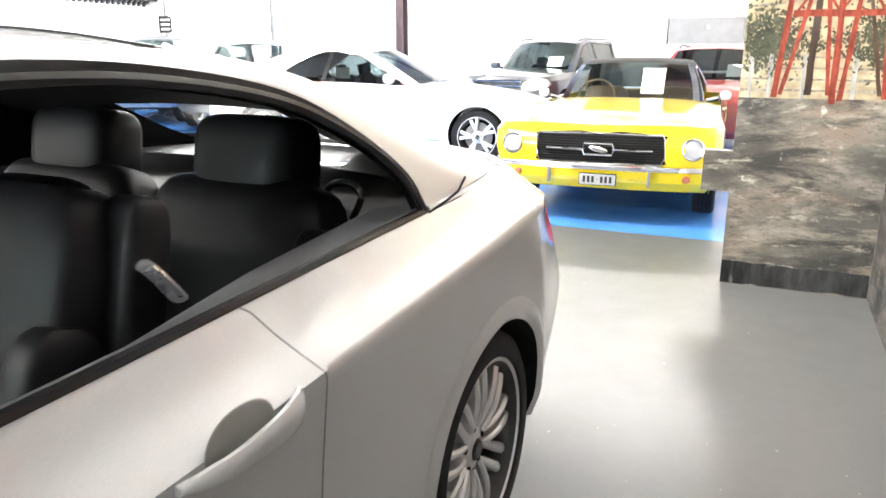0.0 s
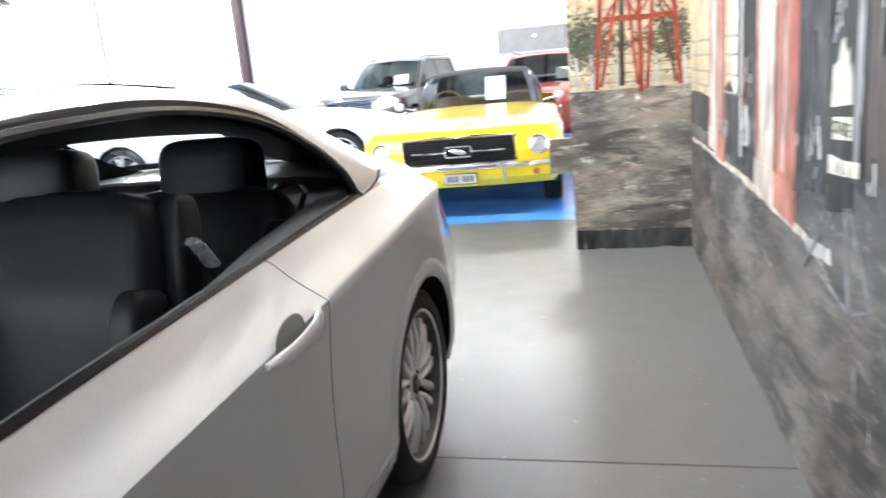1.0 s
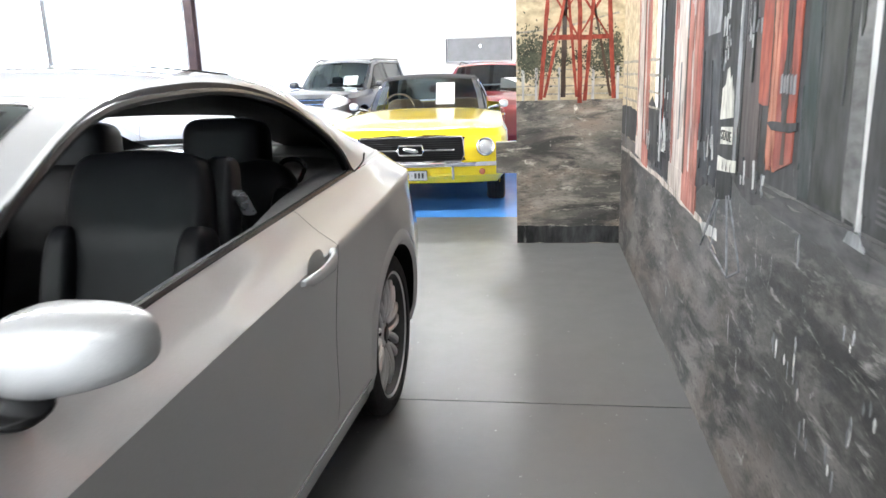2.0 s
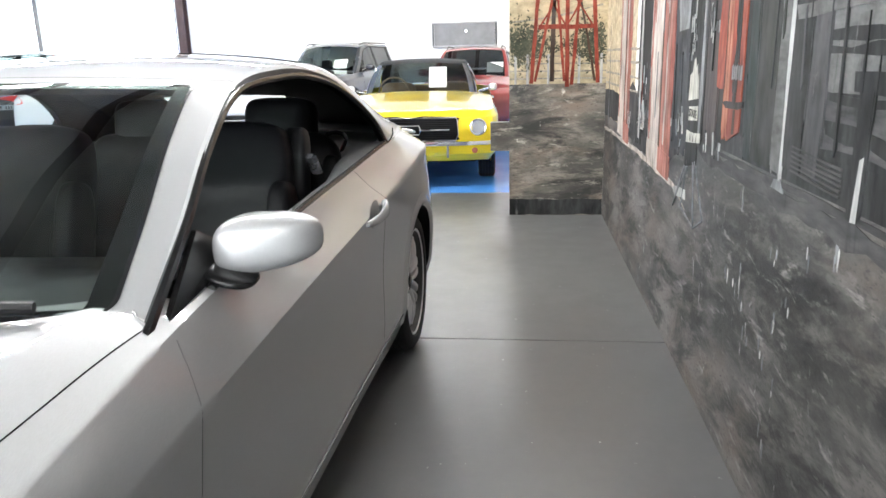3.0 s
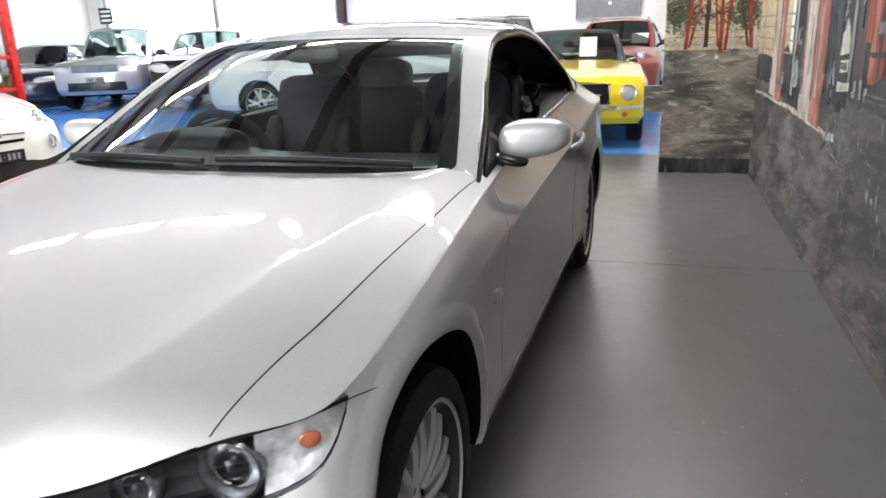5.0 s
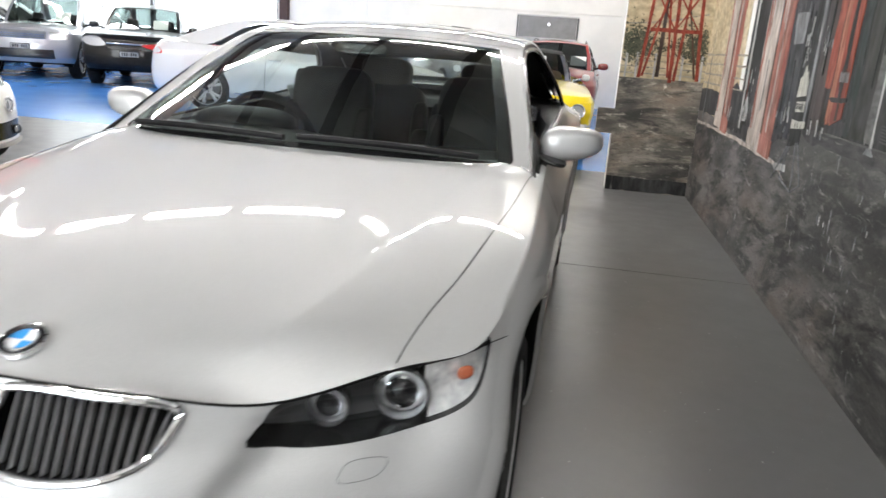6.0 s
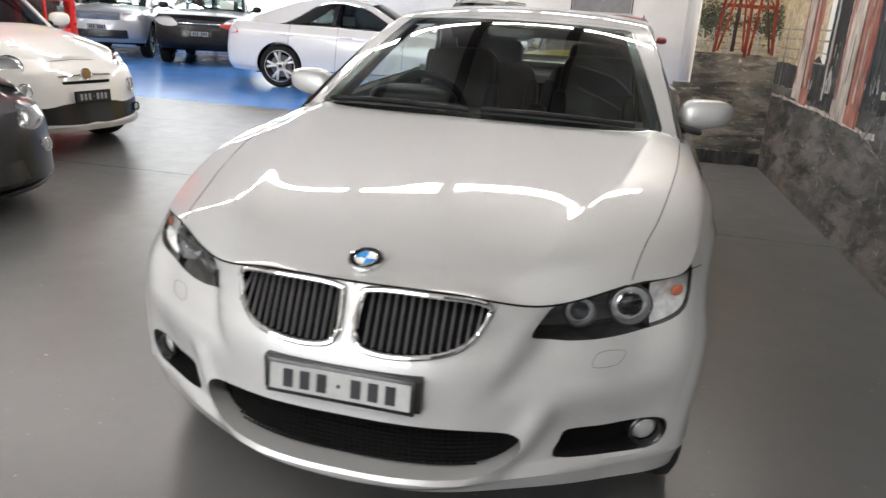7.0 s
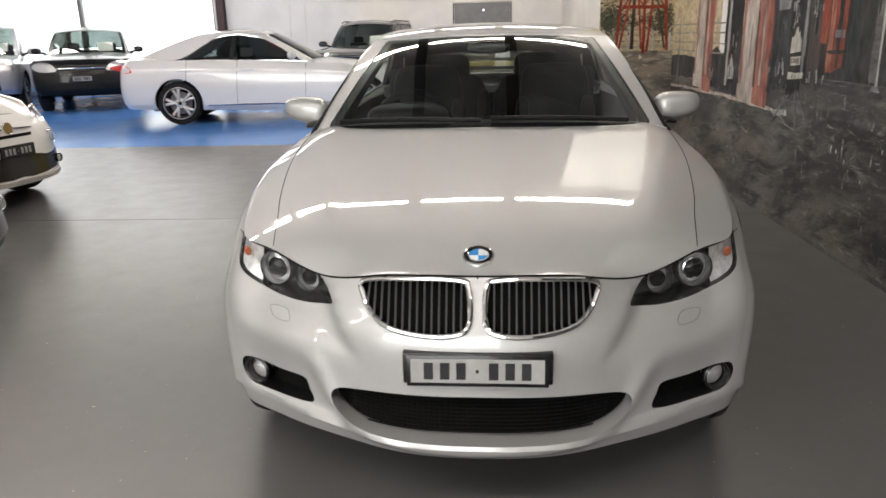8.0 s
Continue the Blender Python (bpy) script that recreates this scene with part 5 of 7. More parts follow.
        part("belt_moulding", tube([Vector((sx * (np.interp(y, ey, ex) + .001), y, np.interp(y, ey, ez) + .002)) for y in np.linspace(O[0][1], O[int(np.argmin(abs(u - spec.get("quarter_u", 6.9))))][1] if glass_side else O[-1][1], 14)], .010, n=5), trim, c)
        for yd in spec.get("doors", ()):
            part("shut_line", ribbon([Vector((p.x * sx, p.y, p.z)) for p in (sk.side(yd - .06 * z, z) for z in np.linspace(.30, np.interp(yd, ey, ez) - .01, 9))], .006), DARK, c)
        for yh in spec.get("handles", ()):
            p = sk.side(yh, spec["handle_z"])
            part("handle", pillow(.018, .11, .016, .7, pose(sx * (p.x + .012), yh, spec["handle_z"])), spec.get("handle_mat", paint_mat), c)
        if spec.get("mirror"):
            mx, my, mz = spec["mirror"]
            part("door_mirror", pillow(*spec.get("mirror_size", (.10, .07, .065)), .75, pose(sx * mx, my, mz)), spec.get("mirror_mat", paint_mat), c)
            part("mirror_foot", tube([(sx * (mx - .18), my + .02, mz - .06), (sx * (mx - .06), my, mz - .03)], .022), SATIN, c)
        for ya in (axf, axr):
            arc = []
            for a in np.linspace(-.3, math.pi + .3, 21):
                y, z = ya + ra_ * math.cos(a), wr + .01 + ra_ * math.sin(a)
                x = sk.side(y, max(z, spec["levels"][0][1] + .02)).x
                arc.append([Vector((sx * (x + .001), y, z)), Vector((sx * (x - .006), ya + (ra_ - .014) * math.cos(a), wr + .01 + (ra_ - .014) * math.sin(a))), Vector((sx * (half - .30), ya + (ra_ - .01) * math.cos(a), wr + .01 + (ra_ - .01) * math.sin(a)))])
            part("arch_lip", grid([a[:2] for a in arc]), spec.get("arch_mat", paint_mat), c)
            part("wheel_well", grid([a[1:] for a in arc]), DARK, c)
            wheel(c, sx * (half - spec.get("ww", .22) / 2 - .03), ya, wr, spec.get("rim", wr * .70), spec.get("ww", .22), wheels, sx)
    part("underbody", box(-half + .25, half - .25, spec["nose"] + .35, L - spec["tail"] - .3, spec["levels"][0][1] + .01, spec["levels"][0][1] + .05), DARK, c)
    cab = spec["canopy"]
    part("cabin_floor", box(-half + .2, half - .2, cowl + .1, cab[6] - .1, .30, .34), CARPET, c)
    part("dashboard", pillow(half - .24, .20, .10, .35, pose(0, cowl + .30, cab[7] - .10)), BLACK, c)
    for sx in (1, -1):
        yb = cowl + 1.25
        part("seat_back", pillow(.25, .08, .33, .4, pose(sx * .38, yb, cab[7] - .22, -14)), spec.get("seat_mat", LEATHER), c)
        if spec.get("headrests", True):
            part("headrest", pillow(.12, .05, .085, .5, pose(sx * .38, yb + .10, cab[7] + .16, -10)), spec.get("seat_mat", LEATHER), c)
    part("rear_bench", pillow(half - .28, .10, .30, .35, pose(0, min(cowl + 2.15, cab[6] - .25), cab[7] - .25, -16)), spec.get("seat_mat", LEATHER), c)
    if spec.get("sheet"):
        sxp, uu_, vv = spec["sheet"]
        p = Vector(canopy(rail, spine, [uu_], [vv])[0][0])
        part("price_sheet", box(-.15, .15, -.002, .002, -.105, .105, m=pose(p.x * sxp, p.y + .03, p.z - .02, -32)), PAPER, c, "white price sheet behind the windscreen")
    return c, sk, got


def front_disc(sk, c, x, z, r, name, ring_mat=CHROME, fill=PALE, cover=True, push=0.0, turn=.12, lift=.04):
    """A round lamp set in the front."""
    p = sk.front(abs(x), z, .006 + push)
    p = Vector((math.copysign(p.x, x), p.y, p.z))
    n = Vector((math.copysign(turn, x), -1, lift)).normalized()
    a = part(name, disc(p, n, r, .02, 28, r * .82), ring_mat, c, "round clear " + name.replace("_", " "))
    part("reflector", dome(p - n * .01, n, r * .84, .012), fill, a)
    if cover:
        part("lens", dome(p + n * .008, n, r * .82, .024), LAMP_GLASS, a)
    return a


def front_bar(sk, c, x0, x1, z0, z1, name, mat, off=.01, n=13, parent=None, label=""):
    """A band across the front that follows its curve."""
    rows_b = []
    for x in np.linspace(x0, x1, n):
        p = sk.front(abs(x), (z0 + z1) / 2, off)
        rows_b.append([(x, p.y + .03, z0), (x, p.y, z0 + .004), (x, p.y - .003, (z0 + z1) / 2), (x, p.y, z1 - .004), (x, p.y + .03, z1)])
    bm = grid(rows_b)
    bmesh.ops.recalc_face_normals(bm, faces=bm.faces)
    if sum(f.normal.y for f in bm.faces) > 0:
        bmesh.ops.reverse_faces(bm, faces=bm.faces)
    return part(name, bm, mat, parent or c, label)


# yellow classic convertible
spec = dict(L=4.66, half=.935, nose=.10, tail=.14, cowl=1.55, deck=3.75, base_x=.70,
            levels=[(.28, .22, .21, .30, .16, .10, .12), (.36, .30, .30, .38, .07, .03, .06), (.52, .48, .48, .52, .03, .015, .02), (.62, .62, .62, .64, .0, .0, .0), (.74, .76, .76, .76, .02, .005, .02), (.80, .885, .90, .90, .10, .055, .06)],
            hood_mid=[(.05, .80), (.4, .865), (.9, .905), (1.55, .945), (1.9, .95)], deck_mid=[(3.6, .96), (4.2, .93), (4.66, .90)],
            axf=.86, axr=3.60, wr=.325, rim=.20, ww=.19, canopy=(.68, .56, 1.60, 2.08, 2.5, 3.05, 3.55, .905, .94, 1.255, 1.30, 1.26, .03, .10),
            doors=(1.72, 2.85), handles=(2.65,), handle_z=.80, handle_mat=CHROME, mirror=(.91, 1.95, .965), mirror_size=(.055, .03, .045), mirror_mat=ALLOY, pillar_mat=CHROME, screen=WINDSCREEN, rear_mat=TINTED, seat_mat=BROWN_SEAT, headrests=False, crown=3.0, patches=[([(-.01, .505), (.48, .505), (.505, .56), (.505, .70), (.485, .742), (-.01, .742)], "grille", DARK, "black mesh grille with chrome bar and central badge")])
must, sk, got = build_car("classic_convertible", pose(-.905, 6.06, 0, 0, 0, 3.5), "yellow classic convertible with black soft top and chrome bumper", spec, YELLOW, SOFT_TOP, CLEAR, False, "steel", CHROME)
gr = got["grille"]
GR = [(-.48, .505), (0, .503), (.48, .505), (.507, .56), (.507, .70), (.487, .742), (0, .745), (-.487, .742), (-.507, .70), (-.507, .56)]
part("surround", tube([Vector((x, sk.front(abs(x), z, .012).y, z)) for x, z in GR], .010, True, 6), CHROME, gr)
for i in range(11):
    z = .522 + i * .0205
    part("grille_bar", tube([Vector((x, sk.front(abs(x), z, .008).y, z)) for x in np.linspace(-.49, .49, 9)], .0025, n=5), BLACK, gr)
gy = sk.front(0, .62).y - .03
for s in (1, -1):
    part("badge_bar", tube([Vector((s * x, sk.front(x, .62, .025).y, .622)) for x in np.linspace(.11, .42, 5)], .008, n=6), CHROME, gr)
part("badge_corral", tube([(-.11, gy, .578), (.11, gy, .578), (.125, gy, .62), (.11, gy, .668), (-.11, gy, .668), (-.125, gy, .62)], .008, True, 6), CHROME, gr)
part("badge_plate", pillow(.075, .006, .022, .8, pose(0, gy - .005, .623, 0, 12)), CHROME, gr)
for s in (1, -1):
    front_disc(sk, must, s * .715, .64, .088, "headlight", CHROME, PALE)
    p = sk.front(.70, .40, .01)
    part("indicator", disc(Vector((s * .68, p.y, .395)), (0, -1, 0), .03, .012, 20), AMBER, must, "amber indicator")
    part("overrider", box(s * .40 - .011, s * .40 + .011, sk.front(.4, .5).y - .045, sk.front(.4, .5).y, .33, .455, .006), GREY_STEEL, must)
front_bar(sk, must, -.90, .90, .452, .500, "bumper", CHROME, .055, 21, label="chrome front bumper")
number_plate(must, (0, sk.front(0, .40).y - .05, .375), .30, .10, (0, -1, 0))
part("price_sheet", box(-.11, .11, -.002, .002, -.15, .15, m=pose(.22, 1.86, 1.10, -35)), PAPER, must, "white price sheet behind the windscreen")
part("steering_wheel", tube([Vector((-.36 + .19 * math.cos(a), 2.02 + .05 * math.sin(a), .93 + .17 * math.sin(a))) for a in np.linspace(0, 6.28, 25)[:-1]], .012, True, 6), BROWN_SEAT, must)

# pearl white saloon, side on
spec = dict(L=4.93, half=.95, nose=.34, tail=.30, cowl=1.55, deck=4.1, base_x=.74,
            levels=[(.22, .20, .20, .26, .04, .08, .06), (.30, .27, .27, .34, .0, .03, .02), (.45, .44, .44, .46, .0, .01, .0), (.60, .60, .60, .62, .02, .0, .0), (.70, .80, .84, .88, .05, .01, .03), (.76, .95, 1.0, 1.03, .12, .10, .12)],
            hood_mid=[(.1, .78), (.5, .88), (1.1, .96), (1.55, 1.0), (1.9, 1.0)], deck_mid=[(4.0, 1.10), (4.6, 1.09), (4.93, 1.03)],
            axf=.86, axr=3.86, wr=.345, rim=.25, quarter_u=6.75, taper=(4.7, 6.9), canopy=(.74, .60, 1.50, 2.30, 2.85, 3.50, 4.42, .985, 1.075, 1.385, 1.455, 1.40, .04, .16),
            doors=(1.85, 2.95, 3.75), handles=(2.75, 3.72), handle_z=.86, pillars=(2.95,), mirror=(.98, 2.0, 1.06), sheet=(1, .5, .3), patches=[([(.42, .62), (.50, .70), (.70, .735), (.86, .72), (.84, .64), (.62, .60)], "headlight", PALE, "clear headlight"), ([(.03, .56), (.03, .70), (.24, .705), (.31, .66), (.25, .55)], "kidney_grille", SATIN, "black kidney grille")])
saloon, sk, got = build_car("saloon_car", pose(-2.33, 9.83, 0, 0, 0, 98.4), "pearl white saloon with chrome sill strip and alloys, side on", spec, WHITE_PEARL, None, TINTED, True, "five", CHROME)
for s in (1, -1):
    part("sill_strip", tube([Vector((s * (sk.side(y, .30).x + .004), y, .30)) for y in np.linspace(1.35, 3.4, 8)], .012, n=6), CHROME, saloon)
    pts = [(4.55, .85), (4.62, .93), (4.75, .96), (4.88, .94), (4.86, .85), (4.72, .83)]
    bm = bmesh.new()
    vs = []
    for y, z in smooth_poly(pts, 3):
        p = sk.side(y, z, .006)
        vs.append(bm.verts.new((p.x * s, p.y, p.z)))
    bm.faces.new(vs)
    bmesh.ops.triangulate(bm, faces=bm.faces)
    part("tail_lamp", bm, TAIL_RED, saloon, "red tail lamp")
part("price_sheet", box(-.002, .002, -.10, .10, -.07, .07, m=pose(-.70, 2.75, 1.12)), PAPER, saloon, "white price sheet in the side window")


FACES = {"boxy": [([(.53, .80), (.53, .955), (.84, .955), (.88, .82)], "headlight", PALE, "clear headlight"), ([(-.01, .42), (.62, .42), (.60, .60), (-.01, .60)], "lower_intake", SATIN, "")],
         "round": [([(.45, .80), (.50, .90), (.62, .965), (.82, .955), (.90, .87), (.74, .785)], "headlight", PALE, "clear headlight"), ([(-.01, .72), (.40, .73), (.44, .80), (-.01, .81)], "grille", SATIN, "black grille"), ([(-.01, .40), (.9, .40), (.88, .60), (-.01, .58)], "lower_bumper", BLACK, "")],
         "bars": [([(.48, .80), (.52, .92), (.72, .965), (.88, .93), (.88, .84), (.68, .78)], "headlight", PALE, "clear headlight"), ([(-.01, .82), (.43, .82), (.43, .94), (-.01, .94)], "grille", SATIN, "black grille with chrome frame"), ([(-.01, .42), (.60, .42), (.56, .58), (-.01, .58)], "lower_intake", SATIN, "")]}


def suv(name, m, label, mat, L, half, H, style, sheet_at):
    b = H * .60
    spec = dict(L=L, half=half, nose=.24, tail=.14, cowl=1.25, deck=L - .5, base_x=half - .20,
                levels=[(.34, .27, .27, .34, .06, .08, .05), (.44, .36, .36, .42, .0, .03, .02), (.55, .52, .52, .55, .0, .01, .0), (.74, .74, .74, .76, .01, .0, .0), (.93, .96, .96, .98, .04, .005, .03), (1.00, 1.07, 1.10, 1.12, .10, .07, .06)],
                hood_mid=[(.08, 1.01), (.4, 1.07), (.9, 1.11), (1.25, 1.13), (1.6, 1.14)], deck_mid=[(L - .6, 1.16), (L, 1.13)],
                axf=.88, axr=.88 + L * .60, wr=.37, rim=.25, arch=.43, canopy=(half - .20, half - .30, 1.30, 1.95, 2.5, L - .75, L - .22, 1.08, 1.15, H - .13, H - .05, H - .09, .05, .14),
                doors=(1.55, 2.6, 3.5), handles=(2.45, 3.4), handle_z=.98, pillars=(2.6, 3.55), mirror=(half + .05, 1.72, 1.17), sheet=sheet_at, arch_mat=mat, screen=WINDSCREEN, patches=FACES[style])
    c, sk, got = build_car(name, m, label, spec, mat, None, TINTED, True, "five")
    if style == "boxy":
        front_bar(sk, c, -.48, .48, .79, .965, "grille", GREY_STEEL, .012, label="silver horizontal-bar grille")
        for i in range(4):
            front_bar(sk, c, -.45, .45, .81 + i * .038, .828 + i * .038, "grille_bar", CHROME, .020)
    elif style == "round":
        front_bar(sk, c, -.42, .42, .835, .862, "grille_bar", CHROME, .008)
        for s in (1, -1):
            part("hood_rib", tube([sk.top(s * (.28 + .1 * t), .3 + 1.0 * t, .004) for t in np.linspace(0, 1, 8)], .014, n=6, flat=.5), mat, c)
    else:
        for z in (.835, .91):
            front_bar(sk, c, -.46, .46, z, z + .018, "grille_bar", CHROME, .010)
        for s in (1, -1):
            part("roof_bar", tube([(s * (half - .32), 2.1, H - .07), (s * (half - .31), 2.3, H - .03), (s * (half - .31), L - 1.0, H - .03), (s * (half - .32), L - .8, H - .07)], .016), SATIN, c)
    number_plate(c, (0, sk.front(0, .60).y - .03, .65), .36, .11, (0, -1, 0))
    return c, sk


suv("off_road_wagon", pose(-8.93, 10.85, 0, 0, 0, 22), "black rounded off-road wagon facing out on blue floor", BLACK_PAINT, 4.78, .96, 1.66, "round", (1, .62, .52))
suv("off_road_wagon", pose(-11.42, 10.95, 0, 0, 0, 22), "silver-grey boxy off-road wagon with barred grille", GREY_PAINT, 4.78, .97, 1.78, "boxy", (1, .62, .45))
suv("off_road_wagon", pose(-4.12, 12.35, 0, 0, 0, -9), "charcoal off-road wagon with roof bars near the wall", CHARCOAL, 4.7, .93, 1.70, "bars", (1, .62, .5))

# dark blue saloon beyond the telephone box
spec = dict(L=4.8, half=.91, nose=.30, tail=.25, cowl=1.40, deck=3.95, base_x=.72,
            levels=[(.22, .20, .20, .26, .04, .08, .06), (.30, .28, .28, .34, .0, .03, .02), (.45, .44, .44, .46, .0, .01, .0), (.58, .58, .58, .60, .01, .0, .0), (.68, .78, .80, .84, .05, .01, .03), (.76, .92, .96, .98, .13, .09, .10)],
            hood_mid=[(.1, .78), (.5, .87), (1.1, .94), (1.4, .97), (1.7, .98)], deck_mid=[(3.8, 1.04), (4.4, 1.03), (4.8, .98)],
            axf=.88, axr=3.7, wr=.335, rim=.235, canopy=(.70, .58, 1.42, 2.1, 2.6, 3.4, 4.05, .96, 1.0, 1.37, 1.42, 1.38, .04, .15),
            doors=(1.7, 2.8), handles=(2.6,), handle_z=.84, pillars=(2.8,), mirror=(.95, 1.85, 1.02), patches=[([(.45, .60), (.46, .68), (.68, .72), (.82, .70), (.80, .62), (.62, .585)], "headlight", PALE, "clear headlight"), ([(-.01, .36), (.26, .36), (.32, .60), (.28, .69), (-.01, .69)], "grille", SATIN, "black upright grille")])
blue, sk, got = build_car("saloon_car", pose(-14.1, 11.4, 0, 0, 0, 24), "dark blue saloon facing out beside a silver wagon", spec, BLUE_BLACK, None, TINTED, True, "five")

# red hatchback behind the classic
spec = dict(L=4.2, half=.86, nose=.28, tail=.15, cowl=1.05, deck=3.75, base_x=.68,
            levels=[(.24, .22, .22, .28, .04, .08, .05), (.32, .30, .30, .36, .0, .03, .02), (.46, .45, .45, .48, .0, .01, .0), (.60, .60, .60, .64, .01, .0, .0), (.72, .82, .84, .88, .05, .01, .03), (.80, .96, 1.0, 1.03, .12, .09, .08)],
            hood_mid=[(.1, .82), (.4, .92), (.8, .98), (1.05, 1.01), (1.4, 1.02)], deck_mid=[(3.7, 1.06), (4.2, 1.03)],
            axf=.82, axr=3.35, wr=.31, rim=.21, canopy=(.68, .57, 1.08, 1.85, 2.3, 3.3, 3.95, 1.0, 1.05, 1.43, 1.47, 1.42, .04, .14),
            doors=(1.4, 2.5), handles=(2.35,), handle_z=.88, pillars=(2.45,), mirror=(.92, 1.55, 1.06), sheet=(1, .6, .35))
red, sk, got = build_car("hatchback_car", pose(-.72, 10.9, 0, 0, 0, -2), "dark red hatchback parked behind a yellow classic", spec, RED_PAINT, None, TINTED, True, "seven")
for s in (1, -1):
    part("roof_bar", tube([(s * .52, 2.0, 1.48), (s * .52, 2.2, 1.52), (s * .52, 3.1, 1.50), (s * .53, 3.3, 1.45)], .014), SATIN, red)

# cream city car
spec = dict(L=3.60, half=.82, nose=.36, tail=.26, cowl=.98, deck=3.1, base_x=.66,
            levels=[(.20, .20, .20, .26, .02, .07, .06), (.25, .27, .27, .34, -.03, .03, .02), (.40, .42, .42, .46, .0, .01, .0), (.56, .60, .60, .62, .02, .0, .0), (.68, .78, .82, .86, .07, .01, .04), (.78, .94, .98, 1.0, .22, .09, .14)],
            hood_mid=[(.2, .79), (.4, .90), (.75, .99), (.98, 1.03), (1.3, 1.04)], deck_mid=[(3.0, 1.08), (3.6, 1.0)],
            axf=.70, axr=3.0, wr=.295, rim=.205, ww=.19, canopy=(.68, .55, 1.00, 1.62, 2.05, 2.8, 3.38, .98, 1.02, 1.42, 1.47, 1.40, .05, .13),
            doors=(1.25, 2.35), handles=(2.2,), handle_z=.86, handle_mat=CHROME, pillars=(2.35,), mirror=(.86, 1.35, 1.06), screen=CLEAR, patches=[([(-.01, .27), (.40, .27), (.70, .29), (.76, .36), (.72, .415), (.40, .405), (.24, .43), (-.01, .43)], "lower_grille", SATIN, "black lower grille"), ([(-.01, .588), (.235, .588), (.245, .612), (-.01, .614)], "upper_slot", DARK, "")])
fiat, sk, got = build_car("city_car", pose(-4.96, 2.40, 0, 0, 0, 79), "cream white rounded city car with black lower grille", spec, WHITE_CREAM, None, TINTED, True, "five")
for s in (1, -1):
    front_disc(sk, fiat, s * .545, .715, .105, "headlight", CHROME, PALE, True, -.004, .62, .42)
    front_disc(sk, fiat, s * .53, .545, .062, "driving_lamp", CHROME, PALE, True, -.004, .42, .10)
    front_disc(sk, fiat, s * .60, .335, .040, "fog_lamp", SATIN, PALE, True, .01)
    part("moustache", tube([sk.front(.06 + .20 * t, .662 - .010 * t, .014) * 1 if s > 0 else Vector((-(.06 + .20 * t), sk.front(.06 + .20 * t, .662, .014).y, .662 - .010 * t)) for t in np.linspace(0, 1, 6)], .009, n=6, flat=.8), CHROME, fiat)
bdg = part("badge", disc(sk.front(0, .665, .012), (0, -1, .15), .046, .012, 28), GOLD, fiat, "round gold and dark badge")
part("badge_ring", disc(sk.front(0, .665, .014), (0, -1, .15), .050, .012, 28, .043), CHROME, bdg)
number_plate(fiat, (0, sk.front(0, .48).y - .03, .485), .36, .10, (0, -1, .05), "inverse")
front_bar(sk, fiat, -.78, .78, .205, .245, "front_lip", plain("grey_lip", (.35, .34, .32), .4), .045)
# open bonnet seam
part("shut_line", ribbon([Vector((x, sk.front(abs(x), .755, .0).y + .015, .775 - .05 * abs(x))) for x in np.linspace(-.42, .42, 13)], .005), DARK, fiat)

# black sports hatch at the edge of view
spec = dict(L=4.2, half=.88, nose=.42, tail=.26, cowl=1.20, deck=3.6, base_x=.70,
            levels=[(.16, .18, .18, .26, .02, .07, .06), (.22, .25, .25, .34, -.04, .03, .02), (.38, .40, .40, .44, .0, .01, .0), (.52, .56, .56, .60, .03, .0, .0), (.62, .74, .78, .82, .09, .01, .04), (.68, .88, .93, .96, .24, .09, .12)],
            hood_mid=[(.2, .70), (.5, .80), (.9, .88), (1.2, .92), (1.5, .93)], deck_mid=[(3.4, 1.02), (4.2, .96)],
            axf=.86, axr=3.4, wr=.32, rim=.225, canopy=(.70, .56, 1.22, 1.9, 2.3, 3.1, 3.75, .92, .97, 1.30, 1.34, 1.29, .04, .14),
            doors=(1.5, 2.6), handles=(2.4,), handle_z=.80, pillars=(2.6,), mirror=(.92, 1.6, .98), patches=[([(.44, .54), (.48, .62), (.62, .66), (.76, .63), (.78, .56), (.62, .51)], "headlight", LAMP_SMOKE, "smoked oval headlight"), ([(-.01, .24), (.42, .24), (.40, .36), (-.01, .36)], "lower_intake", SATIN, "")])
black, sk, got = build_car("sports_hatch", pose(-4.02, .12, 0, 0, 0, 78), "glossy black sports hatch with oval lamps on grey floor", spec, BLACK_PAINT, None, TINTED, True, "five")
for s in (1, -1):
    front_disc(sk, black, s * .66, .40, .045, "fog_lamp", CHROME, PALE, True, .0)
front_bar(sk, black, -.74, .74, .165, .20, "front_lip", SATIN, .03)
number_plate(black, (0, sk.front(0, .44).y - .03, .44), .36, .10, (0, -1, 0))

# ---- red telephone box ----
RED = plain("red_gloss_paint", (.72, .016, .020), .28, 0, .12, 6, coat=.6)
SIGN_YELLOW = plain("yellow_sign", (.72, .52, .04), .4, 0, .08, 20)
BLACK_INK = plain("black_lettering", (.02, .02, .02), .5)


def lettering(text, size, m, material, parent, name="lettering"):
    """Text with Blender's own font, as a mesh."""
    cu = bpy.data.curves.new(name, "FONT")
    cu.body, cu.size, cu.align_x, cu.align_y, cu.extrude = text, size, "CENTER", "CENTER", .001
    tmp = new("text_source", cu)
    me = bpy.data.meshes.new_from_object(tmp.evaluated_get(bpy.context.evaluated_depsgraph_get()))
    bpy.data.objects.remove(tmp)
    bpy.data.curves.remove(cu)
    me.materials.clear()
    me.materials.append(material)
    ob = new(name, me)
    ob.parent = parent
    ob.matrix_basis = m
    return ob


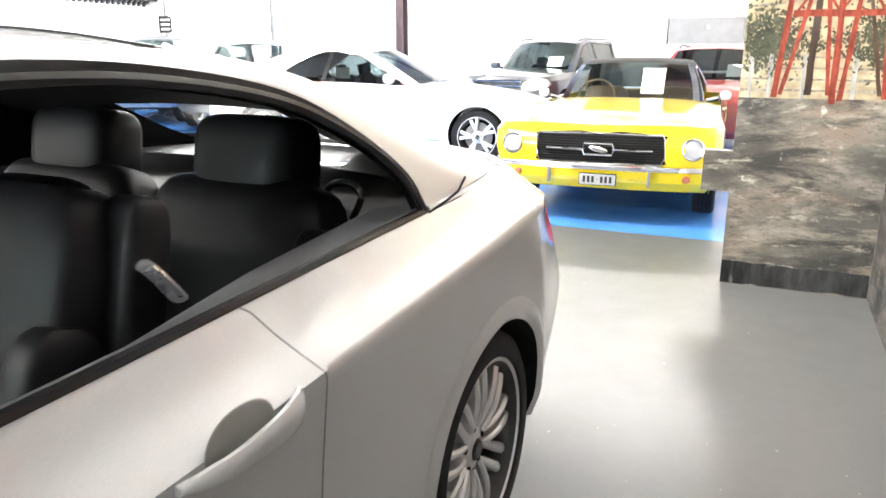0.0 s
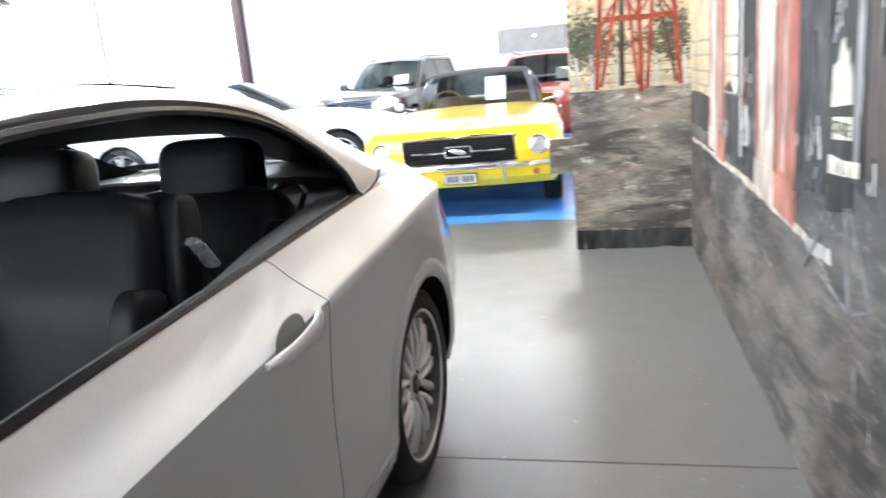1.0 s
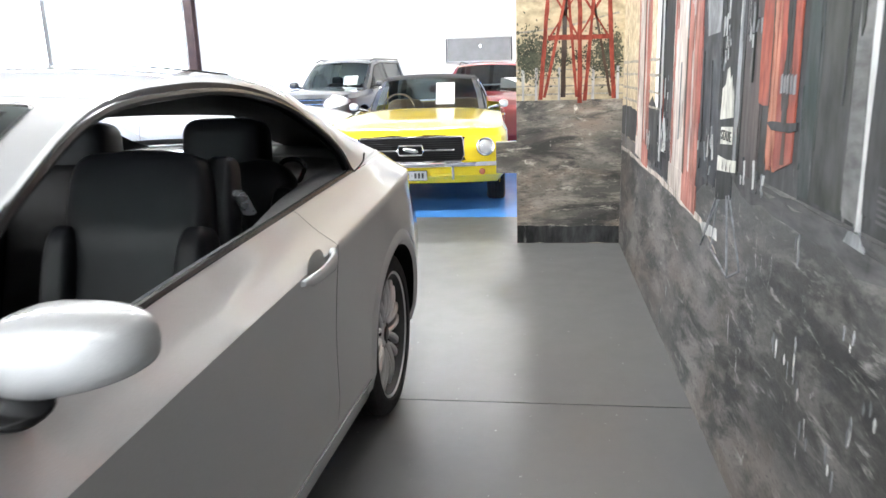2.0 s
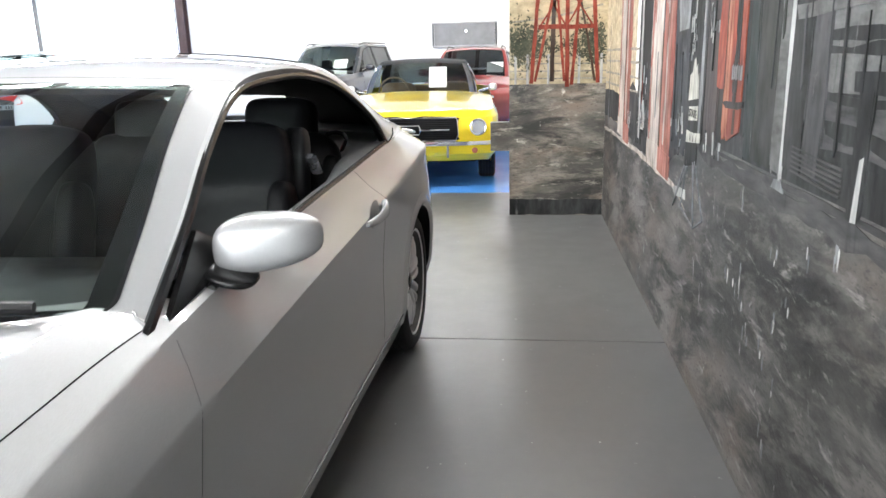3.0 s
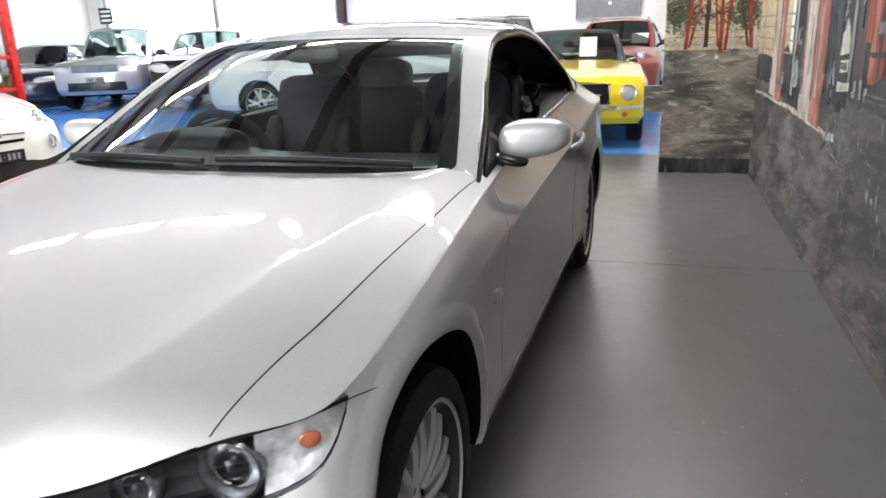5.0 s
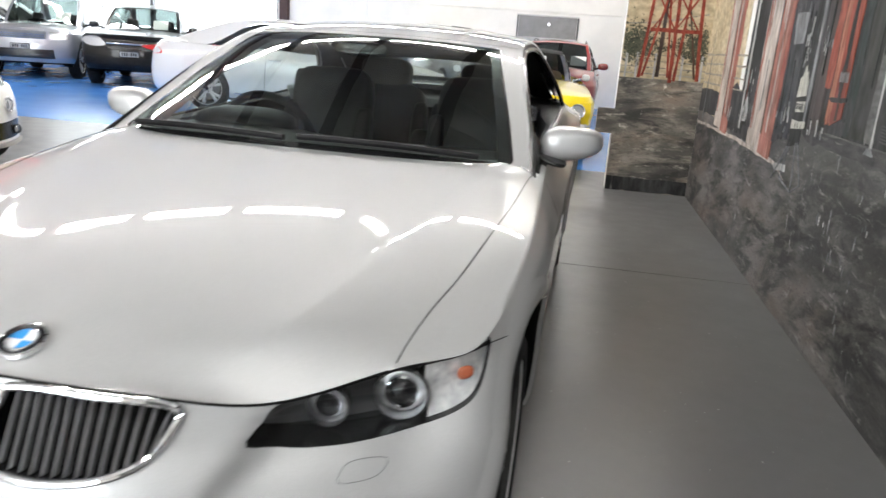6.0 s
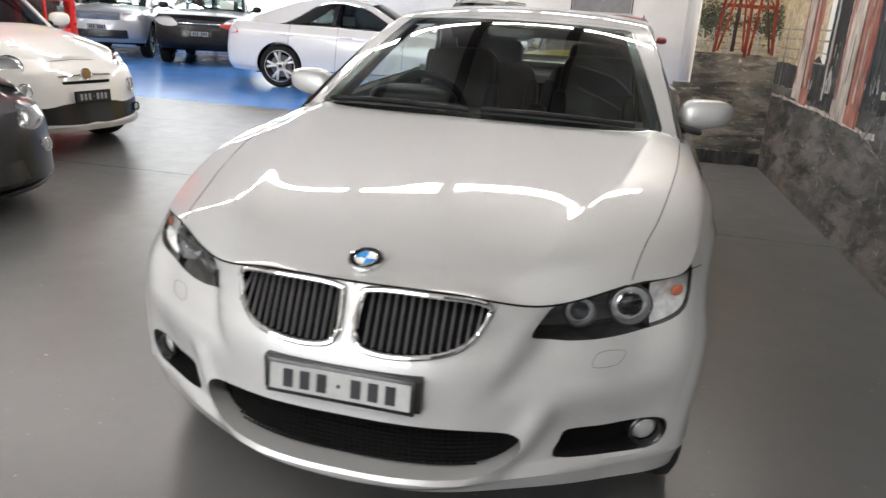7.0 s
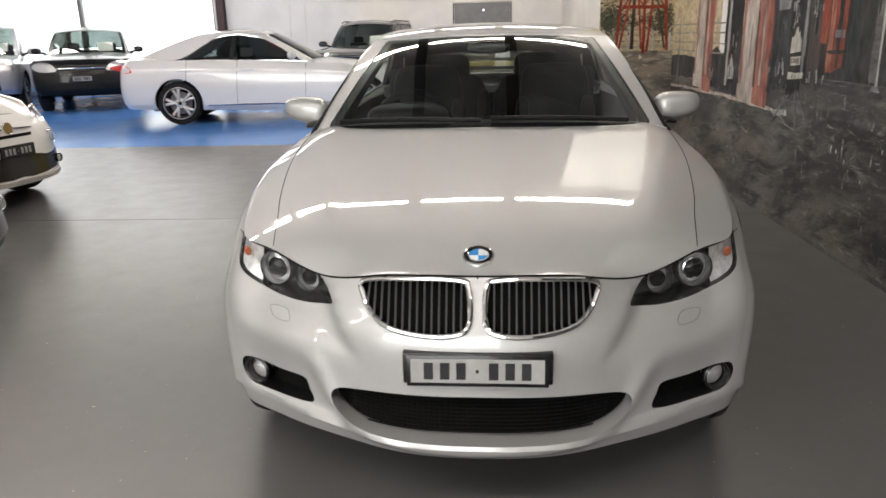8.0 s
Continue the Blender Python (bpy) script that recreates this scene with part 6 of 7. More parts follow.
def phone_box(x, y):
    b = thing("telephone_box", pose(x, y, 0), "red telephone box with glazed sides and yellow signs", "telephone box")
    h, s, H = .45, .09, 2.42
    for sx in (1, -1):
        for sy in (1, -1):
            part("corner_post", box(sx * h - (s if sx > 0 else 0), sx * h + (s if sx < 0 else 0), sy * h - (s if sy > 0 else 0), sy * h + (s if sy < 0 else 0), 0, H, .008), RED, b)
    part("roof", pillow(.47, .47, .16, .35, pose(0, 0, H + .02)), RED, b)
    part("plinth", box(-.47, .47, -.47, .47, 0, .10, .01), RED, b)
    pitch, z0 = .335, .24
    for k in range(4):
        m = pose(0, 0, 0, 0, 0, 90 * k)
        wl = part("glazed_side", box(-.36, .36, -.435, -.405, z0 - .14, z0 + .02, .004, m=m), RED, b)
        part("top_rail", box(-.36, .36, -.435, -.405, z0 + 6 * pitch - .02, H, .004, m=m), RED, wl)
        for i in range(1, 6):
            part("glazing_bar", box(-.36, .36, -.432, -.408, z0 + i * pitch - .022, z0 + i * pitch + .022, .003, m=m), RED, wl)
        for i in range(6):
            z = z0 + i * pitch
            if i == 3:
                part("sign_panel", box(-.245, .245, -.428, -.418, z + .07, z + .26, .003, m=m), SIGN_YELLOW, wl, "yellow sign with black capitals")
                lettering("TELEPHONE", .084, m @ pose(0, -.4285, z + .17, 90, 0, 0), BLACK_INK, wl)
            else:
                part("glazing_upright", box(-.018, .018, -.432, -.408, z + .022, z + pitch - .022, .003, m=m), RED, wl)
            for a, c in ((-.36, -.018), (.018, .36)):
                part("pane", box(a, c, -.424, -.420, z + .022, z + pitch - .022, m=m), CLEAR, wl)
    part("back_panel", box(-.30, .30, .30, .34, .7, 1.9, .01), GREY_TRIM, b)
    return b


phone_box(-7.07, 3.93)

# ---- painted mural ----
def rock_paint(name, lift=1.0, tilt=0.0, cast=(1, 1, 1)):
    """Dark rock in broad brush strokes, with pale drags, brown earth and thin white runs."""
    t = Tree(name)

    def tone(r, g, b):
        return (r * lift * cast[0], g * lift * cast[1], b * lift * cast[2])
    along = (1.0, 1.0, 3.6)
    a = t.noise(.8, 7, .62, (1.0, 1.0, 2.6), swirl=.35, tilt=tilt)
    col = t.ramp(a, [(.34, tone(.012, .012, .012)), (.47, tone(.040, .039, .037)), (.57, tone(.085, .080, .075)), (.72, tone(.16, .15, .14))])
    brown = t.ramp(t.noise(1.0, 6, .62, (1.0, 1.0, 2.4), swirl=.3, tilt=tilt), [(.50, (0, 0, 0)), (.68, (.75, .75, .75))])
    col = t.mix(brown, col, tone(.10, .074, .058))
    drag = t.noise(2.2, 9, .72, along, swirl=.5, tilt=tilt + 4)
    col = t.mix(t.ramp(drag, [(.48, (0, 0, 0)), (.64, (.75, .75, .75))]), col, tone(.15, .14, .13))
    black = t.noise(1.7, 9, .72, along, swirl=.4, tilt=tilt - 5)
    col = t.mix(t.ramp(black, [(.40, (.95, .95, .95)), (.52, (0, 0, 0))]), col, tone(.012, .012, .012))
    light = t.noise(5.0, 8, .74, (1.0, 1.0, 4.0), swirl=.4, tilt=tilt + 8)
    col = t.mix(t.ramp(light, [(.57, (0, 0, 0)), (.68, (.7, .7, .7))]), col, tone(.25, .24, .225))
    runs = t.ramp(t.noise(9, 8, .75, (1.0, 1.6, .5), swirl=.6), [(.61, (0, 0, 0)), (.67, (1, 1, 1))])
    mask = t.ramp(t.noise(1.3, 4, .6), [(.50, (0, 0, 0)), (.60, (1, 1, 1))])
    col = t.mix(t.mix(mask, (0, 0, 0), runs), col, tone(.46, .46, .45))
    hair = t.ramp(t.noise(34, 5, .7, (1.0, 1.0, 3.0), tilt=tilt), [(.32, (1, 1, 1)), (.44, (0, 0, 0))])
    col = t.mix(hair, col, tone(.020, .020, .020))
    t.link(col, t.p.inputs["Base Color"])
    t.link(span(t, drag, .40, .62), t.p.inputs["Roughness"])
    t.bump(t.noise(22, 8, .7, along), .35, .006)
    return t.m


def brushed(name, col, other, scale=5.0, stretch=(1, 1, .25), rough=.6, smudge=.0):
    t = Tree(name)
    f = t.noise(scale, 7, .7, stretch, swirl=.7)
    c = t.ramp(f, [(.36, col), (.62, other)])
    if smudge:
        soft = t.ramp(t.noise(2.8, 6, .62, (1, 1, .55), swirl=1.0), [(.47, (0, 0, 0)), (.66, (smudge,) * 3)])
        c = t.mix(soft, c, (.085, .086, .088))
        deep = t.ramp(t.noise(3.6, 6, .66, (1, 1, .4), swirl=.8), [(.34, (smudge,) * 3), (.47, (0, 0, 0))])
        c = t.mix(deep, c, (.016, .017, .018))
        scratch = t.ramp(t.noise(7.5, 6, .7, (1, 2.4, .45), swirl=.5), [(.63, (0, 0, 0)), (.70, (smudge,) * 3)])
        c = t.mix(scratch, c, (.30, .30, .295))
    g = t.ramp(t.noise(scale * 5, 4, .6, stretch), [(.30, (.5, .5, .5)), (.62, (1, 1, 1))])
    n = t.t.nodes.new("ShaderNodeMix")
    n.data_type, n.blend_type = "RGBA", "MULTIPLY"
    n.inputs[0].default_value = 1.0
    t.link(c, n.inputs[6])
    t.link(g, n.inputs[7])
    t.link(n.outputs[2], t.p.inputs["Base Color"])
    t.p.inputs["Roughness"].default_value = rough
    t.p.inputs["Specular IOR Level"].default_value = .13
    t.bump(f, .12, .003)
    return t.m


ROCK = rock_paint("painted_rock", 1.36, -7)
ROCK_EARTH = rock_paint("painted_earth_rock", 2.7, 0.0, (1.04, 1.0, .90))
M_DARK = brushed("mural_dark_panel", (.012, .013, .013), (.055, .056, .056), smudge=.8)
M_GREY = brushed("mural_grey", (.035, .035, .037), (.105, .105, .108), smudge=.8)
M_SLATE = brushed("mural_slate", (.055, .056, .058), (.13, .128, .126), 4, (1, .3, 1.5), smudge=.8)
M_PALE = brushed("mural_pale_grey", (.20, .21, .22), (.38, .39, .40), smudge=.5)
M_TAN = brushed("mural_sand_sky", (.52, .42, .27), (.64, .55, .38), 2.0, (1, 1, 1.5))
M_CREAM = brushed("mural_cream", (.46, .40, .35), (.68, .61, .55), smudge=.5)
M_RED = brushed("mural_red_post", (.34, .085, .065), (.50, .24, .19), smudge=.5)
M_ORANGE = brushed("mural_orange_red", (.28, .055, .035), (.44, .125, .08), 7, smudge=.5)
M_GREEN = brushed("mural_dark_green", (.020, .032, .030), (.055, .072, .068), smudge=.8)
M_WHITE = brushed("mural_white", (.38, .38, .37), (.62, .62, .60))
M_LEAF = brushed("mural_foliage", (.045, .050, .035), (.12, .125, .085), 14, (1, 1, 1))
M_BROWN = brushed("mural_brown", (.06, .035, .025), (.12, .075, .05), smudge=.5)
M_TOWER = brushed("mural_tower_red", (.20, .035, .022), (.38, .08, .05), 10, (1, 1, .4))
M_ROSE = brushed("mural_rose", (.30, .11, .085), (.52, .27, .21), smudge=.4)
M_PEACH = brushed("mural_peach_edge", (.36, .13, .085), (.54, .27, .19))
M_BONE = brushed("mural_bone_white", (.46, .45, .40), (.66, .65, .58), 6, (1, 1, .4))
M_BLUE_GREY = brushed("mural_blue_grey", (.030, .034, .040), (.095, .10, .108), 4, (1, 1, .5), smudge=.8)
M_UMBER = brushed("mural_umber_grey", (.050, .040, .040), (.125, .105, .10), 5, smudge=.6)
M_MOSS = brushed("mural_moss_black", (.020, .022, .020), (.060, .062, .055), 4, smudge=.6)
M_STONE = brushed("mural_stone_grey", (.115, .115, .113), (.23, .23, .222), 4, (1, .5, 1.2), smudge=.6)
M_FENCE = brushed("mural_fence", (.20, .18, .15), (.50, .46, .38), 12, (1, 1, 1))

mural = thing("wall_mural", pose(WALL_X, 0, 0), "painted mural of a station front above dark rock", "mural")


def rough_edge(poly, amount, step=.12, seed=0):
    """Breaks up the straight edges of an outline, as a brush leaves them."""
    rnd = random.Random(seed)
    out = []
    for (a, b), (c, d) in zip(poly, poly[1:] + poly[:1]):
        n = max(1, int(math.hypot(c - a, d - b) / step))
        for i in range(n):
            k = i / n
            j = amount if i else amount * .4
            out.append((a + (c - a) * k + rnd.uniform(-j, j), b + (d - b) * k + rnd.uniform(-j, j)))
    return out


def fringe(bm, poly, d, place, seed, reach):
    """Thin brush tails that cross the upright edges of a patch and carry its paint past them."""
    rnd = random.Random(seed + 900)
    for (a, b), (c, e) in zip(poly, poly[1:] + poly[:1]):
        z0, z1 = min(b, e), min(max(b, e), 1.75)
        if z1 - z0 < .12 or abs(a - c) > .4 * abs(b - e):
            continue
        for i in range(int((z1 - z0) * 16)):
            z = rnd.uniform(z0, z1)
            long = rnd.uniform(.05, .22)
            y = a + (c - a) * (z - b) / (e - b) + rnd.uniform(-reach, reach)
            wd, lean = rnd.uniform(.002, .007), rnd.uniform(-.006, .006)
            tail = [(y - wd, z), (y, z - .02), (y + wd, z), (y + wd * .7 + lean, z + long * .7), (y + lean, z + long), (y - wd * .6 + lean, z + long * .6)]
            merge(bm, slab(rough_edge(tail, .001, .06, seed + i), -d - .00004 * (i % 6 + 1), place))


def on_wall(name, poly, mat, level, label="", amount=.008, seed=0, reach=.0):
    """A painted patch on the long wall, outline in (y, z)."""
    d = .003 + level * .0007
    place = lambda a, b, q: Vector((q, a, b))
    bm = slab(rough_edge(poly, amount, .10, seed), -d, place)
    if reach:
        fringe(bm, poly, d, place, seed, reach)
    return part(name, bm, mat, mural, label)


def rect(y0, y1, z0, z1):
    return [(y0, z0), (y1, z0), (y1, z1), (y0, z1)]


TOP = 2.9
part("rock_ground", slab(rect(FRONT_Y + .01, STUB_Y - .002, 0, 1.02), -.003, lambda a, b, q: Vector((q, a, b))), ROCK, mural, "dark painted rock with pale streaks")
part("station_wall", slab([(FRONT_Y + .01, 1.02), (1.75, 1.02), (1.75, TOP), (FRONT_Y + .01, TOP)], -.003, lambda a, b, q: Vector((q, a, b))), M_DARK, mural)
part("sky", slab([(3.28, .86), (STUB_Y - .002, .86), (STUB_Y - .002, TOP), (3.28, TOP)], -.0034, lambda a, b, q: Vector((q, a, b))), M_TAN, mural)
on_wall("station_side", [(1.70, .98), (2.30, .80), (3.30, .80), (3.30, 1.10), (2.98, 1.14), (2.98, TOP), (1.70, TOP)], M_GREY, 1, seed=1)
on_wall("dark_bay", rect(2.72, 3.00, .90, TOP), M_DARK, 2, seed=2, reach=.03)
on_wall("hill", [(3.3, .86), (STUB_Y - .002, .86), (STUB_Y - .002, 1.06), (4.3, 1.08), (3.3, 1.02)], M_GREY, 2, seed=4)
on_wall("dark_bank", [(2.95, .82), (3.50, .82), (3.52, 1.12), (3.34, 1.17), (3.16, 1.10), (2.95, 1.16)], M_DARK, 3, amount=.025, seed=5)
for z in (1.12, 1.20, 1.29, 1.37):
    on_wall("fence_rail", rect(3.97, STUB_Y - .003, z - .008, z + .008), M_FENCE, 3, amount=.004, seed=int(z * 100))
    on_wall("fence_rail", rect(3.02, 3.50, z - .006, z + .006), M_FENCE, 4, amount=.004, seed=int(z * 100) + 7)
on_wall("tall_weed", [(4.55, .80), (4.60, .80), (4.57, 1.60)], M_PALE, 3, seed=6)


def painted_post(y0, y1, z0, tag):
    m = (y0 + y1) / 2 - .02
    on_wall("red_post_face", rect(y0, m, z0, TOP), M_RED, 4, "weathered red painted post", .004, tag, .02)
    on_wall("cream_post_face", rect(m, y1, z0 + .01, TOP), M_CREAM, 4, "", .004, tag + 1, .02)
    on_wall("post_edge", rect(m - .018, m + .012, z0 + .01, TOP), M_BROWN, 5, "", .004, tag + 2)
    on_wall("rose_streak", rect(y1 - .035, y1 - .012, z0 + .08, TOP), M_RED, 5, "", .008, tag + 5, .02)
    on_wall("rose_streak", rect(y0 + .07, y0 + .10, z0 + .05, TOP), M_ROSE, 5, "", .010, tag + 6, .03)
    on_wall("rose_streak", rect(y0 + .14, y0 + .155, z0 + .12, TOP), M_CREAM, 5, "", .006, tag + 7, .02)
    on_wall("red_post_base", [(y0 - .02, z0 - .03), (m, z0 - .02), (m, z0 + .10), (y0 - .02, z0 + .08)], M_RED, 6, "", .006, tag + 3)
    on_wall("cream_post_base", [(m, z0 - .02), (y1 + .03, z0 + .0), (y1 + .03, z0 + .11), (m, z0 + .10)], M_CREAM, 6, "", .006, tag + 4)


painted_post(3.46, 3.96, .80, 20)
painted_post(2.12, 2.70, .79, 30)
on_wall("thin_dark_post", rect(3.06, 3.12, .82, TOP), M_DARK, 4, seed=40, reach=.02)
on_wall("thin_white_line", rect(3.01, 3.055, .86, TOP), M_WHITE, 5, amount=.006, seed=41)
on_wall("white_splash", [(2.86, .92), (2.98, .92), (2.99, 1.0), (2.92, 1.12), (2.86, 1.0)], M_WHITE, 5, amount=.02, seed=43)
on_wall("white_rag", [(1.99, .752), (1.92, .775), (1.74, .792), (1.73, .752), (1.80, .742), (1.92, .722)], M_WHITE, 5, amount=.02, seed=44)
# platform edge lines
on_wall("platform_edge", [(1.62, 1.012), (1.62, .998), (.55, .995), (-3.0, .995), (-3.0, 1.006), (.55, 1.012)], M_SLATE, 4, amount=.004, seed=45)
on_wall("platform_shade", [(1.60, .998), (.4, .995), (-3.0, .995), (-3.0, .93), (.4, .94), (1.45, .95)], M_SLATE, 3, amount=.015, seed=46)
on_wall("ground_line", [(4.82, .745), (4.82, .765), (3.2, .79), (2.0, .775), (1.72, .70), (2.0, .75), (3.2, .765)], M_CREAM, 4, amount=.006, seed=47)
# grey wall between the posts and the board
on_wall("blue_grey_wall", rect(1.80, 2.10, .92, TOP), M_BLUE_GREY, 2, seed=120, reach=.03)
on_wall("brown_grey_wall", rect(1.33, 1.54, .98, TOP), M_UMBER, 2, seed=121, reach=.03)
on_wall("pale_block", [(1.84, 1.44), (2.02, 1.43), (2.06, 1.60), (1.82, 1.60)], M_PALE, 3, amount=.015, seed=122, reach=.015)
# white sign board on a dark post
on_wall("dark_band", [(1.775, .88), (1.585, .915), (1.585, 1.55), (1.80, 1.55)], M_DARK, 4, amount=.006, seed=49, reach=.015)
on_wall("white_board", [(1.765, 1.155), (1.595, 1.172), (1.60, 1.235), (1.615, 1.268), (1.625, 1.25), (1.64, 1.302), (1.655, 1.285), (1.675, 1.325), (1.70, 1.318), (1.715, 1.27), (1.755, 1.255)], M_BONE, 5, amount=.004, seed=50)
on_wall("white_board", [(1.742, 1.074), (1.592, 1.086), (1.592, 1.142), (1.742, 1.132)], M_BONE, 6, amount=.004, seed=55)
on_wall("white_board", [(1.764, .984), (1.53, 1.003), (1.53, 1.044), (1.764, 1.032)], M_BONE, 6, amount=.006, seed=56)
lettering("STATE", .046, pose(-.0082, 1.667, 1.107, 90, 0, -90), BLACK_INK, mural)
for k in range(3):
    on_wall("dark_stroke", [(1.70 - k * .05, .998), (1.69 - k * .05, .998), (1.695 - k * .05, 1.028)], M_DARK, 7, amount=.003, seed=57 + k)
on_wall("pole", rect(1.545, 1.577, 1.04, TOP), M_PALE, 5, amount=.005, seed=52, reach=.012)
on_wall("pole_shade", rect(1.51, 1.535, 1.0, TOP), M_DARK, 5, amount=.004, seed=53)
# hanging red cloth with dark stripes
on_wall("red_cloth", [(1.225, 1.225), (1.30, 1.22), (1.335, 1.23), (1.36, TOP), (1.225, TOP)], M_ORANGE, 5, "hanging orange-red cloth", .008, 60)
on_wall("red_cloth", [(1.035, 1.098), (1.10, 1.078), (1.15, 1.062), (1.19, 1.072), (1.23, 1.055), (1.245, TOP), (1.02, TOP)], M_ORANGE, 6, "hanging orange-red cloth", .006, 61)
on_wall("cloth_edge", rect(1.205, 1.222, 1.06, TOP), M_PEACH, 7, amount=.004, seed=161, reach=.006)
on_wall("cloth_edge", rect(1.178, 1.188, 1.10, TOP), M_PEACH, 7, amount=.004, seed=162, reach=.006)
on_wall("dark_stripe", rect(1.085, 1.125, 1.19, TOP), M_DARK, 7, amount=.005, seed=62, reach=.008)
on_wall("dark_stripe", rect(1.235, 1.245, 1.07, TOP), M_BROWN, 7, amount=.004, seed=63)
on_wall("dark_belt", [(1.01, 1.176), (1.06, 1.166), (1.20, 1.162), (1.24, 1.18), (1.20, 1.188), (1.06, 1.190), (1.01, 1.194)], M_DARK, 8, amount=.005, seed=64)
on_wall("cloth_fold", [(1.205, 1.165), (1.19, 1.165), (1.160, 1.06), (1.172, 1.058)], M_PEACH, 7, amount=.003, seed=164)
on_wall("dark_stripe", rect(1.085, 1.110, 1.085, 1.165), M_BROWN, 7, amount=.004, seed=165)
for k in range(5):
    y = 1.035 + k * .024
    on_wall("pale_patch", [(y, 1.262), (y + .016, 1.258), (y + .018, 1.30), (y + .003, 1.306)], M_PALE, 9, amount=.004, seed=65 + k)
on_wall("green_post", rect(.905, .975, 1.03, TOP), M_GREEN, 5, seed=166, reach=.015)
on_wall("dark_doorway", rect(.72, .905, 1.03, TOP), M_MOSS, 4, seed=67, reach=.02)
on_wall("pale_pole", rect(.652, .712, 1.03, TOP), M_STONE, 5, amount=.006, seed=167, reach=.012)
on_wall("white_pole", [(.622, 1.01), (.640, 1.01), (.652, TOP), (.625, TOP)], M_WHITE, 6, amount=.004, seed=68)
on_wall("pole_foot", [(.59, .985), (.69, .985), (.67, 1.008), (.62, 1.015)], M_PALE, 6, amount=.008, seed=69)
on_wall("dark_door", rect(.50, .622, 1.05, TOP), M_DARK, 5, seed=71, reach=.012)
on_wall("grey_door_frame", rect(.395, .485, 1.06, TOP), M_GREY, 5, seed=70, reach=.015)
# pale stone courses of the station front
rnd = random.Random(31)
for i in range(9):
    z = 1.12 + i * .13
    y = -3.0
    while y < .38:
        w = min(rnd.uniform(.22, .55), .39 - y)
        on_wall("painted_block", rect(y + .004, y + w, z + .004, z + .122), rnd.choice((M_STONE, M_STONE, M_SLATE)), 2, amount=.010, seed=80 + i)
        y += w
    on_wall("course_line", [(-3.0, z - .006), (.39, z - .010), (.39, z + .010), (-.6, z + .006), (-3.0, z + .008)], M_DARK, 3, amount=.008, seed=180 + i)
on_wall("dark_beam", [(-.4, 1.345), (.395, 1.34), (.395, 1.357), (-.4, 1.365)], M_DARK, 4, seed=95)
on_wall("pale_awning", [(-3.0, 1.48), (.60, 1.425), (.62, 1.46), (-3.0, 1.56)], M_STONE, 6, amount=.008, seed=99)
on_wall("bench_top", [(-.35, 1.265), (.245, 1.266), (.250, 1.305), (-.35, 1.31)], M_DARK, 5, amount=.010, seed=96)
on_wall("bench_leg", [(.165, 1.0), (.215, 1.0), (.205, 1.266), (.150, 1.266)], M_DARK, 6, seed=97, reach=.008)
on_wall("bench_leg_light", [(.165, 1.0), (.190, 1.0), (.178, 1.13), (.160, 1.14)], M_WHITE, 7, amount=.004, seed=98)
on_wall("low_shade", [(-.6, 1.10), (.37, 1.165), (.38, 1.19), (.1, 1.178), (-.6, 1.15)], M_DARK, 4, amount=.012, seed=100)
for i in range(6):
    on_wall("crate_slat", [(.26, 1.035 + i * .012), (.56, 1.05 + i * .012), (.56, 1.055 + i * .012), (.26, 1.04 + i * .012)], M_SLATE, 6, amount=.002, seed=110 + i)
# white scribbles of dry brush
rnd = random.Random(23)
for y, z, n, wide, high in ((1.71, 1.42, 16, .035, .10), (1.45, 1.42, 18, .05, .06), (2.86, 1.10, 14, .07, .20), (1.95, 1.0, 12, .09, .07), (2.95, .95, 10, .08, .06), (3.42, .90, 8, .06, .05), (1.4, .99, 8, .08, .02)):
    for k in range(n):
        a, b = y + rnd.gauss(0, wide), z + rnd.gauss(0, high * .5)
        h, w, lean = rnd.uniform(.02, .09), rnd.uniform(.0015, .005), rnd.gauss(0, .012)
        part("dry_brush", slab(rough_edge([(a - w, b), (a + w, b - .006), (a + w + lean, b + h), (a + lean, b + h * 1.06)], .0015, .02, k), -.0088 - .0001 * (k % 5), lambda p, q, d: Vector((d, p, q))), rnd.choice((M_PALE, M_WHITE, M_SLATE)), mural)
# white paint runs down the rock
rnd = random.Random(5)
RUNS = ((1.05, .64), (.92, .66), (.86, .56), (.81, .50), (.97, .60), (.62, .78), (.59, .63), (.50, .72), (.66, .50), (.56, .44), (.58, .26), (.95, .90), (.40, .86), (.22, .90), (2.64, .29), (2.80, .10), (-.3, .60), (-.7, .45), (-1.4, .7))
for i, (y, z) in enumerate(RUNS):
    for k in range(rnd.randint(2, 4)):
        a, b = y + rnd.uniform(-.03, .03), z + rnd.uniform(-.03, .04)
        hgt, wd = rnd.uniform(.012, .05), rnd.uniform(.002, .007)
        pts = [(a - wd, b), (a - wd * .3, b - hgt), (a + wd * .3, b - hgt * 1.02), (a + wd, b), (a, b + wd * 2)]
        part("paint_run", slab(rough_edge(pts, .0025, .015, i * 7 + k), -.0042, lambda p, q, d: Vector((d, p, q))), M_PALE if k else M_WHITE, mural)
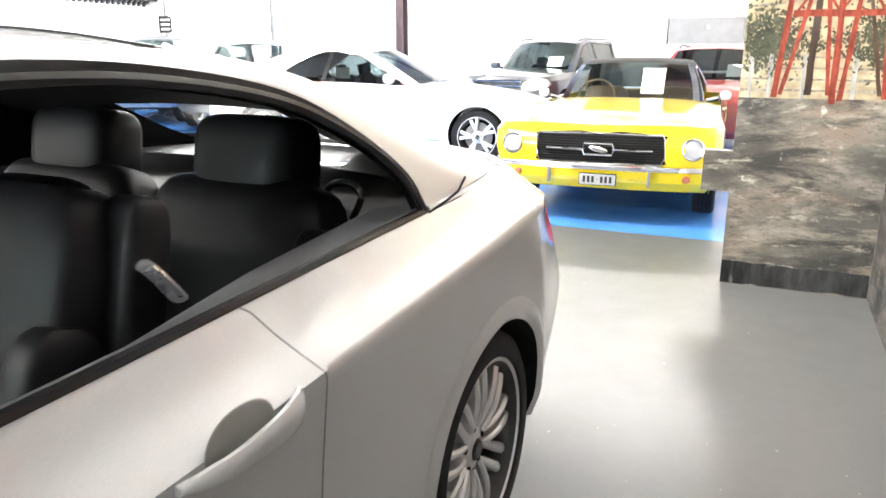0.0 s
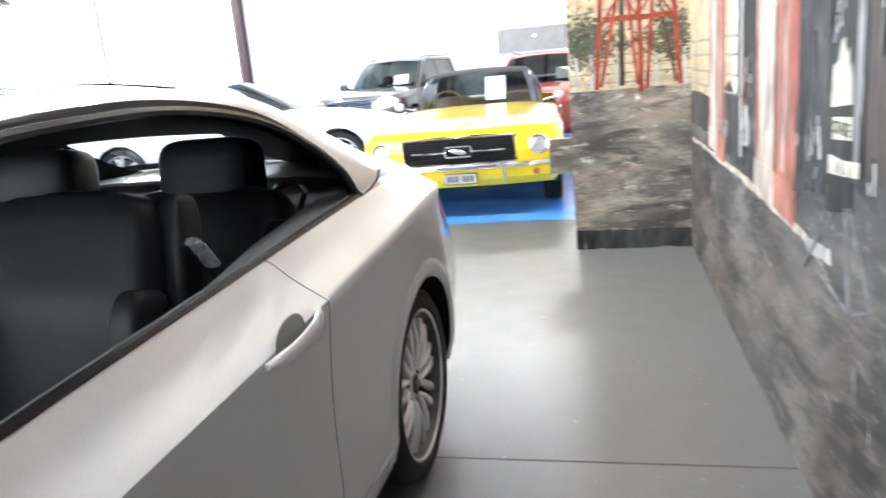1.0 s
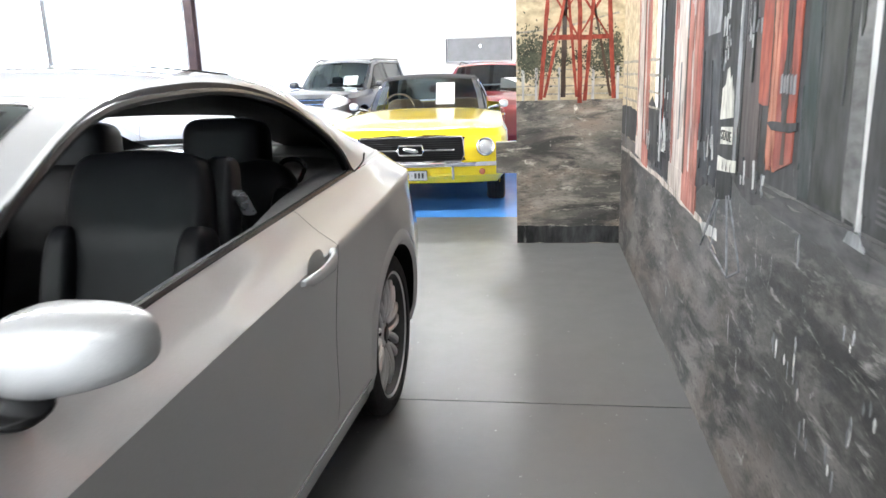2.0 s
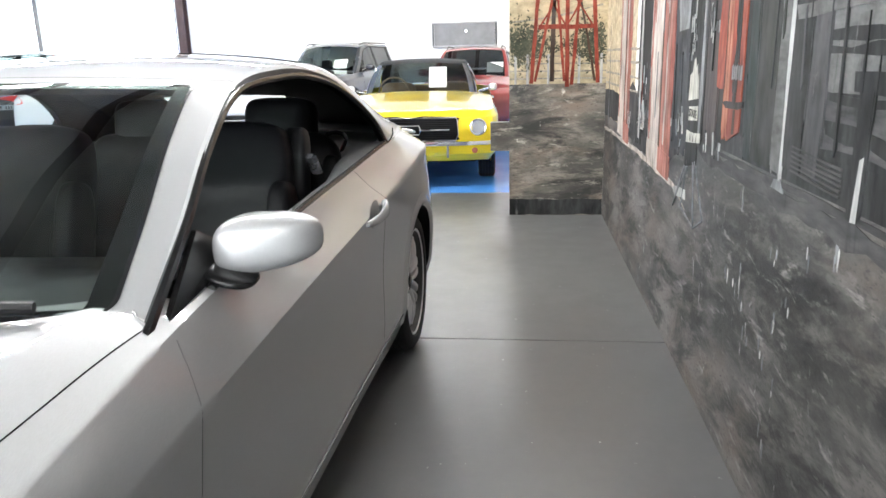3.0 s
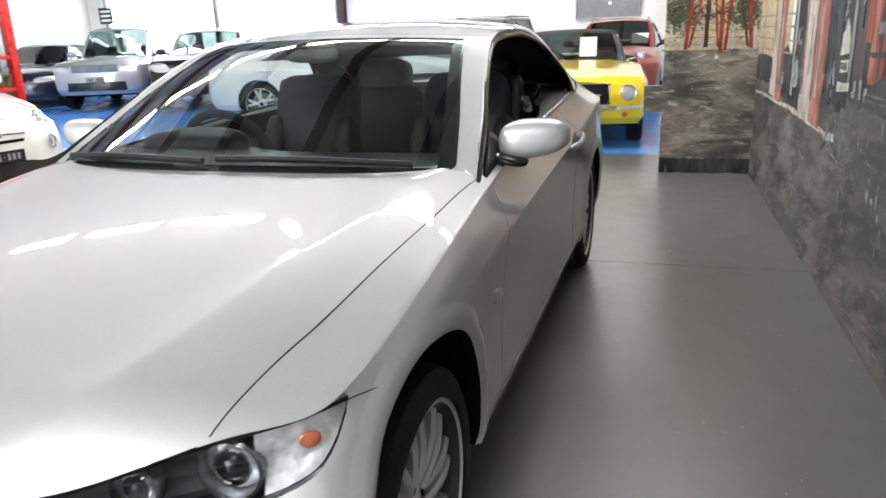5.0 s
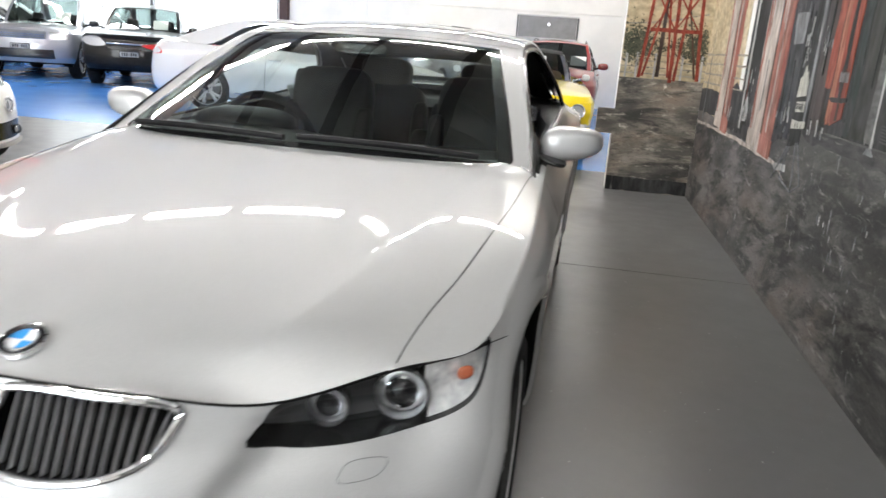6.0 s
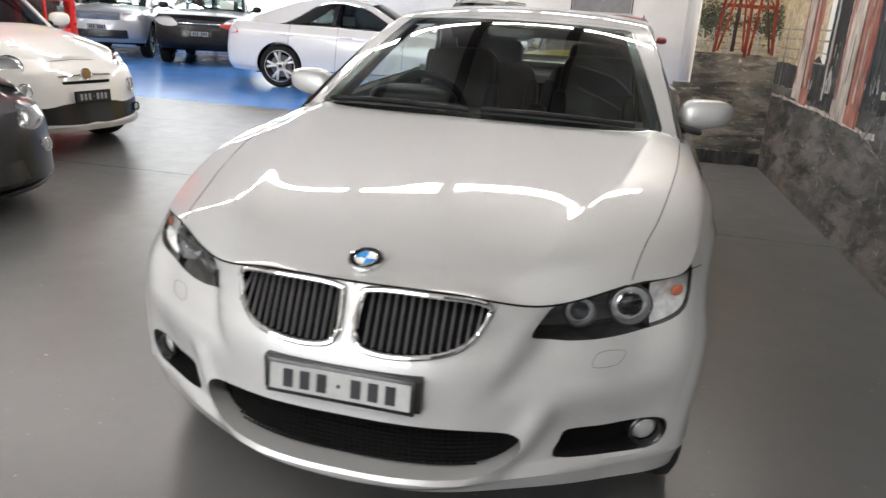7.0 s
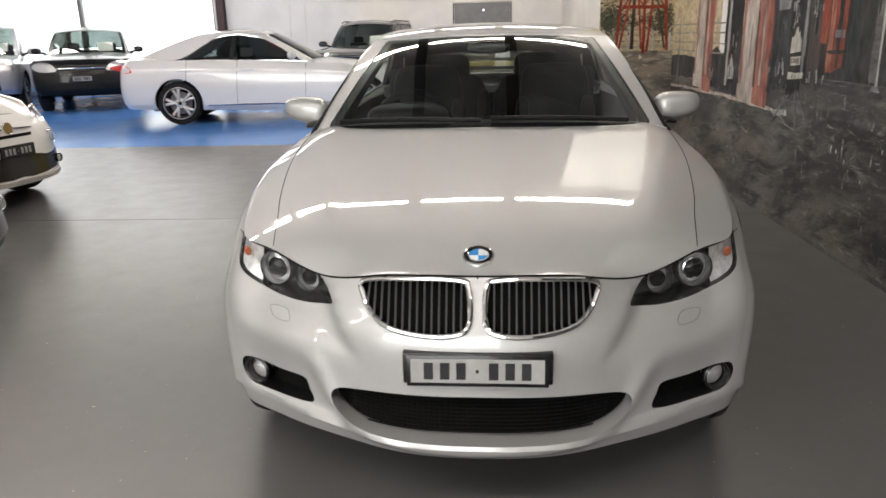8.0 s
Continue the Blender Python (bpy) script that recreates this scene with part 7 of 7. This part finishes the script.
# loose brush strokes over the station front
rnd = random.Random(17)
for i in range(60):
    y, z = rnd.uniform(-2.6, 3.2), rnd.uniform(1.03, 1.9)
    wd, hgt, tilt = rnd.uniform(.002, .008), rnd.uniform(.08, .45), rnd.uniform(-.02, .02)
    mat = rnd.choice((M_DARK, M_GREY, M_SLATE, M_GREY, M_MOSS, M_GREY) if y < 2.1 else (M_CREAM, M_RED, M_DARK, M_PALE))
    part("brush_stroke", slab([(y - wd, z), (y + wd * .2, z - .02), (y + wd, z), (y + wd * .6 + tilt, z + hgt), (y - wd * .5 + tilt, z + hgt * 1.05)], -.0092, lambda p, q, d: Vector((d, p, q))), mat, mural)
# wire easel painted under the board
for a, b in (((1.765, .885), (1.966, .674)), ((1.74, .885), (1.793, .698)), ((1.62, .92), (1.557, .661)), ((1.59, .925), (1.415, .722)), ((1.72, .888), (1.966, .674)), ((1.793, .698), (1.557, .661)), ((1.557, .661), (1.415, .722))):
    d = Vector((b[0] - a[0], b[1] - a[1])).normalized() * .0035
    part("wire_leg", slab([(a[0] - d.y, a[1] + d.x), (a[0] + d.y, a[1] - d.x), (b[0] + d.y, b[1] - d.x), (b[0] - d.y, b[1] + d.x)], -.0085, lambda p, q, k: Vector((k, p, q))), M_PALE, mural)

stub = thing("partition_mural", pose(0, STUB_Y, 0), "painted mural of a red lattice tower, tree and fence", "mural")


def on_stub(name, poly, mat, level, label="", amount=.006, seed=0):
    d = .003 + level * .0007
    return part(name, slab(rough_edge(poly, amount, .08, seed), -d, lambda a, b, q: Vector((a, q, b))), mat, stub, label)


X1 = WALL_X - .0035
part("rock_ground", slab(rect(STUB_X, X1, 0, 1.11), -.003, lambda a, b, q: Vector((a, q, b))), ROCK_EARTH, stub, "dark painted rock and earth")
part("sky", slab(rect(STUB_X, X1, 1.11, TOP), -.003, lambda a, b, q: Vector((a, q, b))), M_TAN, stub, "sandy painted sky")
part("rock_end", slab(rect(-.01, STUB_X, .56, .80), .10, lambda a, b, q: Vector((a, q, b))), ROCK_EARTH, stub, "painted rock end of the partition")
on_stub("hill_line", [(STUB_X, 1.60), (.5, 1.63), (.9, 1.72), (.9, 1.735), (.5, 1.645), (STUB_X, 1.612)], M_FENCE, 1, seed=1)
on_stub("dark_base", rect(STUB_X, X1, .004, .14), M_DARK, 1, amount=.006, seed=2)
for z in (1.15, 1.21, 1.27, 1.33):
    on_stub("fence_rail", [(STUB_X, z), (X1, z - .006), (X1, z + .006), (STUB_X, z + .012)], M_FENCE, 2, amount=.003, seed=int(z * 100))
for x in (.20, .30, .47, .72, .90):
    on_stub("fence_post", rect(x - .010, x + .010, 1.11, 1.35), M_WHITE, 3, amount=.003, seed=int(x * 100))
leaf = bmesh.new()
rnd = random.Random(11)
for i in range(2600):
    side = rnd.random()
    if side < .5:
        x, z = rnd.gauss(.27, .085), rnd.gauss(1.43, .085)
    else:
        x, z = rnd.gauss(.82, .07), rnd.gauss(1.43, .085)
    if side > .85:
        x, z = rnd.uniform(.2, .9), rnd.gauss(1.40, .04)
    if not STUB_X + .01 < x < X1 - .01:
        continue
    r = rnd.uniform(.006, .018)
    a = rnd.uniform(0, 3.1)
    d = -(.0045 + rnd.uniform(0, .0008))
    c, s = math.cos(a) * r, math.sin(a) * r
    vs = [leaf.verts.new((x + c, d, z + s)), leaf.verts.new((x - s * .45, d, z + c * .45)), leaf.verts.new((x - c, d, z - s)), leaf.verts.new((x + s * .45, d, z - c * .45))]
    leaf.faces.new(vs)
tagged(part("foliage", leaf, M_LEAF, stub, "dabbed dark green foliage"), kind="stuff")


def leg(x0, z0, x1, z1, w, mat, tag, level=6):
    on_stub("tower_leg", [(x0 - w, z0), (x0 + w, z0), (x1 + w * .8, z1), (x1 - w * .8, z1)], mat, level, "", .003, tag)


leg(.33, 1.115, .46, TOP, .016, M_TOWER, 1)
leg(.36, 1.13, .52, 1.9, .012, M_TOWER, 2)
leg(.50, 1.13, .52, TOP, .018, M_BROWN, 3, 5)
leg(.625, 1.085, .60, TOP, .017, M_TOWER, 4, 7)
leg(.66, 1.10, .72, 1.9, .014, M_TOWER, 5)
leg(.60, 1.13, .53, 1.9, .012, M_TOWER, 6)
leg(.875, 1.115, .76, TOP, .016, M_TOWER, 7)
leg(.85, 1.13, .70, 1.9, .011, M_BROWN, 8, 5)
on_stub("tower_beam", rect(.385, .835, 1.545, 1.58), M_TOWER, 8, "", .004, 9)
on_stub("tower_beam", rect(.42, .80, 1.86, 1.89), M_TOWER, 8, "", .004, 10)
for a, b in (((.40, 1.57), (.60, 1.88)), ((.82, 1.57), (.62, 1.88)), ((.42, 1.88), (.60, 1.58)), ((.80, 1.88), (.62, 1.58))):
    leg(a[0], a[1], b[0], b[1], .009, M_TOWER, int(a[0] * 99), 5)

# ---- fittings on the back wall ----
wb = thing("wall_board", pose(-1.06, BACK_Y - .03, 1.82), "grey framed steel board fixed to the back wall", "wall board")
part("board_panel", box(-.70, .70, -.02, .03, -.27, .27), GREY_STEEL, wb)
for z in (-.27, .25):
    part("frame_bar", box(-.74, .74, -.035, .0, z, z + .03, .003), plain("pale_frame", (.5, .5, .5), .5), wb)
for x in (-.74, .71):
    part("frame_bar", box(x, x + .03, -.035, .0, -.24, .25, .003), GREY_TRIM, wb)
part("latch", box(.02, .05, -.04, -.02, .05, .10), CHROME, wb)
ws = thing("wall_sign", pose(-15.0, BACK_Y - .02, 2.16), "small black sign with pale bars on the wall", "sign")
part("sign_panel", box(-.22, .22, -.02, .0, -.22, .22), SATIN, ws)
for i in range(3):
    part("sign_bar", box(-.16, .16, -.024, -.02, -.15 + i * .12, -.09 + i * .12), PAPER, ws)
